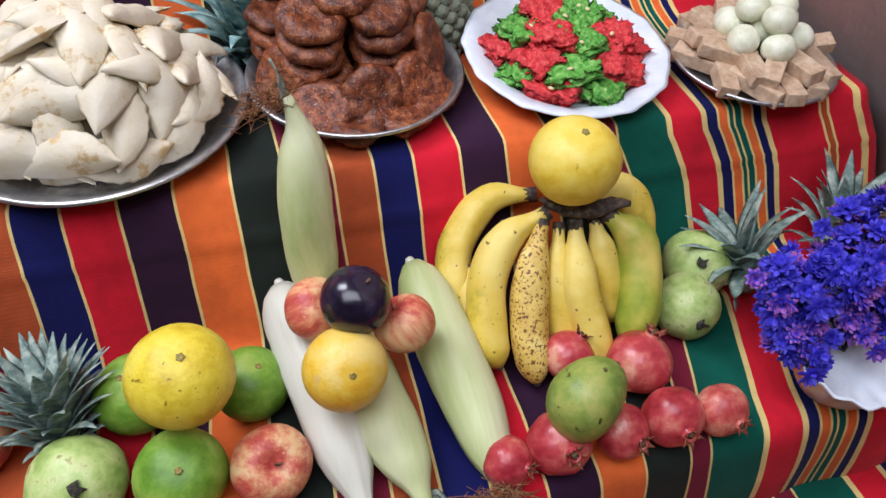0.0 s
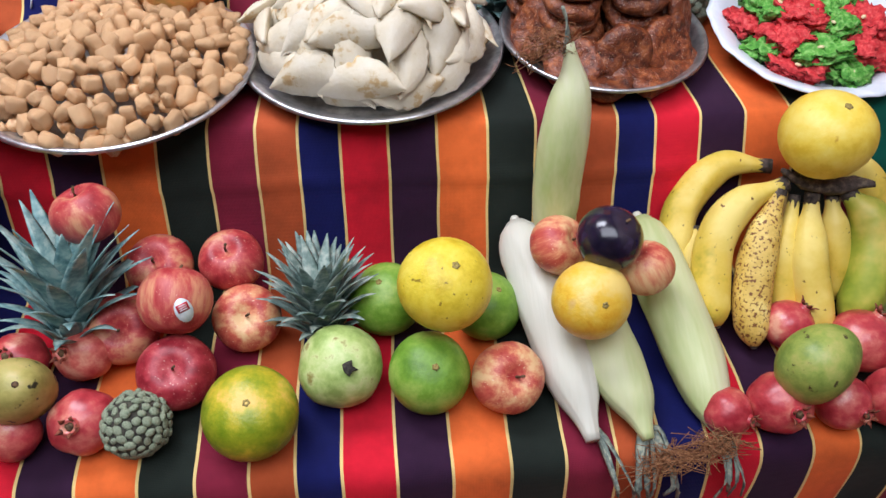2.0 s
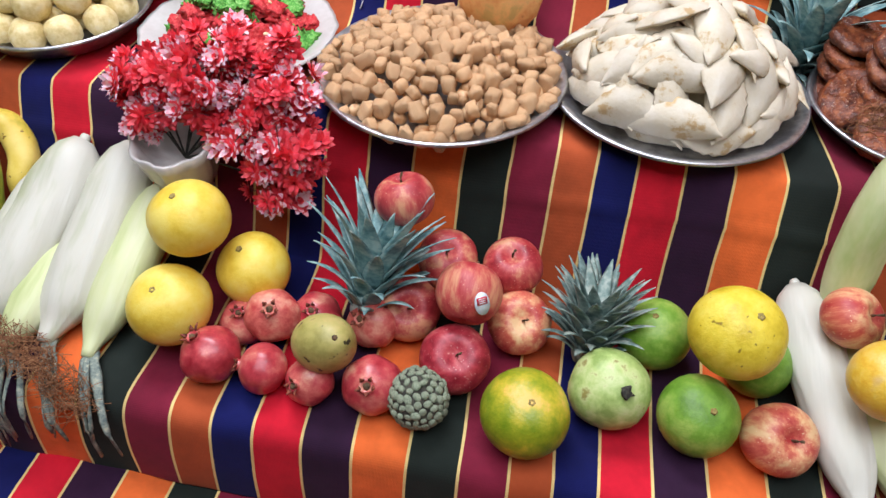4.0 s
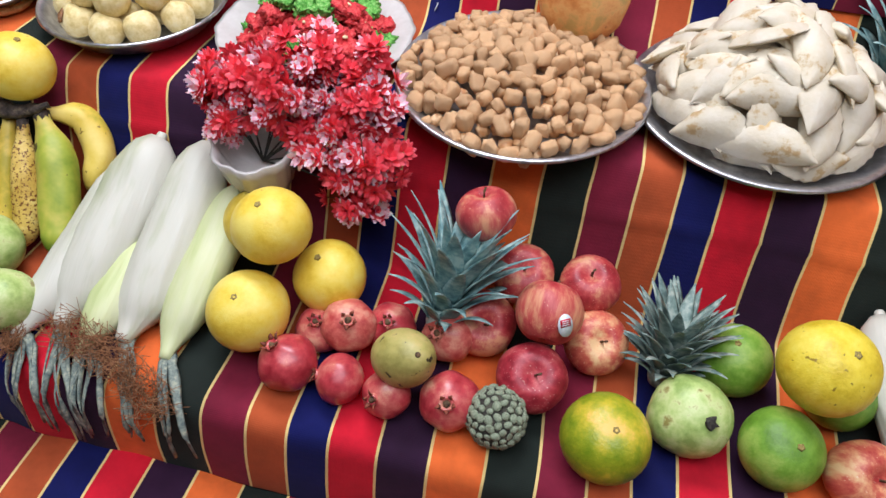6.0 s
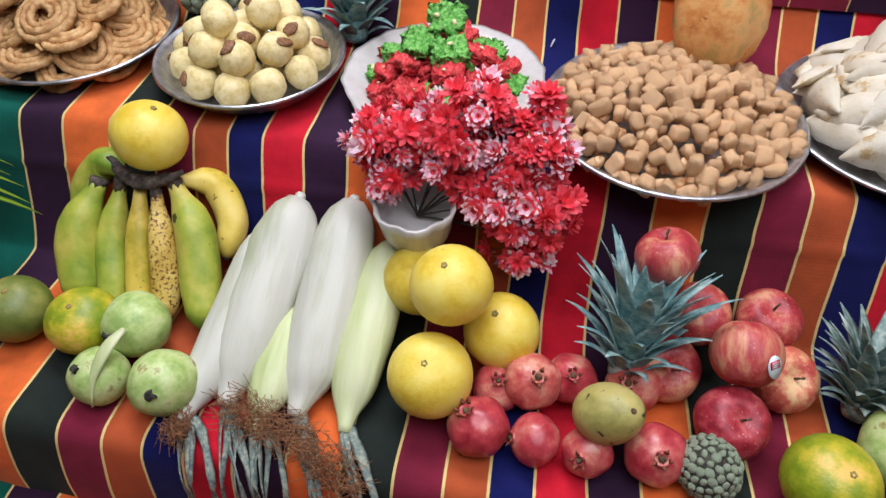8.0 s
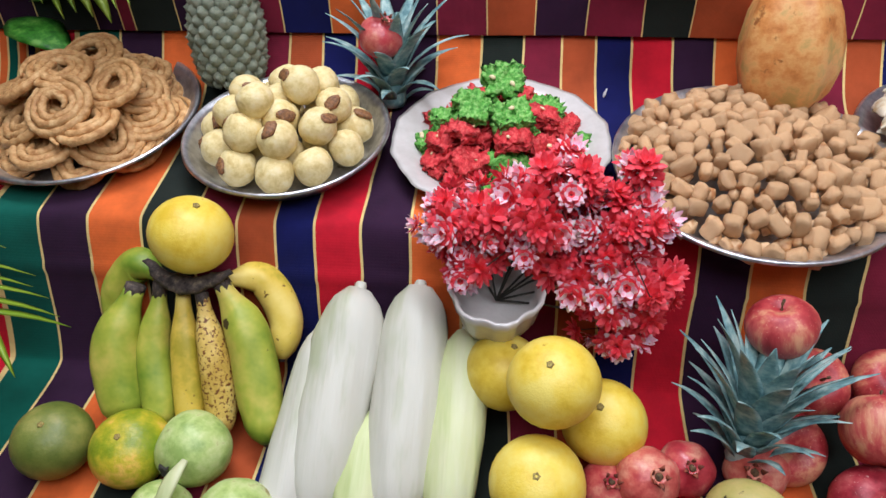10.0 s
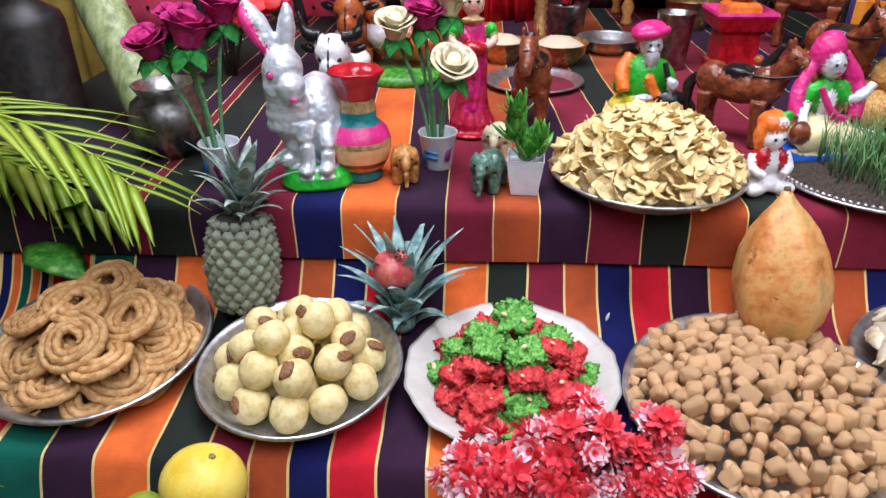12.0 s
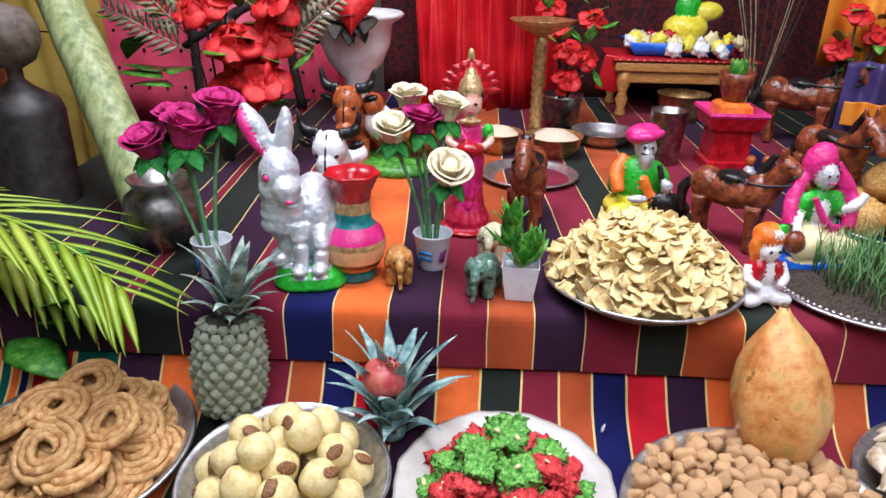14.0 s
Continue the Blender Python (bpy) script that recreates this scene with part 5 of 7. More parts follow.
WHITEP = mottled("white_gloss_paint", [(0.35, (222, 222, 226)), (0.7, (238, 238, 240))], scale=14, rough=0.3, coat=0.2, bump=0.25, bscale=130)
SKINP = mottled("pink_figure_paint", [(0.35, (226, 168, 150)), (0.7, (236, 190, 172))], scale=14, rough=0.35, bump=0.25, bscale=130)
ORANGEP = mottled("orange_paint", [(0.35, (226, 102, 30)), (0.7, (240, 136, 60))], scale=14, rough=0.35, bump=0.25, bscale=130)
YELLOWP = mottled("yellow_paint", [(0.35, (226, 206, 40)), (0.7, (240, 224, 90))], scale=14, rough=0.35, bump=0.25, bscale=130)
CREAMP = mottled("cream_paint", [(0.35, (220, 204, 150)), (0.7, (234, 222, 180))], scale=14, rough=0.4, bump=0.2)
BLUEP = mottled("blue_paint", [(0.35, (6, 80, 190)), (0.7, (20, 110, 216))], scale=14, rough=0.35, bump=0.25, bscale=130)
STONE_TAN = mottled("carved_tan_stone", [(0.3, (150, 96, 44)), (0.7, (206, 150, 84))], scale=50, rough=0.4, coat=0.2)
STONE_JADE = mottled("carved_jade_stone", [(0.3, (46, 84, 72)), (0.6, (92, 130, 114)), (0.8, (140, 160, 140))], scale=45, rough=0.3, coat=0.3)
STONE_PALE = mottled("carved_pale_stone", [(0.3, (196, 188, 150)), (0.7, (220, 214, 184))], scale=40, rough=0.4)
PAPER = mottled("paper_cup", [(0.35, (214, 220, 232)), (0.7, (232, 236, 244))], scale=14, rough=0.5)
CUP_VIOLET = mottled("violet_print", [(0.35, (120, 40, 110)), (0.7, (146, 60, 136))], scale=14, rough=0.5)
CUP_BLUE = mottled("blue_print", [(0.35, (40, 110, 180)), (0.7, (60, 140, 204))], scale=14, rough=0.5)
DULL_BALL = mottled("dull_brown_grey_paint", [(0.3, (70, 58, 52)), (0.7, (108, 94, 84))], scale=12, rough=0.6, bump=0.2)
FELT_MAG = mottled("magenta_cloth_petal", [(0.3, (150, 12, 84)), (0.7, (190, 30, 116))], scale=30, rough=0.85, bump=0.2)
FELT_CREAM = mottled("cream_cloth_petal", [(0.3, (210, 196, 158)), (0.7, (224, 214, 188))], scale=30, rough=0.85, bump=0.2)
FELT_GREEN = mottled("green_cloth_leaf", [(0.3, (22, 122, 46)), (0.7, (60, 164, 76))], scale=30, rough=0.7)
STEMP = mottled("pale_green_stem", [(0.3, (70, 130, 86)), (0.7, (110, 164, 116))], scale=30, rough=0.5)
ROSE_RED = mottled("red_silk_petal", [(0.3, (180, 14, 20)), (0.6, (214, 28, 34)), (0.85, (232, 66, 58))], scale=20, rough=0.6)
FERN_GREY = mottled("grey_fern", [(0.3, (112, 104, 80)), (0.7, (160, 150, 122))], scale=20, rough=0.7)
CHIP = mottled("pale_fried_chip", [(0.3, (214, 174, 104)), (0.46, (236, 208, 146)), (0.72, (240, 220, 170))], scale=30, rough=0.6, bump=0.2, vary=0.06)
SOIL = mottled("dark_soil", [(0.3, (34, 26, 22)), (0.7, (74, 62, 52))], scale=60, rough=0.95, bump=0.8)
GRASS = mottled("seedling_grass", [(0.3, (62, 116, 60)), (0.7, (120, 160, 100))], scale=20, rough=0.6)
BAMBOO = mottled("green_stem_bark", [(0.3, (106, 120, 74)), (0.55, (142, 154, 104)), (0.8, (170, 176, 132))], scale=10, stretch=(2, 2, 0.4), rough=0.5, bump=0.15, speck=((40, 36, 34), 9, 0.68))
IRON = mottled("black_iron", [(0.3, (20, 18, 20)), (0.7, (48, 42, 40))], scale=12, rough=0.5)
COPPER = mottled("dark_copper", [(0.3, (92, 62, 50)), (0.7, (150, 112, 92))], scale=16, rough=0.25, metal=1.0)
PINKCLOTH = mottled("pink_hanging_cloth", [(0.3, (222, 56, 92)), (0.6, (238, 84, 116)), (0.8, (246, 116, 140))], scale=4, rough=0.8)
REDSATIN = mottled("red_satin", [(0.3, (160, 14, 24)), (0.6, (200, 22, 34)), (0.85, (224, 52, 56))], scale=4, rough=0.42)
BLACKPRINT = mottled("black_red_printed_cloth", [(0.40, (30, 12, 14)), (0.5, (60, 12, 18)), (0.62, (104, 16, 24)), (0.75, (40, 22, 26))], scale=26, rough=0.9)
ORANGESATIN = mottled("orange_satin", [(0.3, (206, 110, 24)), (0.7, (236, 150, 52))], scale=4, rough=0.45)
VIOLETSATIN = mottled("violet_satin", [(0.3, (58, 44, 96)), (0.7, (90, 78, 134))], scale=4, rough=0.45)
YELLOWCLOTH = mottled("yellow_hanging_cloth", [(0.3, (150, 120, 44)), (0.7, (184, 156, 70))], scale=4, rough=0.8)
STOOLWOOD = mottled("honey_wood", [(0.3, (150, 96, 46)), (0.6, (184, 128, 70)), (0.85, (206, 156, 96))], scale=10, stretch=(1, 8, 8), rough=0.45, bump=0.1)
BEADS = mottled("pale_puffed_grain", [(0.3, (196, 176, 144)), (0.7, (232, 220, 196))], scale=160, rough=0.7, bump=0.8, bscale=260)
BOONDI = mottled("coarse_brown_sweet", [(0.3, (168, 116, 54)), (0.6, (206, 158, 88)), (0.8, (224, 186, 124))], scale=70, rough=0.65, bump=0.7, bscale=160)
TOP = 0.391


def figure(name, bits, mats, m, label, category, group="", voxel=0.0024, relief=0.4):
    """One moulded mesh from ellipsoids ("b", centre, radii, turn, material), tubes ("s", points, radii, material) and turned forms ("r", profile, centre, material)."""
    bm, eyes = bmesh.new(), bmesh.new()
    for b in bits:
        if b[0] == "b":
            tiny = max(b[2]) < 0.0075
            ball(1, eyes if tiny else bm, pose(*b[1], *b[3]) @ Matrix.Diagonal((*b[2], 1)), 2 if tiny else 3, b[4])
        elif b[0] == "s":
            n = max(6, 3 * len(b[1]))
            path = smooth_path(b[1], n)
            rad = list(np.interp(np.linspace(0, 1, n), np.linspace(0, 1, len(b[2])), b[2]))
            sweep(path, rad, rad, 12, eyes if max(b[2]) < 0.0045 else bm, mi=b[3])
        else:
            revolve(b[1], 40, bm, pose(*b[2]), b[3], b[4] if len(b) > 4 else None)
    bmesh.ops.recalc_face_normals(bm, faces=bm.faces)
    tree = KDTree(len(bm.faces))
    for f in bm.faces:
        tree.insert(f.calc_center_median(), f.material_index)
    tree.balance()
    rough = bpy.data.meshes.new("rough")
    bm.to_mesh(rough)
    bm.free()
    temp = new("rough", rough)
    mod = temp.modifiers.new("fuse", "REMESH")
    mod.mode, mod.voxel_size = "VOXEL", voxel
    mod = temp.modifiers.new("soften", "SMOOTH")
    mod.factor, mod.iterations = 0.5, 3
    fused = bpy.data.meshes.new_from_object(temp.evaluated_get(bpy.context.evaluated_depsgraph_get()))
    bpy.data.objects.remove(temp)
    bpy.data.meshes.remove(rough)
    bm = bmesh.new()
    bm.from_mesh(fused)
    bpy.data.meshes.remove(fused)
    for f in bm.faces:
        f.material_index = tree.find(f.calc_center_median())[1]
    rough_up(rough_up(bm, 0.003 * relief, 55, 1.0), 0.0022 * relief, 150, 2.0)
    vs = {v: bm.verts.new(v.co) for v in eyes.verts}
    for f in eyes.faces:
        bm.faces.new([vs[v] for v in f.verts]).material_index = f.material_index
    eyes.free()
    return thing(name, bm, mats, m, label, category, group)


O3 = (0, 0, 0)
# silver rabbit
ruffs = []
for row in range(4):
    for k in range(6):
        a = math.radians(-155 + 24 * k + (12 if row % 2 else 0))
        w = 0.031 + 0.001 * row
        ruffs.append(("b", (-0.031 + w * math.cos(a), -0.014 + w * math.sin(a), 0.138 - 0.014 * row), (0.0095, 0.0035, 0.010), (16, 0, math.degrees(a) + 90), 0))
figure("rabbit_figurine", [
    ("r", [(0, 0), (0.050, 0), (0.055, 0.006), (0.050, 0.022), (0.036, 0.034), (0, 0.036)], (0.002, -0.014, 0), 2, lambda a, z: 1 + 0.09 * math.cos(3 * a + 1)),
    ("b", (0.010, 0.020, 0.098), (0.040, 0.052, 0.068), (0, -10, 0), 0), ("b", (0.024, 0.012, 0.068), (0.034, 0.046, 0.046), O3, 0), ("b", (-0.030, -0.012, 0.112), (0.033, 0.034, 0.052), (0, 4, 0), 0), ("b", (-0.020, -0.010, 0.066), (0.028, 0.030, 0.042), O3, 0),
    ("b", (-0.034, -0.022, 0.178), (0.030, 0.034, 0.034), (0, 20, 0), 0), ("b", (-0.018, -0.044, 0.160), (0.021, 0.026, 0.021), (0, 20, 0), 0), ("b", (-0.014, -0.056, 0.150), (0.013, 0.012, 0.010), O3, 0), ("b", (-0.044, -0.034, 0.158), (0.018, 0.022, 0.020), O3, 0),
    ("s", [(-0.048, -0.012, 0.198), (-0.060, -0.008, 0.222), (-0.073, -0.006, 0.250), (-0.084, -0.006, 0.274)], [0.011, 0.0165, 0.0155, 0.005], 0), ("s", [(-0.056, -0.020, 0.204), (-0.070, -0.019, 0.226), (-0.082, -0.016, 0.250), (-0.088, -0.010, 0.268)], [0.005, 0.009, 0.009, 0.003], 1),
    ("s", [(-0.030, -0.008, 0.200), (-0.028, -0.004, 0.226), (-0.025, -0.002, 0.250), (-0.024, -0.002, 0.270)], [0.012, 0.0145, 0.012, 0.004], 0),
    ("b", (-0.044, -0.053, 0.178), (0.0062, 0.0040, 0.0066), O3, 3), ("b", (-0.044, -0.0555, 0.178), (0.0048, 0.0035, 0.0052), O3, 1), ("b", (-0.010, -0.067, 0.147), (0.0065, 0.004, 0.0032), O3, 1),
    ("s", [(-0.010, -0.034, 0.100), (-0.004, -0.044, 0.070), (-0.004, -0.048, 0.034)], [0.016, 0.0125, 0.0115], 0), ("s", [(0.022, -0.020, 0.090), (0.026, -0.036, 0.066), (0.024, -0.040, 0.034)], [0.015, 0.012, 0.0115], 0),
    ("b", (-0.004, -0.056, 0.036), (0.012, 0.017, 0.009), O3, 0), ("b", (0.025, -0.050, 0.036), (0.012, 0.017, 0.009), O3, 0), ("b", (-0.040, -0.020, 0.042), (0.018, 0.026, 0.016), O3, 0)] + ruffs,
    [PEARL, HOTPINK, GREENP, BLACKP], pose(-1.158, 0.092, TOP), "silver painted rabbit figurine with pink ears on a green base", "figurine", relief=0.35)

# banded vase
ruff = lambda a, z: 1 + 0.06 * math.cos(7 * a)
vase = holder("vase", pose(-1.090, 0.098, TOP), "painted pot vase with teal, pink and gold bands", "vase")
for nm, prof, mt, lb in (("foot", [(0, 0), (0.030, 0), (0.034, 0.006), (0.031, 0.018)], TEALP, None), ("ring", [(0.031, 0.018), (0.037, 0.022), (0.041, 0.028)], GOLDP, None), ("lower_band", [(0.041, 0.028), (0.045, 0.036)], BROWNP, None),
                         ("belly", [(0.045, 0.036), (0.049, 0.050), (0.049, 0.060)], PEACH, None), ("upper_ring", [(0.049, 0.060), (0.0495, 0.064), (0.048, 0.069)], GOLDP, None), ("shoulder", [(0.048, 0.069), (0.044, 0.082), (0.034, 0.092)], HOTPINK, None),
                         ("neck", [(0.034, 0.092), (0.028, 0.097), (0.028, 0.112)], TEALP, None), ("neck_ring", [(0.028, 0.112), (0.027, 0.118), (0.0255, 0.130)], GOLDP, None), ("mouth", [(0.0255, 0.130), (0.028, 0.145), (0.036, 0.163), (0.042, 0.172), (0.040, 0.174), (0.030, 0.158), (0.022, 0.140), (0, 0.138)], REDP, ruff)):
    part(nm, revolve(prof, 40, lobes=lb), mt, vase)


def elephant(loc, rz, s, mat, label):
    figure("elephant_figurine", [("b", (0, 0.004, 0.036), (0.021, 0.030, 0.021), O3, 0), ("b", (0, -0.026, 0.046), (0.016, 0.016, 0.017), O3, 0), ("b", (-0.017, -0.020, 0.046), (0.005, 0.010, 0.015), (0, 15, 0), 0), ("b", (0.017, -0.020, 0.046), (0.005, 0.010, 0.015), (0, -15, 0), 0),
        ("s", [(0, -0.038, 0.044), (0, -0.046, 0.030), (0, -0.045, 0.014), (0, -0.050, 0.006)], [0.007, 0.006, 0.004, 0.003], 0), ("b", (-0.009, -0.041, 0.049), (0.002, 0.002, 0.002), O3, 1), ("b", (0.009, -0.041, 0.049), (0.002, 0.002, 0.002), O3, 1)]
        + [("s", [(x, y, 0.03), (x, y, 0.001)], [0.010, 0.009], 0) for x in (-0.012, 0.012) for y in (-0.016, 0.022)], [mat, BLACKP], pose(*loc, 0, 0, rz) @ Matrix.Scale(s, 4), label, "figurine", "small carved elephants")


elephant((-1.020, 0.090, TOP), 10, 1.0, STONE_TAN, "small carved tan stone elephant")
elephant((-0.886, 0.060, TOP), -18, 1.08, STONE_JADE, "small carved jade green elephant")
elephant((-0.872, 0.190, TOP), -10, 1.05, STONE_PALE, "small pale stone elephant behind a planter")


# roses in paper cups
def petal_bm(r0, r1, h, span, turn):
    """A cupped petal with a rolled rim."""
    bm, rows = bmesh.new(), []
    for j in range(7):
        v = j / 6
        rad = r0 + (r1 - r0) * v ** 1.6 + (0.12 * r1 if j == 6 else 0)
        rows.append([])
        for i in range(11):
            u = -1 + 2 * i / 10
            a = turn + u * span * (0.55 + 0.45 * math.sin(math.pi * (0.15 + 0.6 * v)))
            z = h * (v - (0.16 * v * abs(u) ** 2.5) - (0.06 if j == 6 else 0))
            rows[-1].append(bm.verts.new((rad * math.cos(a), rad * math.sin(a), z)))
    for p, q in zip(rows, rows[1:]):
        for i in range(10):
            bm.faces.new((p[i], p[i + 1], q[i + 1], q[i]))
    bmesh.ops.solidify(bm, geom=bm.faces[:], thickness=0.0018)
    return bm


def rose(r, mat, parent, m):
    heart = part("rose", revolve([(0, 0), (r * 0.30, r * 0.15), (r * 0.34, r * 0.6), (r * 0.22, r * 1.02), (r * 0.12, r * 1.0), (0, r * 0.8)], 18, lobes=lambda a, z: 1 + 0.12 * math.cos(a + z * 90)), mat, parent, m=m)
    for n, r0, r1, h, span in ((2, 0.28, 0.42, 1.16, 1.9), (3, 0.34, 0.64, 1.08, 1.35), (4, 0.40, 0.80, 0.95, 1.05)):
        t0 = R(0, 6)
        for i in range(n):
            part("petal", rough_up(petal_bm(r * r0, r * r1, r * h * R(0.94, 1.06), span, t0 + 6.283 * i / n), r * 0.06, 50, R(0, 9)), mat, heart)


def leaf_bm(L, w, bend=0.3, bm=None, m=None):
    m = m or Matrix.Identity(4)
    pts = [m @ Vector((0, L * f, bend * L * f * f)) for f in (0, 0.15, 0.35, 0.55, 0.75, 0.9, 1.0)]
    return sweep(pts, [w * q for q in (0.15, 0.6, 1, 0.95, 0.65, 0.3, 0.03)], [0.0009] * 7, 6, bm, up=m.to_3x3() @ Vector((0, 0, 1)))


def rose_cup(loc, roses, prints, label):
    ob = holder("rose_cup", pose(*loc), label, "artificial roses")
    cup = part("paper_cup", revolve([(0, 0), (0.021, 0), (0.0225, 0.002), (0.0305, 0.058), (0.0325, 0.060), (0.0315, 0.062), (0.029, 0.059), (0.0215, 0.012), (0, 0.012)], 36), PAPER, ob, "white paper cup with a printed flash")
    for a, z, w, h, mt, tw in prints:
        rr = 0.0225 + 0.008 * z / 0.058 + 0.0006
        part("printed_patch", box(w, 0.0012, h), mt, cup, m=pose(rr * math.sin(a), -rr * math.cos(a), z, -8, tw, math.degrees(a)))
    for (x, y, z), r, mt, rx, ry in roses:
        stem = part("stem", sweep(smooth_path([(x * 0.12, y * 0.1, 0.014), (x * 0.45, y * 0.4, z * 0.55), (x, y, z)], 8), [0.0032] * 8, [0.0032] * 8, 7), STEMP, ob)
        rose(r, mt, ob, pose(x, y, z, rx, ry, R(0, 90)))
        sep = bmesh.new()
        for k in range(5):
            leaf_bm(r * 1.15, r * 0.42, -0.25, sep, pose(x, y, z + 0.004, 0, 0, 72 * k + 20) @ pose(0, 0, 0, -32))
        part("calyx", sep, FELT_GREEN, ob)
    return ob


rose_cup((-1.312, 0.085, TOP), [((-0.075, 0.0, 0.195), 0.038, FELT_MAG, 18, -14), ((-0.018, -0.01, 0.212), 0.044, FELT_MAG, 14, 4), ((0.022, 0.03, 0.240), 0.042, FELT_MAG, 10, 8), ((-0.045, 0.03, 0.225), 0.036, FELT_MAG, 8, 0)],
         [(0.35, 0.030, 0.022, 0.018, CUP_VIOLET, 20), (0.15, 0.020, 0.012, 0.024, CUP_VIOLET, -20), (-0.8, 0.03, 0.012, 0.03, CUP_BLUE, 0)], "paper cup of magenta cloth roses")
rose_cup((-0.970, 0.145, TOP), [((-0.062, 0.0, 0.212), 0.036, FELT_CREAM, 14, -14), ((-0.020, 0.015, 0.222), 0.036, FELT_MAG, 10, 0), ((0.016, 0.03, 0.238), 0.036, FELT_CREAM, 6, 8), ((0.022, -0.03, 0.160), 0.040, FELT_CREAM, 34, 8), ((-0.045, 0.05, 0.25), 0.034, FELT_CREAM, 4, -4)],
         [(0.7, 0.032, 0.010, 0.026, CUP_VIOLET, 18), (-0.35, 0.034, 0.022, 0.005, CUP_BLUE, 4), (-0.35, 0.024, 0.022, 0.005, CUP_BLUE, 4), (-0.8, 0.028, 0.008, 0.03, CUP_BLUE, 0)], "paper cup of cream and magenta cloth roses")

# square planter
pl = holder("planter", pose(-0.832, 0.052, TOP), "square white planter with a tufted plastic plant", "plant pot")
bm = bmesh.new()
revolve([(0, 0), (0.027, 0), (0.0285, 0.002), (0.0385, 0.056), (0.0395, 0.058), (0.0375, 0.058), (0.034, 0.046), (0, 0.046)], 4, bm, pose(0, 0, 0, 0, 0, 40))
part("pot", ready(bm, "pot", BLUEWHITE, False), BLUEWHITE, pl)
for x, y, z, n, L in ((-0.020, 0.004, 0.075, 26, 0.052), (-0.016, 0.004, 0.108, 22, 0.045), (0.018, 0.0, 0.055, 34, 0.055), (0.0, -0.010, 0.05, 26, 0.045)):
    for i in range(n):
        part("leaf", leaf_bm(L * R(0.6, 1), 0.0075, R(0.1, 0.5)), LEAF, pl, m=pose(x, y, z + R(0, 0.01), 0, 0, R(0, 360)) @ pose(0, 0, 0, R(25, 80)))

# chips
CX, CY = -0.642, 0.092
steel_plate((CX, CY, TOP), 0.148, 0.026, "steel plate heaped with pale fried chips")
chips = []
for k in range(6):
    bm = revolve([(0, 0.001), (0.010, 0.001), (0.018, 0.0012), (0.020, 0.0), (0.018, -0.0006), (0.010, -0.0008), (0, -0.0008)], 12, lobes=lambda a, z: 1 + 0.18 * math.cos(2 * a + k) + 0.1 * math.cos(5 * a))
    for v in bm.verts:
        v.co.z += 12 * v.co.x ** 2 * (0.4 + 0.3 * k) - 8 * v.co.y ** 2
    chips.append(ready(rough_up(rough_up(bm, 0.007, 42, k), 0.003, 110, k), "chip", CHIP))
bm = revolve([(0, 0.098), (0.03, 0.092), (0.07, 0.066), (0.11, 0.034), (0.13, 0.012), (0.11, 0.004), (0, 0.004)], 40)
rough_up(bm, 0.012, 55)
spots = sorted(dome_spots(0.140, 0.0112, 5000), key=lambda p: p[1])
for k, (x, y) in enumerate(spots):
    c = R(0.55, 0.98)
    m = Matrix.Translation((x, y, 0.014 + heap_z(x, y, 0.15, 0.098) + R(-0.002, 0.007))) @ Euler((R(-0.45, 0.45) - 6 * y, R(-0.45, 0.45) + 6 * x, R(0, 6))).to_matrix().to_4x4() @ Matrix.Diagonal((c, c * R(0.7, 1), c, 1))
    if k < 290:
        ob = new("chip", random.choice(chips))
        ob.matrix_world = pose(CX, CY, TOP) @ m
        tagged(ob, "thin pale yellow curled fried chip", "chip", "fried chips")
    else:
        n = len(bm.verts)
        bm.from_mesh(random.choice(chips))
        bm.verts.ensure_lookup_table()
        bmesh.ops.transform(bm, matrix=m, verts=bm.verts[n:])
thing("chip_heap", bm, CHIP, pose(CX, CY, TOP), "inner mass of pale fried chips", "chips", kind="stuff")

# seedling tray
GXX, GYY = -0.285, 0.110
tray = steel_plate((GXX, GYY, TOP), 0.150, 0.014, "beaded silver tray of soil and green seedlings")
part("soil", rough_up(revolve([(0, 0.018), (0.06, 0.016), (0.10, 0.013), (0.125, 0.006), (0.128, 0.001), (0, 0.001)], 40), 0.006, 60), SOIL, tray)
bead = ready(ball(0.0042, sub=1), "bead", STEEL)
for i in range(96):
    a = 2 * math.pi * i / 96
    part("bead", bead, STEEL, tray, m=pose(0.146 * math.cos(a), 0.146 * math.sin(a), 0.015))
bm = bmesh.new()
for x, y in dome_spots(0.11, 0.0075, 3000):
    if x < -0.075 or (x < -0.04 and y < -0.05):
        continue
    h = R(0.04, 0.085)
    sweep([(x, y, 0.012), (x + R(-0.006, 0.006), y + R(-0.006, 0.006), 0.012 + h * 0.6), (x + R(-0.016, 0.016), y + R(-0.016, 0.016), 0.012 + h)], [0.0014, 0.0012, 0.0003], [0.0005] * 3, 4, bm)
thing("seedlings", bm, GRASS, pose(GXX, GYY, TOP), "thin green wheat seedlings in a tray", "seedlings", kind="stuff")


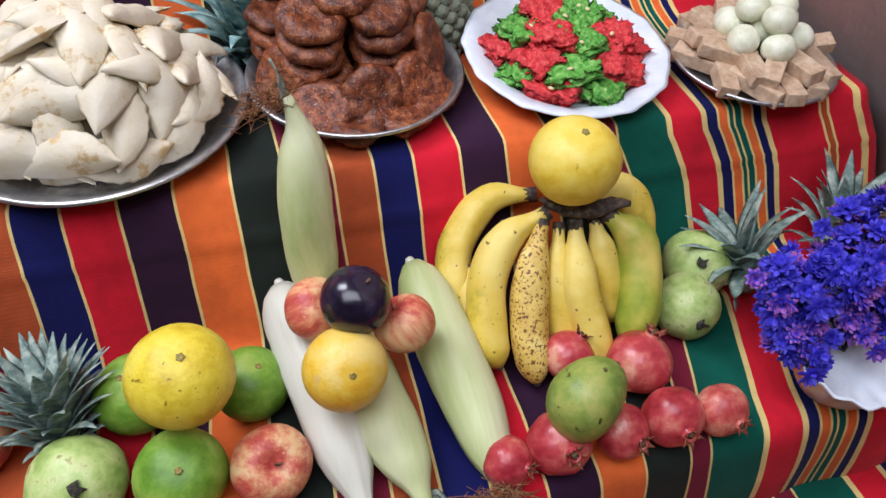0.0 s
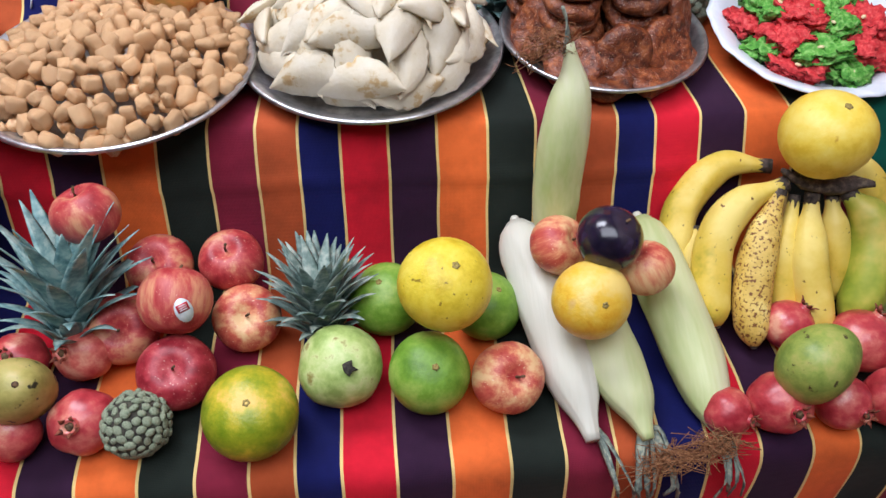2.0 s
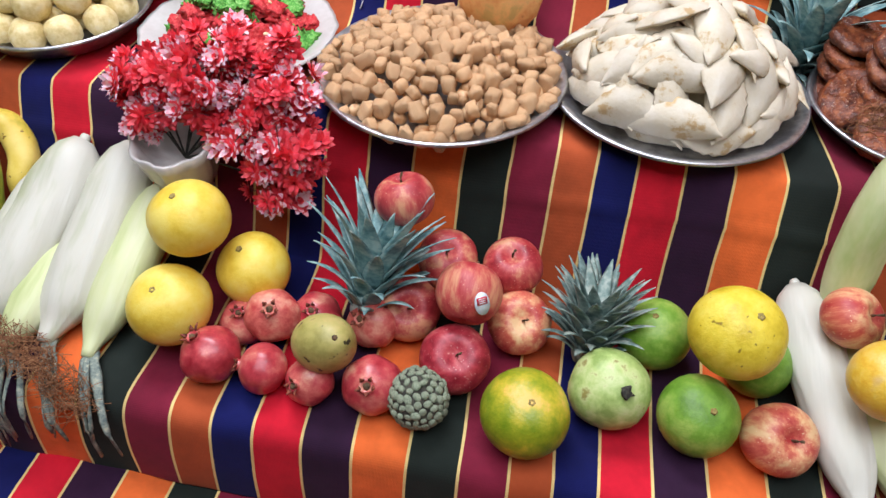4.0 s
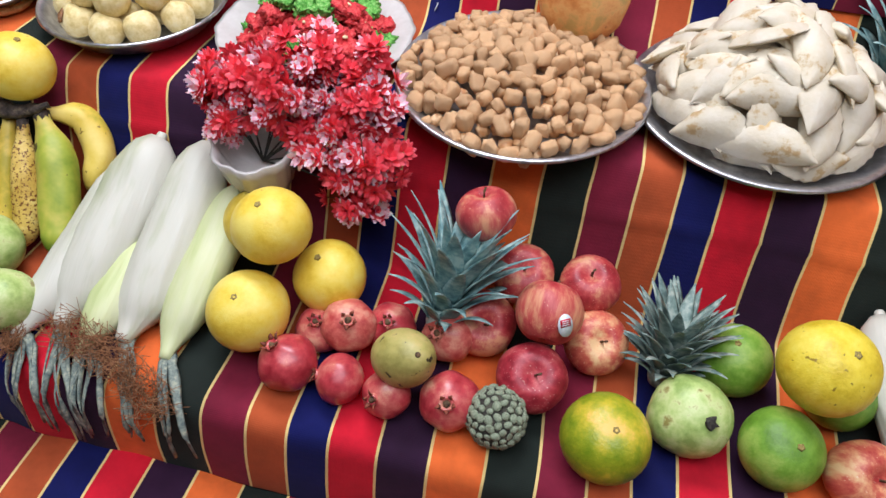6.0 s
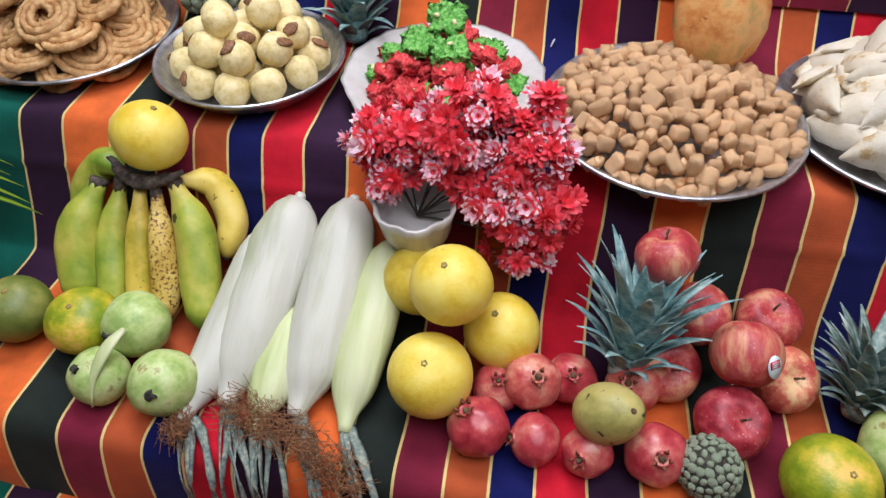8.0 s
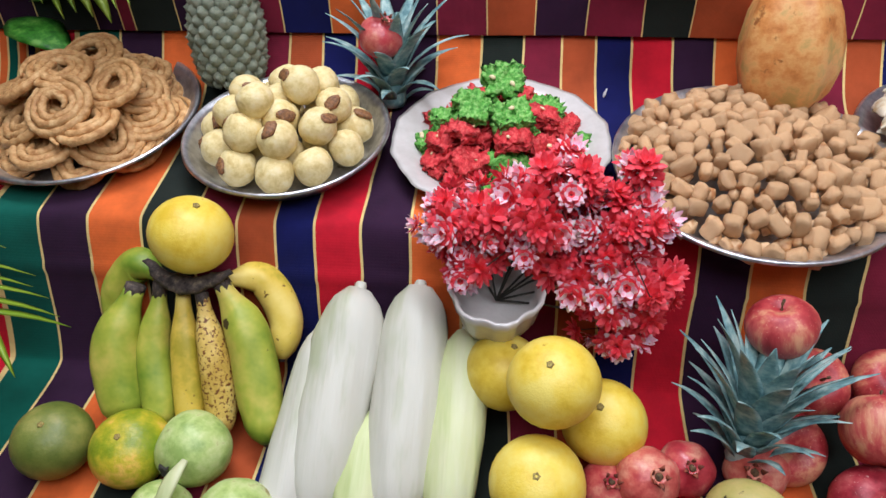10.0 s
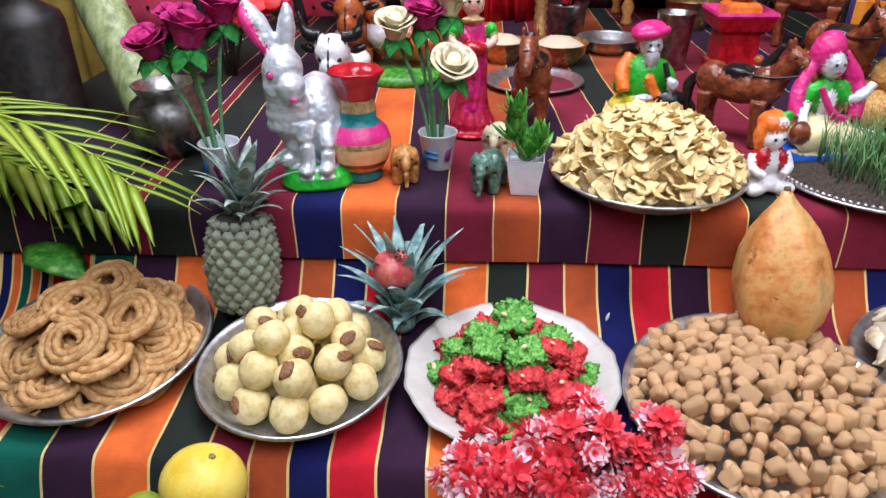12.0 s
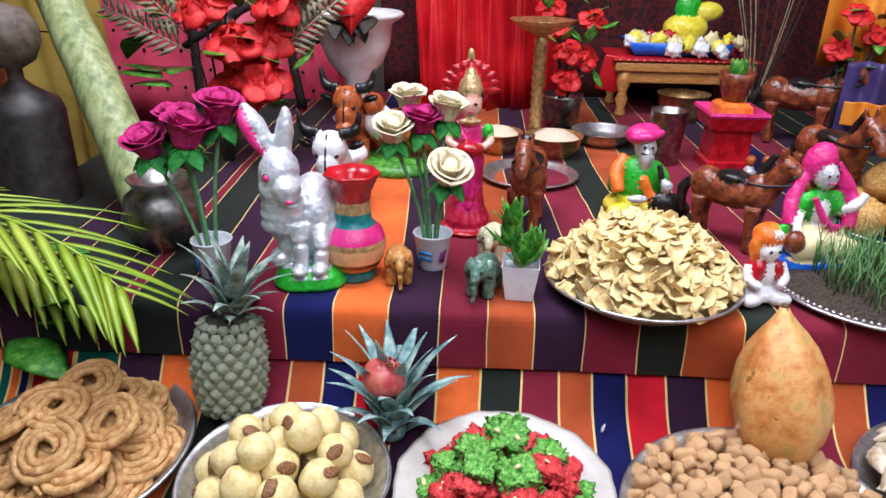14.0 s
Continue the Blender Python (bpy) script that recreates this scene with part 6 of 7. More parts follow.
# seated and standing figures
def krishna():
    figure("child_figurine", [("b", (0, 0, 0.018), (0.040, 0.030, 0.018), O3, 0), ("b", (-0.022, -0.022, 0.014), (0.024, 0.014, 0.013), (0, 0, 30), 0), ("b", (0.022, -0.022, 0.014), (0.024, 0.014, 0.013), (0, 0, -30), 0), ("b", (0, 0, 0.055), (0.026, 0.020, 0.032), O3, 0),
        ("b", (-0.018, -0.006, 0.062), (0.016, 0.018, 0.026), (0, 10, 0), 1), ("b", (0.020, -0.004, 0.060), (0.012, 0.016, 0.022), (0, -10, 0), 1), ("s", [(-0.028, -0.004, 0.072), (-0.034, -0.016, 0.05), (-0.016, -0.030, 0.040)], [0.009, 0.008, 0.007], 0), ("s", [(0.028, -0.004, 0.072), (0.034, -0.016, 0.05), (0.016, -0.030, 0.040)], [0.009, 0.008, 0.007], 0),
        ("b", (0, -0.004, 0.100), (0.022, 0.022, 0.022), O3, 0), ("b", (0, 0.002, 0.122), (0.027, 0.026, 0.022), (0, -8, 0), 2), ("b", (0.004, -0.016, 0.128), (0.010, 0.006, 0.008), O3, 0), ("b", (0.016, -0.01, 0.138), (0.010, 0.006, 0.009), O3, 3), ("b", (-0.008, -0.025, 0.102), (0.003, 0.002, 0.003), O3, 4), ("b", (0.008, -0.025, 0.102), (0.003, 0.002, 0.003), O3, 4), ("b", (-0.024, -0.002, 0.104), (0.008, 0.012, 0.024), O3, 2)],
        [WHITEP, REDP, ORANGEP, GREENP, BLACKP], pose(-0.474, 0.066, TOP, 0, 0, 12) @ Matrix.Scale(0.87, 4), "small white seated figurine with red vest and orange turban", "figurine")


krishna()
figure("seated_woman_figurine", [("r", [(0, 0), (0.074, 0), (0.078, 0.008), (0.074, 0.024), (0, 0.030)], (0, 0, 0), 0, lambda a, z: 1 + 0.05 * math.cos(2 * a)), ("b", (0, -0.008, 0.058), (0.066, 0.052, 0.036), O3, 1), ("b", (-0.030, -0.042, 0.048), (0.040, 0.022, 0.024), (0, 10, 20), 1), ("b", (0.034, -0.040, 0.048), (0.040, 0.022, 0.024), (0, -10, -20), 1),
    ("b", (0, 0.0, 0.122), (0.030, 0.024, 0.040), O3, 2), ("b", (-0.030, -0.004, 0.130), (0.016, 0.018, 0.028), (0, 24, 0), 2), ("b", (0.032, -0.004, 0.128), (0.016, 0.018, 0.028), (0, -24, 0), 2), ("b", (0, -0.018, 0.110), (0.016, 0.010, 0.030), O3, 3), ("b", (0, -0.008, 0.185), (0.022, 0.023, 0.027), O3, 4), ("b", (0, 0.004, 0.192), (0.026, 0.024, 0.028), O3, 5),
    ("b", (-0.006, 0.010, 0.205), (0.033, 0.028, 0.042), (0, 10, 0), 6), ("s", [(0.022, 0.01, 0.20), (0.05, 0.0, 0.16), (0.062, -0.012, 0.12), (0.055, -0.03, 0.085)], [0.016, 0.018, 0.016, 0.012], 6), ("s", [(-0.028, 0.01, 0.19), (-0.052, 0.0, 0.14), (-0.062, -0.02, 0.09)], [0.012, 0.015, 0.014], 6), ("s", [(-0.036, -0.01, 0.115), (-0.052, -0.034, 0.095), (-0.062, -0.055, 0.085)], [0.009, 0.008, 0.009], 3), ("s", [(0.038, -0.01, 0.115), (0.060, -0.030, 0.130), (0.075, -0.03, 0.155)], [0.009, 0.008, 0.009], 3), ("b", (-0.066, -0.058, 0.07), (0.020, 0.016, 0.022), O3, 7), ("s", [(-0.030, -0.034, 0.15), (0, -0.042, 0.10), (0.036, -0.034, 0.088)], [0.006, 0.008, 0.006], 6),
    ("b", (-0.008, -0.030, 0.190), (0.003, 0.002, 0.003), O3, 7), ("b", (0.008, -0.030, 0.190), (0.003, 0.002, 0.003), O3, 7), ("b", (0, -0.031, 0.176), (0.005, 0.003, 0.002), O3, 6)],
    [BLUEP, CREAMP, GREENP, WHITEP, PEARL, BLACKP, HOTPINK, BROWNP], pose(-0.342, 0.218, TOP, 0, 0, 8) @ Matrix.Scale(0.84, 4), "seated figurine in green and pink veil on a blue base", "figurine")
figure("seated_musician_figurine", [("b", (0, 0, 0.030), (0.070, 0.050, 0.030), O3, 0), ("b", (-0.03, -0.035, 0.026), (0.044, 0.022, 0.022), (0, 0, 14), 0), ("b", (0, 0.0, 0.090), (0.046, 0.034, 0.052), O3, 1), ("b", (-0.040, -0.004, 0.095), (0.022, 0.022, 0.042), (0, 22, 0), 1), ("b", (0.042, -0.004, 0.090), (0.022, 0.022, 0.042), (0, -22, 0), 1),
    ("s", [(-0.030, 0.005, 0.135), (-0.052, -0.016, 0.105), (-0.05, -0.035, 0.07)], [0.014, 0.017, 0.014], 2), ("s", [(0.0, -0.034, 0.10), (0.02, -0.04, 0.06), (0.05, -0.045, 0.042)], [0.010, 0.011, 0.010], 2), ("b", (0.004, -0.010, 0.158), (0.023, 0.024, 0.026), O3, 3), ("b", (0.004, -0.026, 0.140), (0.016, 0.014, 0.022), O3, 3), ("b", (0.004, -0.030, 0.150), (0.013, 0.006, 0.004), O3, 4), ("b", (-0.002, 0.0, 0.186), (0.036, 0.033, 0.021), (0, -12, 0), 5), ("s", [(-0.03, -0.02, 0.18), (0.0, -0.034, 0.186), (0.034, -0.018, 0.192)], [0.008, 0.010, 0.008], 5),
    ("s", [(0.028, -0.04, 0.13), (0.040, -0.045, 0.09), (0.048, -0.05, 0.05)], [0.006, 0.007, 0.008], 4), ("b", (0.060, -0.045, 0.042), (0.046, 0.022, 0.030), (0, 20, 0), 4), ("b", (-0.012, -0.055, 0.060), (0.022, 0.010, 0.009), O3, 3), ("b", (0.046, -0.052, 0.088), (0.012, 0.010, 0.014), O3, 3), ("b", (-0.004, -0.034, 0.164), (0.003, 0.002, 0.003), O3, 4), ("b", (0.012, -0.034, 0.164), (0.003, 0.002, 0.003), O3, 4)],
    [YELLOWP, GREENP, ORANGEP, PEARL, BLACKP, HOTPINK], pose(-0.592, 0.410, TOP, 0, 0, 4) @ Matrix.Scale(0.90, 4), "seated musician figurine in green with a pink turban", "figurine")
pleat = lambda a, z: 1 + 0.05 * math.cos(14 * a)
figure("standing_goddess_figurine", [("r", [(0, 0), (0.052, 0), (0.054, 0.008), (0.046, 0.016), (0.048, 0.03), (0.036, 0.06), (0.030, 0.11), (0.032, 0.16), (0.028, 0.20), (0, 0.20)], (0, 0, 0), 0, pleat), ("r", [(0.0, 0.004), (0.060, 0.004), (0.062, 0.010), (0.05, 0.014), (0, 0.014)], (0, 0, 0), 1), ("b", (0, 0.0, 0.215), (0.030, 0.022, 0.036), O3, 2), ("s", [(-0.030, 0, 0.235), (-0.044, -0.015, 0.205), (-0.016, -0.035, 0.19)], [0.010, 0.009, 0.008], 3), ("s", [(0.030, 0, 0.235), (0.044, -0.015, 0.205), (0.016, -0.035, 0.19)], [0.010, 0.009, 0.008], 3), ("b", (0, -0.038, 0.192), (0.026, 0.018, 0.016), O3, 1), ("s", [(-0.028, 0.0, 0.24), (-0.006, -0.026, 0.20), (0.01, -0.026, 0.14), (0.0, -0.034, 0.06)], [0.010, 0.011, 0.010, 0.008], 2), ("b", (0.038, -0.004, 0.222), (0.013, 0.014, 0.018), O3, 4), ("b", (-0.038, -0.004, 0.222), (0.013, 0.014, 0.018), O3, 4), ("b", (0, -0.018, 0.246), (0.026, 0.010, 0.008), O3, 5),
    ("b", (0, -0.008, 0.280), (0.024, 0.024, 0.028), O3, 3), ("b", (0, 0.004, 0.292), (0.028, 0.022, 0.026), O3, 6), ("r", [(0.027, 0.300), (0.025, 0.315), (0.016, 0.335), (0.006, 0.350), (0, 0.352)], (0, 0, 0), 5)]
    + [("b", (0.042 * math.cos(a), 0.012, 0.305 + 0.042 * math.sin(a)), (0.008, 0.006, 0.022), (0, 90 - math.degrees(a), 0), 1) for a in [math.pi * k / 10 for k in range(11)]] + [("b", (0, 0.012, 0.318), (0.047, 0.006, 0.050), O3, 0), ("b", (0, 0.014, 0.372), (0.008, 0.005, 0.018), O3, 5), ("b", (-0.009, -0.031, 0.284), (0.004, 0.002, 0.003), O3, 6), ("b", (0.009, -0.031, 0.284), (0.004, 0.002, 0.003), O3, 6), ("b", (0, -0.031, 0.268), (0.006, 0.003, 0.002), O3, 0)],
    [ROSEPINK, REDP, HOTPINK, SKINP, GREENP, GOLDP, BLACKP], pose(-0.918, 0.315, TOP, 0, 0, 4) @ Matrix.Scale(0.84, 4), "standing crowned figurine in a pink pleated dress", "figurine")


def horse(loc, rz, s, label):
    legs = [("s", [(x, y, 0.10), (x * 1.05, y, 0.055), (x, y - 0.004, 0.004)], [0.017, 0.010, 0.010], 0) for x in (-0.02, 0.02) for y in (-0.055, 0.058)]
    figure("horse_figurine", [("b", (0, 0, 0.120), (0.034, 0.078, 0.037), O3, 0), ("b", (0, -0.055, 0.128), (0.032, 0.035, 0.040), O3, 0), ("b", (0, 0.055, 0.124), (0.033, 0.034, 0.038), O3, 0), ("s", [(0, -0.062, 0.130), (0, -0.085, 0.165), (0, -0.098, 0.192)], [0.028, 0.022, 0.018], 0), ("s", [(0, -0.090, 0.198), (0, -0.118, 0.182), (0, -0.138, 0.158)], [0.019, 0.016, 0.011], 0), ("b", (0, -0.139, 0.156), (0.011, 0.010, 0.010), O3, 0),
        ("b", (-0.012, -0.088, 0.216), (0.004, 0.005, 0.012), O3, 0), ("b", (0.012, -0.088, 0.216), (0.004, 0.005, 0.012), O3, 0), ("s", [(0, -0.075, 0.212), (0, -0.058, 0.185), (0, -0.045, 0.155)], [0.007, 0.009, 0.006], 1), ("s", [(0, 0.085, 0.13), (0, 0.105, 0.10), (0, 0.10, 0.05)], [0.008, 0.013, 0.006], 1), ("b", (0, 0.0, 0.150), (0.030, 0.034, 0.014), O3, 1),
        ("s", [(-0.020, -0.115, 0.170), (0, -0.128, 0.192), (0.020, -0.115, 0.170)], [0.003] * 3, 1), ("s", [(-0.018, -0.126, 0.162), (-0.026, -0.06, 0.15), (-0.022, 0.0, 0.155)], [0.0025] * 3, 1), ("s", [(0.018, -0.126, 0.162), (0.026, -0.06, 0.15), (0.022, 0.0, 0.155)], [0.0025] * 3, 1), ("b", (-0.016, -0.106, 0.194), (0.003, 0.004, 0.004), O3, 1), ("b", (0.016, -0.106, 0.194), (0.003, 0.004, 0.004), O3, 1)] + legs,
        [BROWNP, BLACKP], pose(*loc, 0, 0, rz) @ Matrix.Scale(s, 4), label, "figurine", "horse figurines")


horse((-0.808, 0.335, TOP), -10, 0.90, "brown glazed horse figurine with a dark bridle")
horse((-0.456, 0.290, TOP), 50, 0.84, "glossy brown saddled horse figurine")
horse((-0.05, 1.02, TOP), 62, 1.1, "brown horse figurine by the side curtain")
horse((-0.20, 0.50, TOP), 10, 1.0, "brown horse figurine behind a seated figurine")


def cow(loc, rz, s, body, spots, label):
    figure("cow_figurine", [("b", (0, 0.03, 0.085), (0.046, 0.080, 0.050), O3, 0), ("b", (0, -0.04, 0.120), (0.036, 0.040, 0.050), O3, 0), ("b", (0, -0.072, 0.160), (0.034, 0.034, 0.036), O3, 0), ("b", (0, -0.092, 0.128), (0.024, 0.022, 0.030), (20, 0, 0), 0), ("b", (0, -0.108, 0.108), (0.021, 0.014, 0.014), O3, 0), ("b", (0, -0.118, 0.102), (0.016, 0.006, 0.004), O3, 1),
        ("s", [(-0.020, -0.07, 0.188), (-0.050, -0.066, 0.196), (-0.062, -0.066, 0.235)], [0.013, 0.012, 0.003], 1), ("s", [(0.020, -0.07, 0.188), (0.050, -0.066, 0.196), (0.062, -0.066, 0.235)], [0.013, 0.012, 0.003], 1), ("b", (-0.05, -0.06, 0.165), (0.018, 0.008, 0.009), (0, 20, 0), 1), ("b", (0.05, -0.06, 0.165), (0.018, 0.008, 0.009), (0, -20, 0), 1), ("b", (-0.018, -0.098, 0.152), (0.006, 0.004, 0.005), O3, 1), ("b", (0.018, -0.098, 0.152), (0.006, 0.004, 0.005), O3, 1), ("s", [(0, -0.090, 0.192), (0, -0.110, 0.155), (0, -0.116, 0.122)], [0.002] * 3, 1), ("b", (0.03, 0.03, 0.12), (0.025, 0.04, 0.02), O3, 2)]
        + [("s", [(x, y, 0.07), (x, y, 0.002)], [0.016, 0.014], 0) for x in (-0.026, 0.026) for y in (-0.045, 0.08)], [body, BLACKP, spots], pose(*loc, 0, 0, rz) @ Matrix.Scale(s, 4), label, "figurine", "cattle figurines")


cow((-1.166, 0.380, TOP), -2, 0.92, WHITEP, WHITEP, "white glazed bull figurine with black horns")
cow((-1.192, 0.730, TOP), -4, 1.0, TANP, WHITEP, "brown and white cow figurine")
thing("figurine_base", rough_up(revolve([(0, 0), (0.10, 0), (0.105, 0.012), (0.09, 0.024), (0, 0.026)], 30), 0.004, 30), LEAF, pose(-1.09, 0.70, TOP), "dark green oval base of a resting cow", "base")
figure("resting_cow_figurine", [("b", (0, 0, 0.06), (0.080, 0.050, 0.050), O3, 0), ("b", (-0.05, -0.02, 0.085), (0.036, 0.036, 0.040), O3, 1), ("b", (0.05, -0.01, 0.05), (0.045, 0.046, 0.042), O3, 0), ("b", (-0.06, -0.03, 0.125), (0.026, 0.032, 0.026), O3, 0)], [TANP, WHITEP], pose(-1.085, 0.72, TOP + 0.024), "resting brown cow figurine on a green base", "figurine")

# plates, bowls and lamp behind
thali = steel_plate((-0.783, 0.640, TOP), 0.110, 0.016, "empty steel plate behind a horse figurine")


def bowl(name, loc, r, h, mat, label, fill=None, dome=0.0):
    ob = thing(name, revolve([(0, 0), (r * 0.55, 0), (r * 0.6, 0.003), (r * 0.9, h * 0.5), (r, h), (r * 1.04, h), (r * 0.96, h - 0.003), (r * 0.84, h * 0.5), (r * 0.5, 0.006), (0, 0.006)], 40), mat, pose(*loc), label, "bowl")
    if fill:
        part("filling", rough_up(revolve([(0, h * 0.9 + dome), (r * 0.4, h * 0.9 + dome * 0.8), (r * 0.8, h * 0.85 + dome * 0.2), (r * 0.93, h * 0.8), (r * 0.8, h * 0.5), (0, h * 0.5)], 32), 0.004, 90), fill, ob)
    return ob


bowl("brass_bowl", (-0.712, 0.830, TOP), 0.070, 0.055, BRASS, "brass bowl filled with pale puffed grain", BEADS, 0.02)
bowl("brass_bowl", (-0.850, 0.850, TOP), 0.060, 0.055, BRASS, "brass bowl of pale sweets", BEADS, 0.02)
bowl("steel_bowl", (-0.570, 0.960, TOP), 0.082, 0.040, STEEL, "shallow empty steel bowl")
thing("steel_tumbler", revolve([(0, 0), (0.032, 0), (0.034, 0.002), (0.044, 0.13), (0.045, 0.132), (0.042, 0.13), (0.032, 0.006), (0, 0.006)], 36), DULL_STEEL, pose(-0.445, 0.800, TOP), "plain dark steel drinking tumbler", "tumbler")
lampst = holder("oil_lamp", pose(-0.755, 0.910, TOP) @ Matrix.Diagonal((1, 1, 0.86, 1)), "tall turned brass oil lamp", "oil lamp")
part("base", revolve([(0, 0), (0.050, 0), (0.052, 0.006), (0.030, 0.022), (0.016, 0.040), (0.013, 0.05)], 32), BRASS, lampst)
part("column", revolve([(0.013, 0.05)] + [(0.014 + 0.004 * (k % 2), 0.05 + 0.0125 * k) for k in range(22)] + [(0.010, 0.33)], 24), BRASS, lampst)
part("oil_dish", revolve([(0, 0.325), (0.018, 0.330), (0.050, 0.348), (0.078, 0.372), (0.080, 0.374), (0.072, 0.372), (0.045, 0.356), (0, 0.350)], 60, lobes=lambda a, z: 1 + 0.14 * max(0, math.cos(5 * a)) ** 6 * sm(z, 0.34, 0.37)), BRASS, lampst)

# stool with an offering tray
stool = holder("wooden_stool", pose(-0.285, 1.40, TOP), "low honey-coloured wooden stool with turned legs", "stool")
part("top", box(0.42, 0.24, 0.028, bevel=0.005), STOOLWOOD, stool, m=pose(0, 0, 0.155))
part("apron", box(0.36, 0.018, 0.034, bevel=0.003), STOOLWOOD, stool, m=pose(0, -0.10, 0.124))
for x in (-0.178, 0.178):
    for y in (-0.095, 0.095):
        part("leg", revolve([(0, 0), (0.015, 0), (0.018, 0.012), (0.012, 0.03), (0.020, 0.055), (0.012, 0.075), (0.020, 0.10), (0.021, 0.141), (0, 0.141)], 20), STOOLWOOD, stool, m=pose(x, y, 0))
redcloth = thing("red_stool_cloth", rough_up(box(0.44, 0.25, 0.008, bevel=0.003), 0.003, 30), REDSATIN, pose(-0.285, 1.40, TOP + 0.175), "red sequined cloth over the stool", "cloth")
thing("red_stool_cloth_drop", rough_up(box(0.07, 0.02, 0.11, bevel=0.004), 0.012, 24), REDSATIN, pose(-0.500, 1.32, TOP + 0.130, 10, 10, 0), "red cloth corner hanging from the stool", "cloth")
for i in range(18):
    part("gold_sequin", ball(0.004, sub=1), GOLDP, redcloth, m=pose(-0.20 + 0.0235 * i, -0.128, 0.002))
thing("offering_tray", revolve([(0, 0), (0.135, 0), (0.150, 0.035), (0.153, 0.035), (0.137, -0.003), (0, -0.003)], 4, at=pose(0, 0, 0, 0, 0, 45)), BLUEP, Matrix.Translation((-0.275, 1.42, TOP + 0.186)) @ Matrix.Diagonal((1.6, 0.8, 1, 1)), "flat blue tray of flowers on the stool", "tray")
mari = [ready(rough_up(ball(0.024, sub=3, squash=(1, 1, 0.7)), 0.014, 130, k), "marigold", m) for k, m in enumerate((YELLOWP, CREAMP, WHITEP, REDP))]
for i in range(30):
    ob = new("marigold", random.choice(mari))
    ob.matrix_world = pose(-0.275 + R(-0.17, 0.17), 1.36 + R(-0.08, 0.08), TOP + 0.20 + R(0, 0.03), R(0, 90), R(0, 90), 0)
    tagged(ob, "loose yellow or white flower head in an offering", "flower", "offering flowers")
figure("small_idol", [("b", (0, 0, 0.04), (0.07, 0.05, 0.045), O3, 0), ("b", (0, 0, 0.10), (0.04, 0.03, 0.05), O3, 1), ("b", (0, 0, 0.165), (0.026, 0.026, 0.03), O3, 2), ("b", (0.06, 0, 0.09), (0.05, 0.03, 0.03), O3, 3)], [YELLOWP, GREENP, GOLDP, YELLOWP], pose(-0.26, 1.45, TOP + 0.215), "small idol dressed in yellow on a blue tray", "idol")
bowl("brass_pot", (-0.285, 1.265, TOP), 0.076, 0.085, BRASS, "round brass pot in front of the stool")
tem = holder("tulsi_pedestal", pose(-0.305, 0.790, TOP) @ Matrix.Diagonal((0.80, 0.80, 1, 1)), "red pedestal planter with pink tiers", "pedestal")
part("plinth", ready(revolve([(0, 0), (0.095, 0), (0.095, 0.02), (0.080, 0.024), (0.076, 0.09), (0.10, 0.10), (0.115, 0.13), (0.10, 0.125), (0.08, 0.115), (0, 0.115)], 4, at=pose(0, 0, 0, 0, 0, 45)), "plinth", REDP, False), REDP, tem)
part("tier", ready(revolve([(0, 0.112), (0.070, 0.112), (0.066, 0.15), (0.05, 0.158), (0, 0.158)], 4, at=pose(0, 0, 0, 0, 0, 45)), "tier", ORANGEP, False), ORANGEP, tem)
part("rim", ready(revolve([(0.076, 0.098), (0.122, 0.135), (0.118, 0.142), (0.082, 0.118)], 4, at=pose(0, 0, 0, 0, 0, 45)), "rim", HOTPINK, False), HOTPINK, tem)
part("pot", revolve([(0, 0.158), (0.030, 0.158), (0.046, 0.20), (0.052, 0.225), (0.046, 0.225), (0.04, 0.20), (0, 0.20)], 28), BROWNP, tem)
sprig = bmesh.new()
for k in range(12):
    leaf_bm(0.05, 0.016, 0.3, sprig, pose(0, 0, 0.205, 0, 0, 30 * k) @ pose(0, 0.008, 0, 55))
part("leaves", sprig, LEAF, tem)
figure("tiny_couple_figurine", [("b", (-0.016, 0, 0.03), (0.015, 0.014, 0.03), O3, 0), ("b", (0.018, 0, 0.03), (0.017, 0.014, 0.03), O3, 1), ("b", (-0.016, 0, 0.068), (0.011, 0.011, 0.012), O3, 2), ("b", (0.018, 0, 0.068), (0.011, 0.011, 0.012), O3, 2)], [PEARL, BLACKP, TANP], pose(-0.295, 0.60, TOP + 0.0), "tiny pair of painted figurines", "figurine")
steel_plate((-0.110, 0.370, TOP), 0.125, 0.020, "steel plate of coarse golden round sweets")
boon = [ready(rough_up(ball(0.036, sub=3), 0.006, 70, k), "coarse_round_sweet", BOONDI) for k in range(3)]
for rad, z, n in ((0.075, 0.038, 6), (0, 0.038, 1), (0.04, 0.092, 3)):
    for i in range(n):
        ob = new("coarse_round_sweet", random.choice(boon))
        ob.matrix_world = pose(-0.110 + rad * math.cos(6.283 * i / n + 0.3), 0.370 + rad * math.sin(6.283 * i / n + 0.3), TOP + z, R(0, 90), 0, R(0, 90))
        tagged(ob, "coarse golden brown round sweet", "round sweet", "coarse golden sweets")

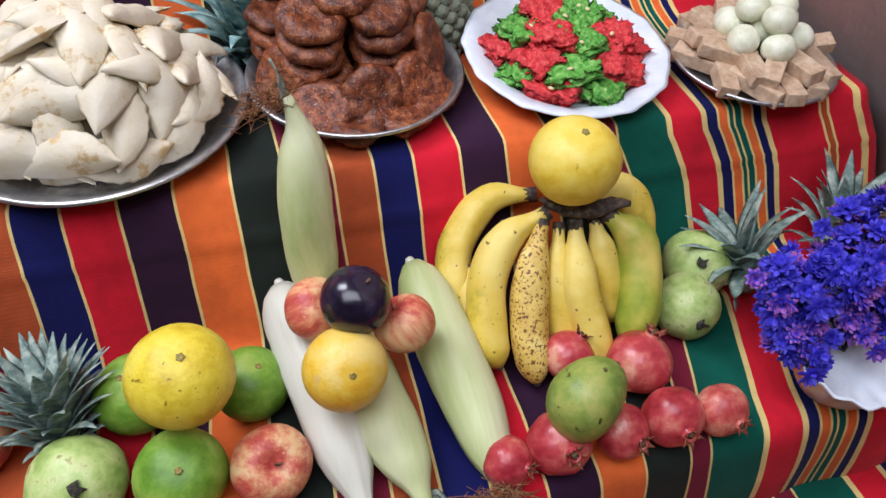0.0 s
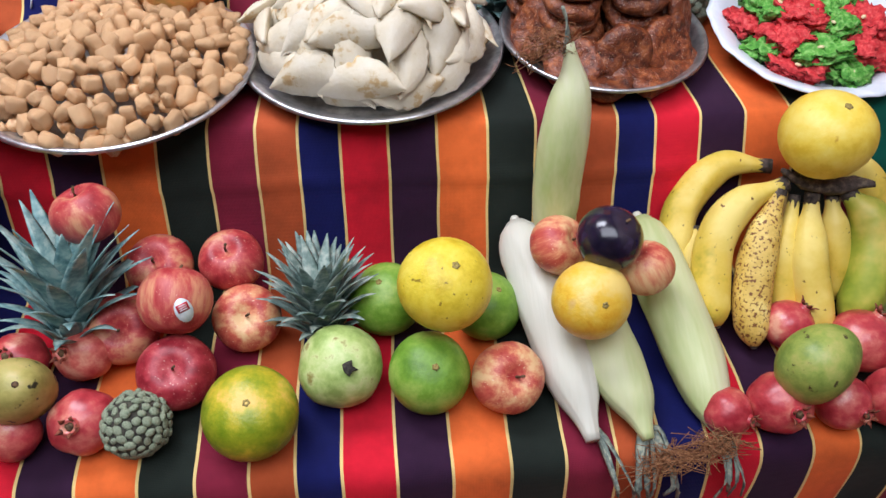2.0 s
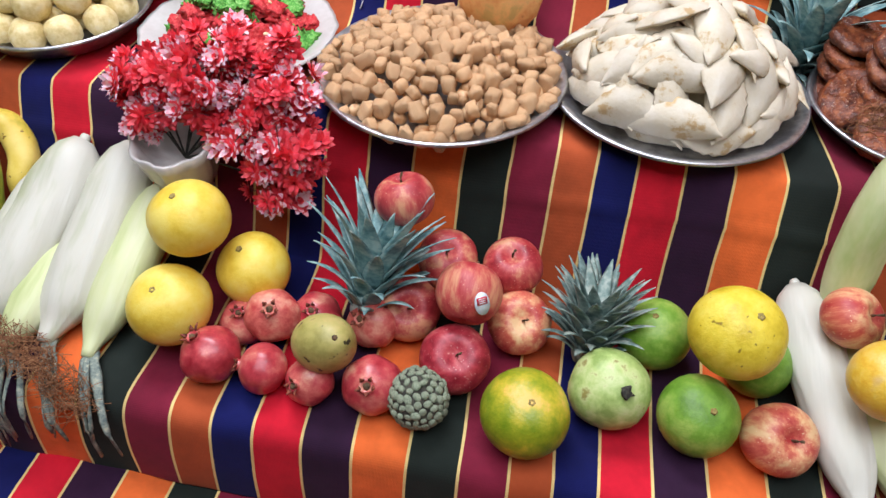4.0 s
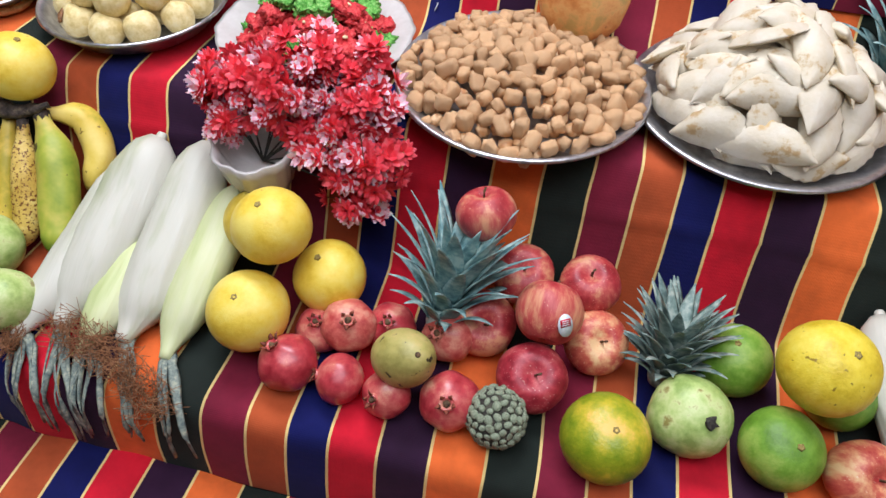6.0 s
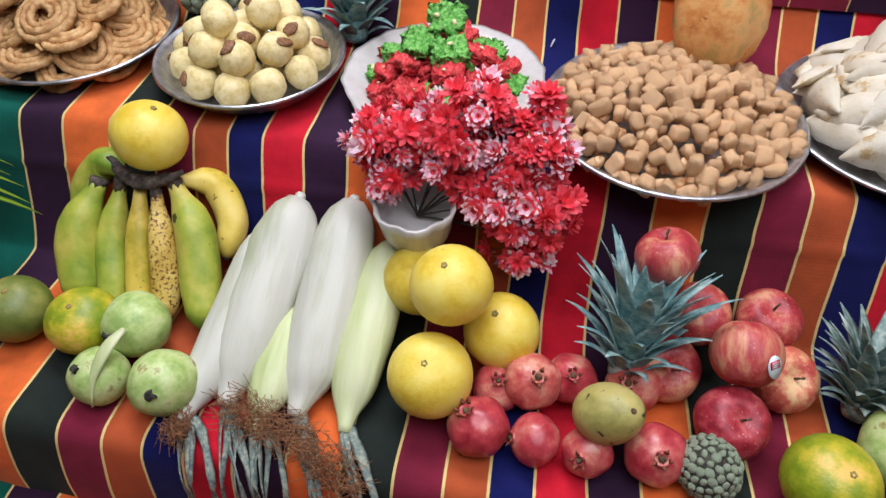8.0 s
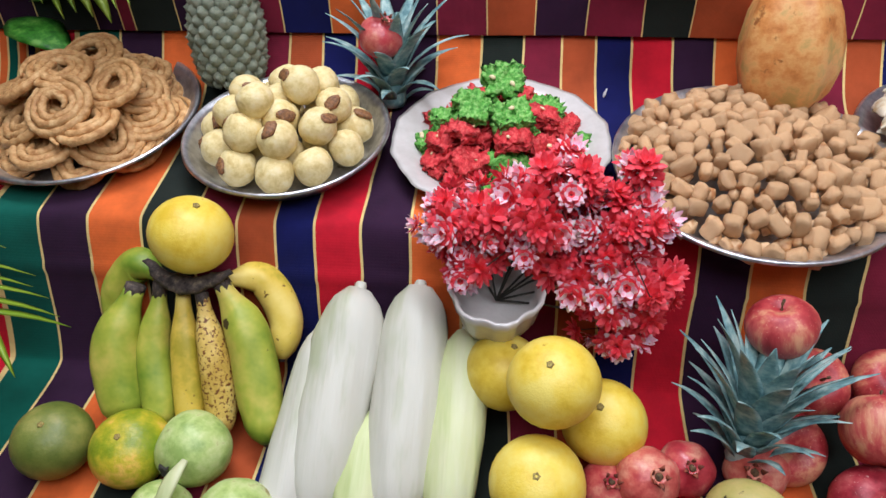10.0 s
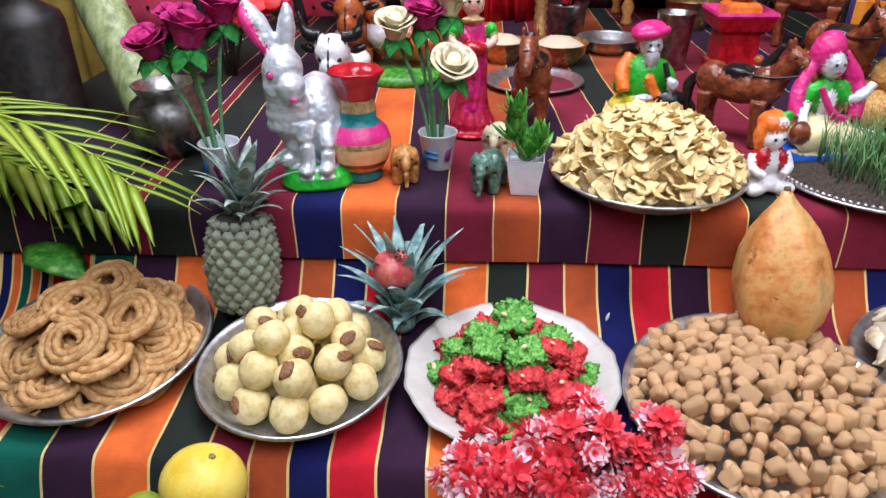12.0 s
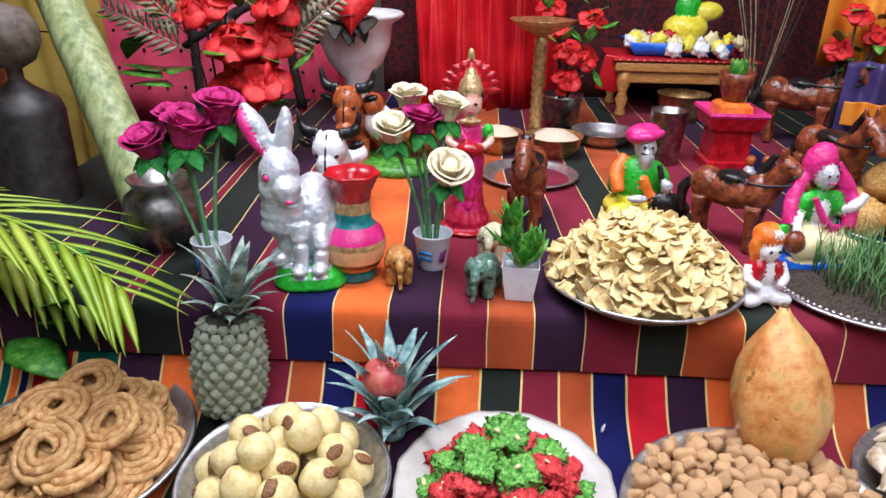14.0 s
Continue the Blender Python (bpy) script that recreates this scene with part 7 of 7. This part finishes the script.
# urn with a red heart
urn = holder("pedestal_urn", pose(-1.262, 1.160, TOP) @ Matrix.Diagonal((1.02, 1.02, 0.88, 1)), "white pedestal urn with a red heart and leaves", "urn")
part("bowl", revolve([(0, 0), (0.070, 0), (0.074, 0.01), (0.050, 0.03), (0.030, 0.08), (0.034, 0.14), (0.075, 0.19), (0.098, 0.25), (0.104, 0.315), (0.132, 0.335), (0.138, 0.345), (0.130, 0.352), (0.10, 0.335), (0.085, 0.25), (0, 0.24)], 44), WHITEP, urn)
bm = bmesh.new()
hp = [(0.16 * 0.06 * 16 * math.sin(t) ** 3 / 1.6, 0.006 * (13 * math.cos(t) - 5 * math.cos(2 * t) - 2 * math.cos(3 * t) - math.cos(4 * t))) for t in [2 * math.pi * k / 40 for k in range(40)]]
for yy in (0.0, -0.016):
    bm.faces.new([bm.verts.new((x * 0.72, yy, z)) for x, z in hp])
bm.verts.ensure_lookup_table()
for k in range(40):
    bm.faces.new((bm.verts[k], bm.verts[(k + 1) % 40], bm.verts[40 + (k + 1) % 40], bm.verts[40 + k]))
part("heart", bm, ROSE_RED, urn, m=pose(0.016, -0.135, 0.395))
for k in range(9):
    part("leaf", leaf_bm(0.09, 0.026, -0.3), STEM_DARK, urn, m=pose(R(-0.08, 0.08), -0.11, 0.35, 0, 0, R(100, 260)) @ pose(0, 0, 0, R(-50, 20)))

# bouquets
def bouquet(loc, spots, r, mat, leafn, L, label, pot=None):
    ob = holder("bouquet", pose(*loc), label, "artificial flowers")
    for x, y, z in spots:
        bm = bmesh.new()
        for ring, (n, q, op) in enumerate(((4, 0.35, 15), (6, 0.7, 45), (8, 1.0, 72))):
            for i in range(n):
                a = 360 * (i + 0.5 * ring) / n + R(-12, 12)
                m = pose(0, 0, 0, R(20, 60), R(-30, 30), 0) @ pose(0, 0, 0, 0, 0, a) @ pose(0, -r * q * 0.55, r * 0.3 * (1.4 - q), -op, 0, 0)
                ball(1, bm, m @ Matrix.Diagonal((r * 0.42, r * 0.07, r * 0.45, 1)), 2)
        part("flower", rough_up(bm, r * 0.15, 40, R(0, 9)), mat, ob, m=pose(x, y, z))
        part("stem", sweep([(0, 0, 0), (x * 0.4, y * 0.4, z * 0.6), (x, y, z)], [0.003] * 3, [0.003] * 3, 5), STEM_DARK, ob)
    for k in range(leafn):
        x, y, z = random.choice(spots)
        part("leaf", leaf_bm(L * R(0.7, 1.2), L * 0.3, R(-0.4, 0.3)), LEAF, ob, m=pose(x + R(-0.06, 0.06), y - 0.02 + R(-0.03, 0.03), z + R(-0.08, 0.05), 0, 0, R(0, 360)) @ pose(0, 0, 0, R(-30, 60)))
    return ob


bq = bouquet((-1.50, 0.70, TOP - 0.045), [(-0.02, 0.0, 0.40), (0.06, -0.03, 0.32), (0.13, 0.0, 0.34), (0.11, -0.03, 0.24), (0.03, 0.03, 0.46), (-0.10, 0.02, 0.43), (0.05, 0.0, 0.22), (0.16, -0.02, 0.42)], 0.074, ROSE_RED, 22, 0.07, "bouquet of red silk flowers with fern leaves")
for k in range(7):
    a = (-150 + 24 * k) if k < 4 else (-30 + 30 * (k - 4))
    base = Vector((-0.05 if k < 4 else 0.14, -0.02, 0.30 + 0.035 * (k % 4)))
    d = Vector((math.cos(math.radians(a)) * 0.8, -0.1, 0.4 + 0.15 * (k % 3))).normalized()
    bm = sweep([base, base + d * 0.10, base + d * 0.20], [0.002] * 3, [0.002] * 3, 5)
    for j in range(11):
        for s in (-1, 1):
            p = base + d * (0.03 + 0.016 * j)
            side = d.cross(Vector((0, 1, 0))) * s
            e = p + (side + d * 0.7).normalized() * 0.055 * (1 - 0.05 * j)
            sweep([p, (p + e) / 2, e], [0.002, 0.006, 0.0006], [0.0008] * 3, 4, bm, up=(0, 1, 0))
    part("fern", bm, FERN_GREY, bq)
bouquet((-0.665, 1.13, TOP), [(0.0, -0.04, 0.22), (-0.03, 0.0, 0.28), (0.06, -0.03, 0.30), (0.0, -0.05, 0.14), (-0.05, 0, 0.33), (0.05, 0, 0.20)], 0.045, ROSE_RED, 12, 0.06, "red silk flowers in a grey vase")
thing("grey_vase", revolve([(0, 0), (0.04, 0), (0.05, 0.03), (0.055, 0.09), (0.06, 0.10), (0.05, 0.09), (0, 0.07)], 28), DULL_STEEL, pose(-0.665, 1.13, TOP), "small grey flower vase", "vase")
bouquet((0.02, 0.96, TOP), [(-0.03, 0, 0.26), (0.06, 0, 0.29), (0.10, 0.0, 0.34), (0.0, 0.0, 0.34)], 0.04, ROSE_RED, 14, 0.05, "red silk flowers by the side curtain")
fe = holder("peacock_feathers", pose(-0.12, 1.18, TOP), "bundle of thin dark peacock feathers", "feathers")
for k in range(16):
    t = Vector((R(-0.12, 0.16), R(-0.05, 0.05), R(0.35, 0.55)))
    part("feather", sweep(smooth_path([(0, 0, 0), t * 0.5 + Vector((0.01, 0, 0.02)), t], 6), [0.002, 0.002, 0.0018, 0.0016, 0.0012, 0.0006], [0.0015] * 6, 5), FERN_GREY if k % 2 else STEM_DARK, fe)


# hangings
def hanging(name, x0, x1, y, z0, z1, mat, folds, depth, label, slant=0.0, dots=None):
    verts, faces = [], []
    nx, nz = 140, 14
    for j in range(nz + 1):
        z = z0 + (z1 - z0) * j / nz
        for i in range(nx + 1):
            u = i / nx
            x = x0 + (x1 - x0) * u
            f = depth * (math.sin(u * folds * 6.283 + 0.8 * math.sin(z * 5)) + 0.5 * math.sin(u * folds * 15.1 + 1 + z * 2))
            verts.append((x + slant * (z - z0) + 0.4 * f, y + f, z))
    for j in range(nz):
        for i in range(nx):
            faces.append((j * (nx + 1) + i, j * (nx + 1) + i + 1, (j + 1) * (nx + 1) + i + 1, (j + 1) * (nx + 1) + i))
    me = bpy.data.meshes.new(name)
    me.from_pydata(verts, [], faces)
    me.materials.append(mat)
    me.polygons.foreach_set("use_smooth", [True] * len(faces))
    ob = new(name, me)
    s = ob.modifiers.new("thickness", "SOLIDIFY")
    s.thickness = 0.002
    return tagged(ob, label, "curtain", kind="structure")


hanging("curtain_back", -1.25, 0.80, 1.62, 0.38, 1.9, BLACKPRINT, 7, 0.012, "dark red and black printed cloth behind the display")
DOT = ready(ball(0.007, sub=1, squash=(1, 0.3, 1)), "cloth_dot", BLACKP)
pink = hanging("curtain_pink", -2.30, -1.30, 1.45, 0.30, 1.9, PINKCLOTH, 2, 0.010, "pink dotted cloth hanging behind the plants")
for i in range(15):
    for j in range(13):
        x = -2.2 + 0.062 * i + (0.03 if j % 2 else 0)
        part("cloth_dot", DOT, BLACKP, pink, m=pose(x, 1.432, 0.42 + 0.06 * j))
hanging("curtain_red", -1.10, -0.66, 1.36, 0.385, 1.9, REDSATIN, 5, 0.022, "glossy red satin curtain in folds", -0.02)
hanging("curtain_orange", -0.03, 0.70, 1.02, 0.60, 1.9, ORANGESATIN, 4, 0.03, "orange satin curtain gathered at the side")
hanging("curtain_violet", 0.01, 0.69, 0.93, 0.385, 0.625, VIOLETSATIN, 5, 0.018, "violet satin cloth with an orange band")
hanging("curtain_orange_band", 0.01, 0.69, 0.902, 0.47, 0.53, ORANGESATIN, 5, 0.018, "orange band on the violet cloth")
hanging("curtain_yellow", -2.7, -1.93, 1.05, -0.5, 1.9, YELLOWCLOTH, 4, 0.02, "yellow cloth hanging beside the plants")
lat = holder("iron_lattice", pose(-1.55, 1.25, 0.4), "dark curved iron frame before the pink cloth", "frame")
for pts in ([(-0.25, 0, 0.18), (-0.05, 0, 0.30), (0.12, 0, 0.34), (0.30, 0, 0.52)], [(-0.22, 0, 0.02), (0.0, 0, 0.16), (0.20, 0, 0.22)], [(0.10, 0, 0.0), (0.08, 0, 0.2), (0.16, 0, 0.36)], [(-0.12, 0, 0.20), (-0.09, 0.0, 0.27), (-0.02, 0, 0.31)], [(-0.22, 0, -0.4), (-0.22, 0, 0.6)]):
    part("iron_bar", sweep(smooth_path(pts, 12), [0.016] * 12, [0.012] * 12, 8), IRON, lat)
for x, z in ((-0.10, 0.20), (-0.07, 0.15), (-0.11, 0.25), (0.02, 0.10)):
    part("iron_knob", ball(0.028, sub=2), IRON, lat, m=pose(x, -0.01, z))

# plantain stem, dark lamp stand, copper pot, palms
bm = sweep(smooth_path([(-1.47, 0.24, 0.40), (-1.60, 0.38, 0.58), (-1.76, 0.55, 0.78), (-1.93, 0.72, 1.0), (-2.1, 0.9, 1.3)], 24), [0.044] * 24, [0.042] * 24, 20)
ps = thing("plantain_stem", rough_up(bm, 0.004, 9), BAMBOO, Matrix.Identity(4), "leaning green plantain stem with dark scars", "plant stem")
thing("thread", sweep([(-1.95, 0.50, 0.715), (-1.72, 0.46, 0.71), (-1.66, 0.47, 0.715)], [0.0016] * 3, [0.0016] * 3, 5), COPPER, Matrix.Identity(4), "thin red thread tied round the stem", "thread")
pil = holder("pillar_stand", pose(-1.78, 0.40, -0.27), "black turned pillar with a ball finial", "pillar")
part("column", revolve([(0, 0), (0.085, 0), (0.085, 0.02), (0.078, 0.04), (0.074, 0.84), (0.068, 0.86), (0.030, 0.885), (0.014, 0.90)], 36), IRON, pil)
part("finial", revolve([(0.014, 0.895), (0.014, 0.92), (0.040, 0.935), (0.056, 0.97), (0.054, 1.00), (0.036, 1.028), (0, 1.04)], 36), DULL_BALL, pil, "dull grey ball finial")
thing("brown_board", box(0.06, 0.03, 1.3, bevel=0.004), BROWNP, pose(-1.93, 0.50, 0.05, 0, 4, 0), "reddish brown upright wooden board", "board")
thing("steel_pot", revolve([(0, 0), (0.035, 0), (0.060, 0.03), (0.068, 0.06), (0.058, 0.095), (0.042, 0.108), (0.052, 0.125), (0.048, 0.125), (0.036, 0.108), (0, 0.10)], 36), DULL_STEEL, pose(-1.432, 0.190, TOP), "round dark steel pot at the foot of the stem", "pot")


def frond(parent, pts, n, L, side=1.0, droop=0.5, w=0.007):
    path = smooth_path(pts, 30)
    part("rachis", sweep(path, [0.004 * (1 - 0.8 * i / 29) + 0.0006 for i in range(30)], [0.003 * (1 - 0.8 * i / 29) + 0.0006 for i in range(30)], 6), PALM, parent)
    for i in range(n):
        f = 0.12 + 0.86 * i / (n - 1)
        k = min(28, int(f * 29))
        t = (path[k + 1] - path[k]).normalized()
        for s in (-1, 1):
            sd = t.cross(Vector((0, 0, 1))).normalized() * s
            l = L * (0.55 + 0.6 * math.sin(math.pi * min(1, f * 0.85 + 0.1))) * R(0.85, 1.1)
            d = (t * 1.15 + sd * 0.75 + Vector((0, 0, R(-0.05, 0.12)))).normalized()
            p = [path[k]]
            for _ in range(5):
                p.append(p[-1] + d * l / 5)
                d = (d + Vector((0, 0, -droop * 0.22 * R(0.7, 1.3)))).normalized()
            part("leaflet", sweep(p, [w * q for q in (0.5, 1, 0.95, 0.75, 0.45, 0.05)], [0.0006] * 6, 4), PALM, parent)


pm = holder("palm_plant", pose(0, 0, 0), "potted palm with arching green fronds", "palm")
frond(pm, [(-1.95, -0.05, 0.46), (-1.75, -0.05, 0.545), (-1.57, -0.06, 0.545), (-1.44, -0.08, 0.505), (-1.36, -0.10, 0.45)], 15, 0.17, droop=0.35, w=0.0085)
frond(pm, [(-1.95, 0.05, 0.42), (-1.85, 0.02, 0.50), (-1.70, 0.0, 0.52), (-1.58, -0.04, 0.48)], 12, 0.15, droop=0.35, w=0.008)
frond(pm, [(-1.95, -0.3, 0.30), (-1.72, -0.40, 0.33), (-1.55, -0.45, 0.24), (-1.43, -0.47, 0.15)], 13, 0.14, droop=0.5, w=0.006)
frond(pm, [(-1.95, -0.25, 0.38), (-1.75, -0.36, 0.42), (-1.58, -0.43, 0.36), (-1.46, -0.46, 0.27)], 12, 0.13, droop=0.5, w=0.006)
frond(pm, [(-1.95, 0.15, 0.30), (-1.75, 0.08, 0.42), (-1.6, 0.04, 0.42), (-1.45, 0.0, 0.36)], 14, 0.13, droop=0.7, w=0.010)
part("trunk", sweep(smooth_path([(-1.97, -0.1, -0.32), (-1.96, -0.1, 0.1), (-1.95, -0.08, 0.52)], 10), [0.03] * 10, [0.03] * 10, 10), PALM, pm)
part("pot", revolve([(0, 0), (0.10, 0), (0.13, 0.2), (0.14, 0.21), (0.12, 0.2), (0, 0.17)], 32), COPPER, pm, m=pose(-1.97, -0.1, -0.5))
lf = holder("broad_leaf_vine", pose(0, 0, 0), "green heart-shaped vine leaves beside the stem", "vine")
for k in range(26):
    x, y, z = random.choice([(-1.72, 0.75, 0.86), (-1.78, 0.85, 0.95), (-1.66, 0.75, 0.70), (-1.62, 0.72, 0.58), (-1.9, 0.8, 0.9), (-1.62, 0.62, 0.48), (-1.52, 0.05, 0.36), (-1.6, 0.02, 0.33), (-1.66, 0.1, 0.40)])
    part("leaf", leaf_bm(R(0.09, 0.14), R(0.03, 0.045), R(-0.4, 0.1)), LEAF, lf, m=pose(x + R(-0.05, 0.05), y + R(-0.05, 0.05), z + R(-0.04, 0.04), 0, 0, R(0, 360)) @ pose(0, 0, 0, R(-40, 50)))
thing("feather_bit", leaf_bm(0.016, 0.005, 0.1), WHITEP, pose(-0.709, -0.056, 0.226, 62, 0, -80), "tiny white fluff on the cloth", "fluff")
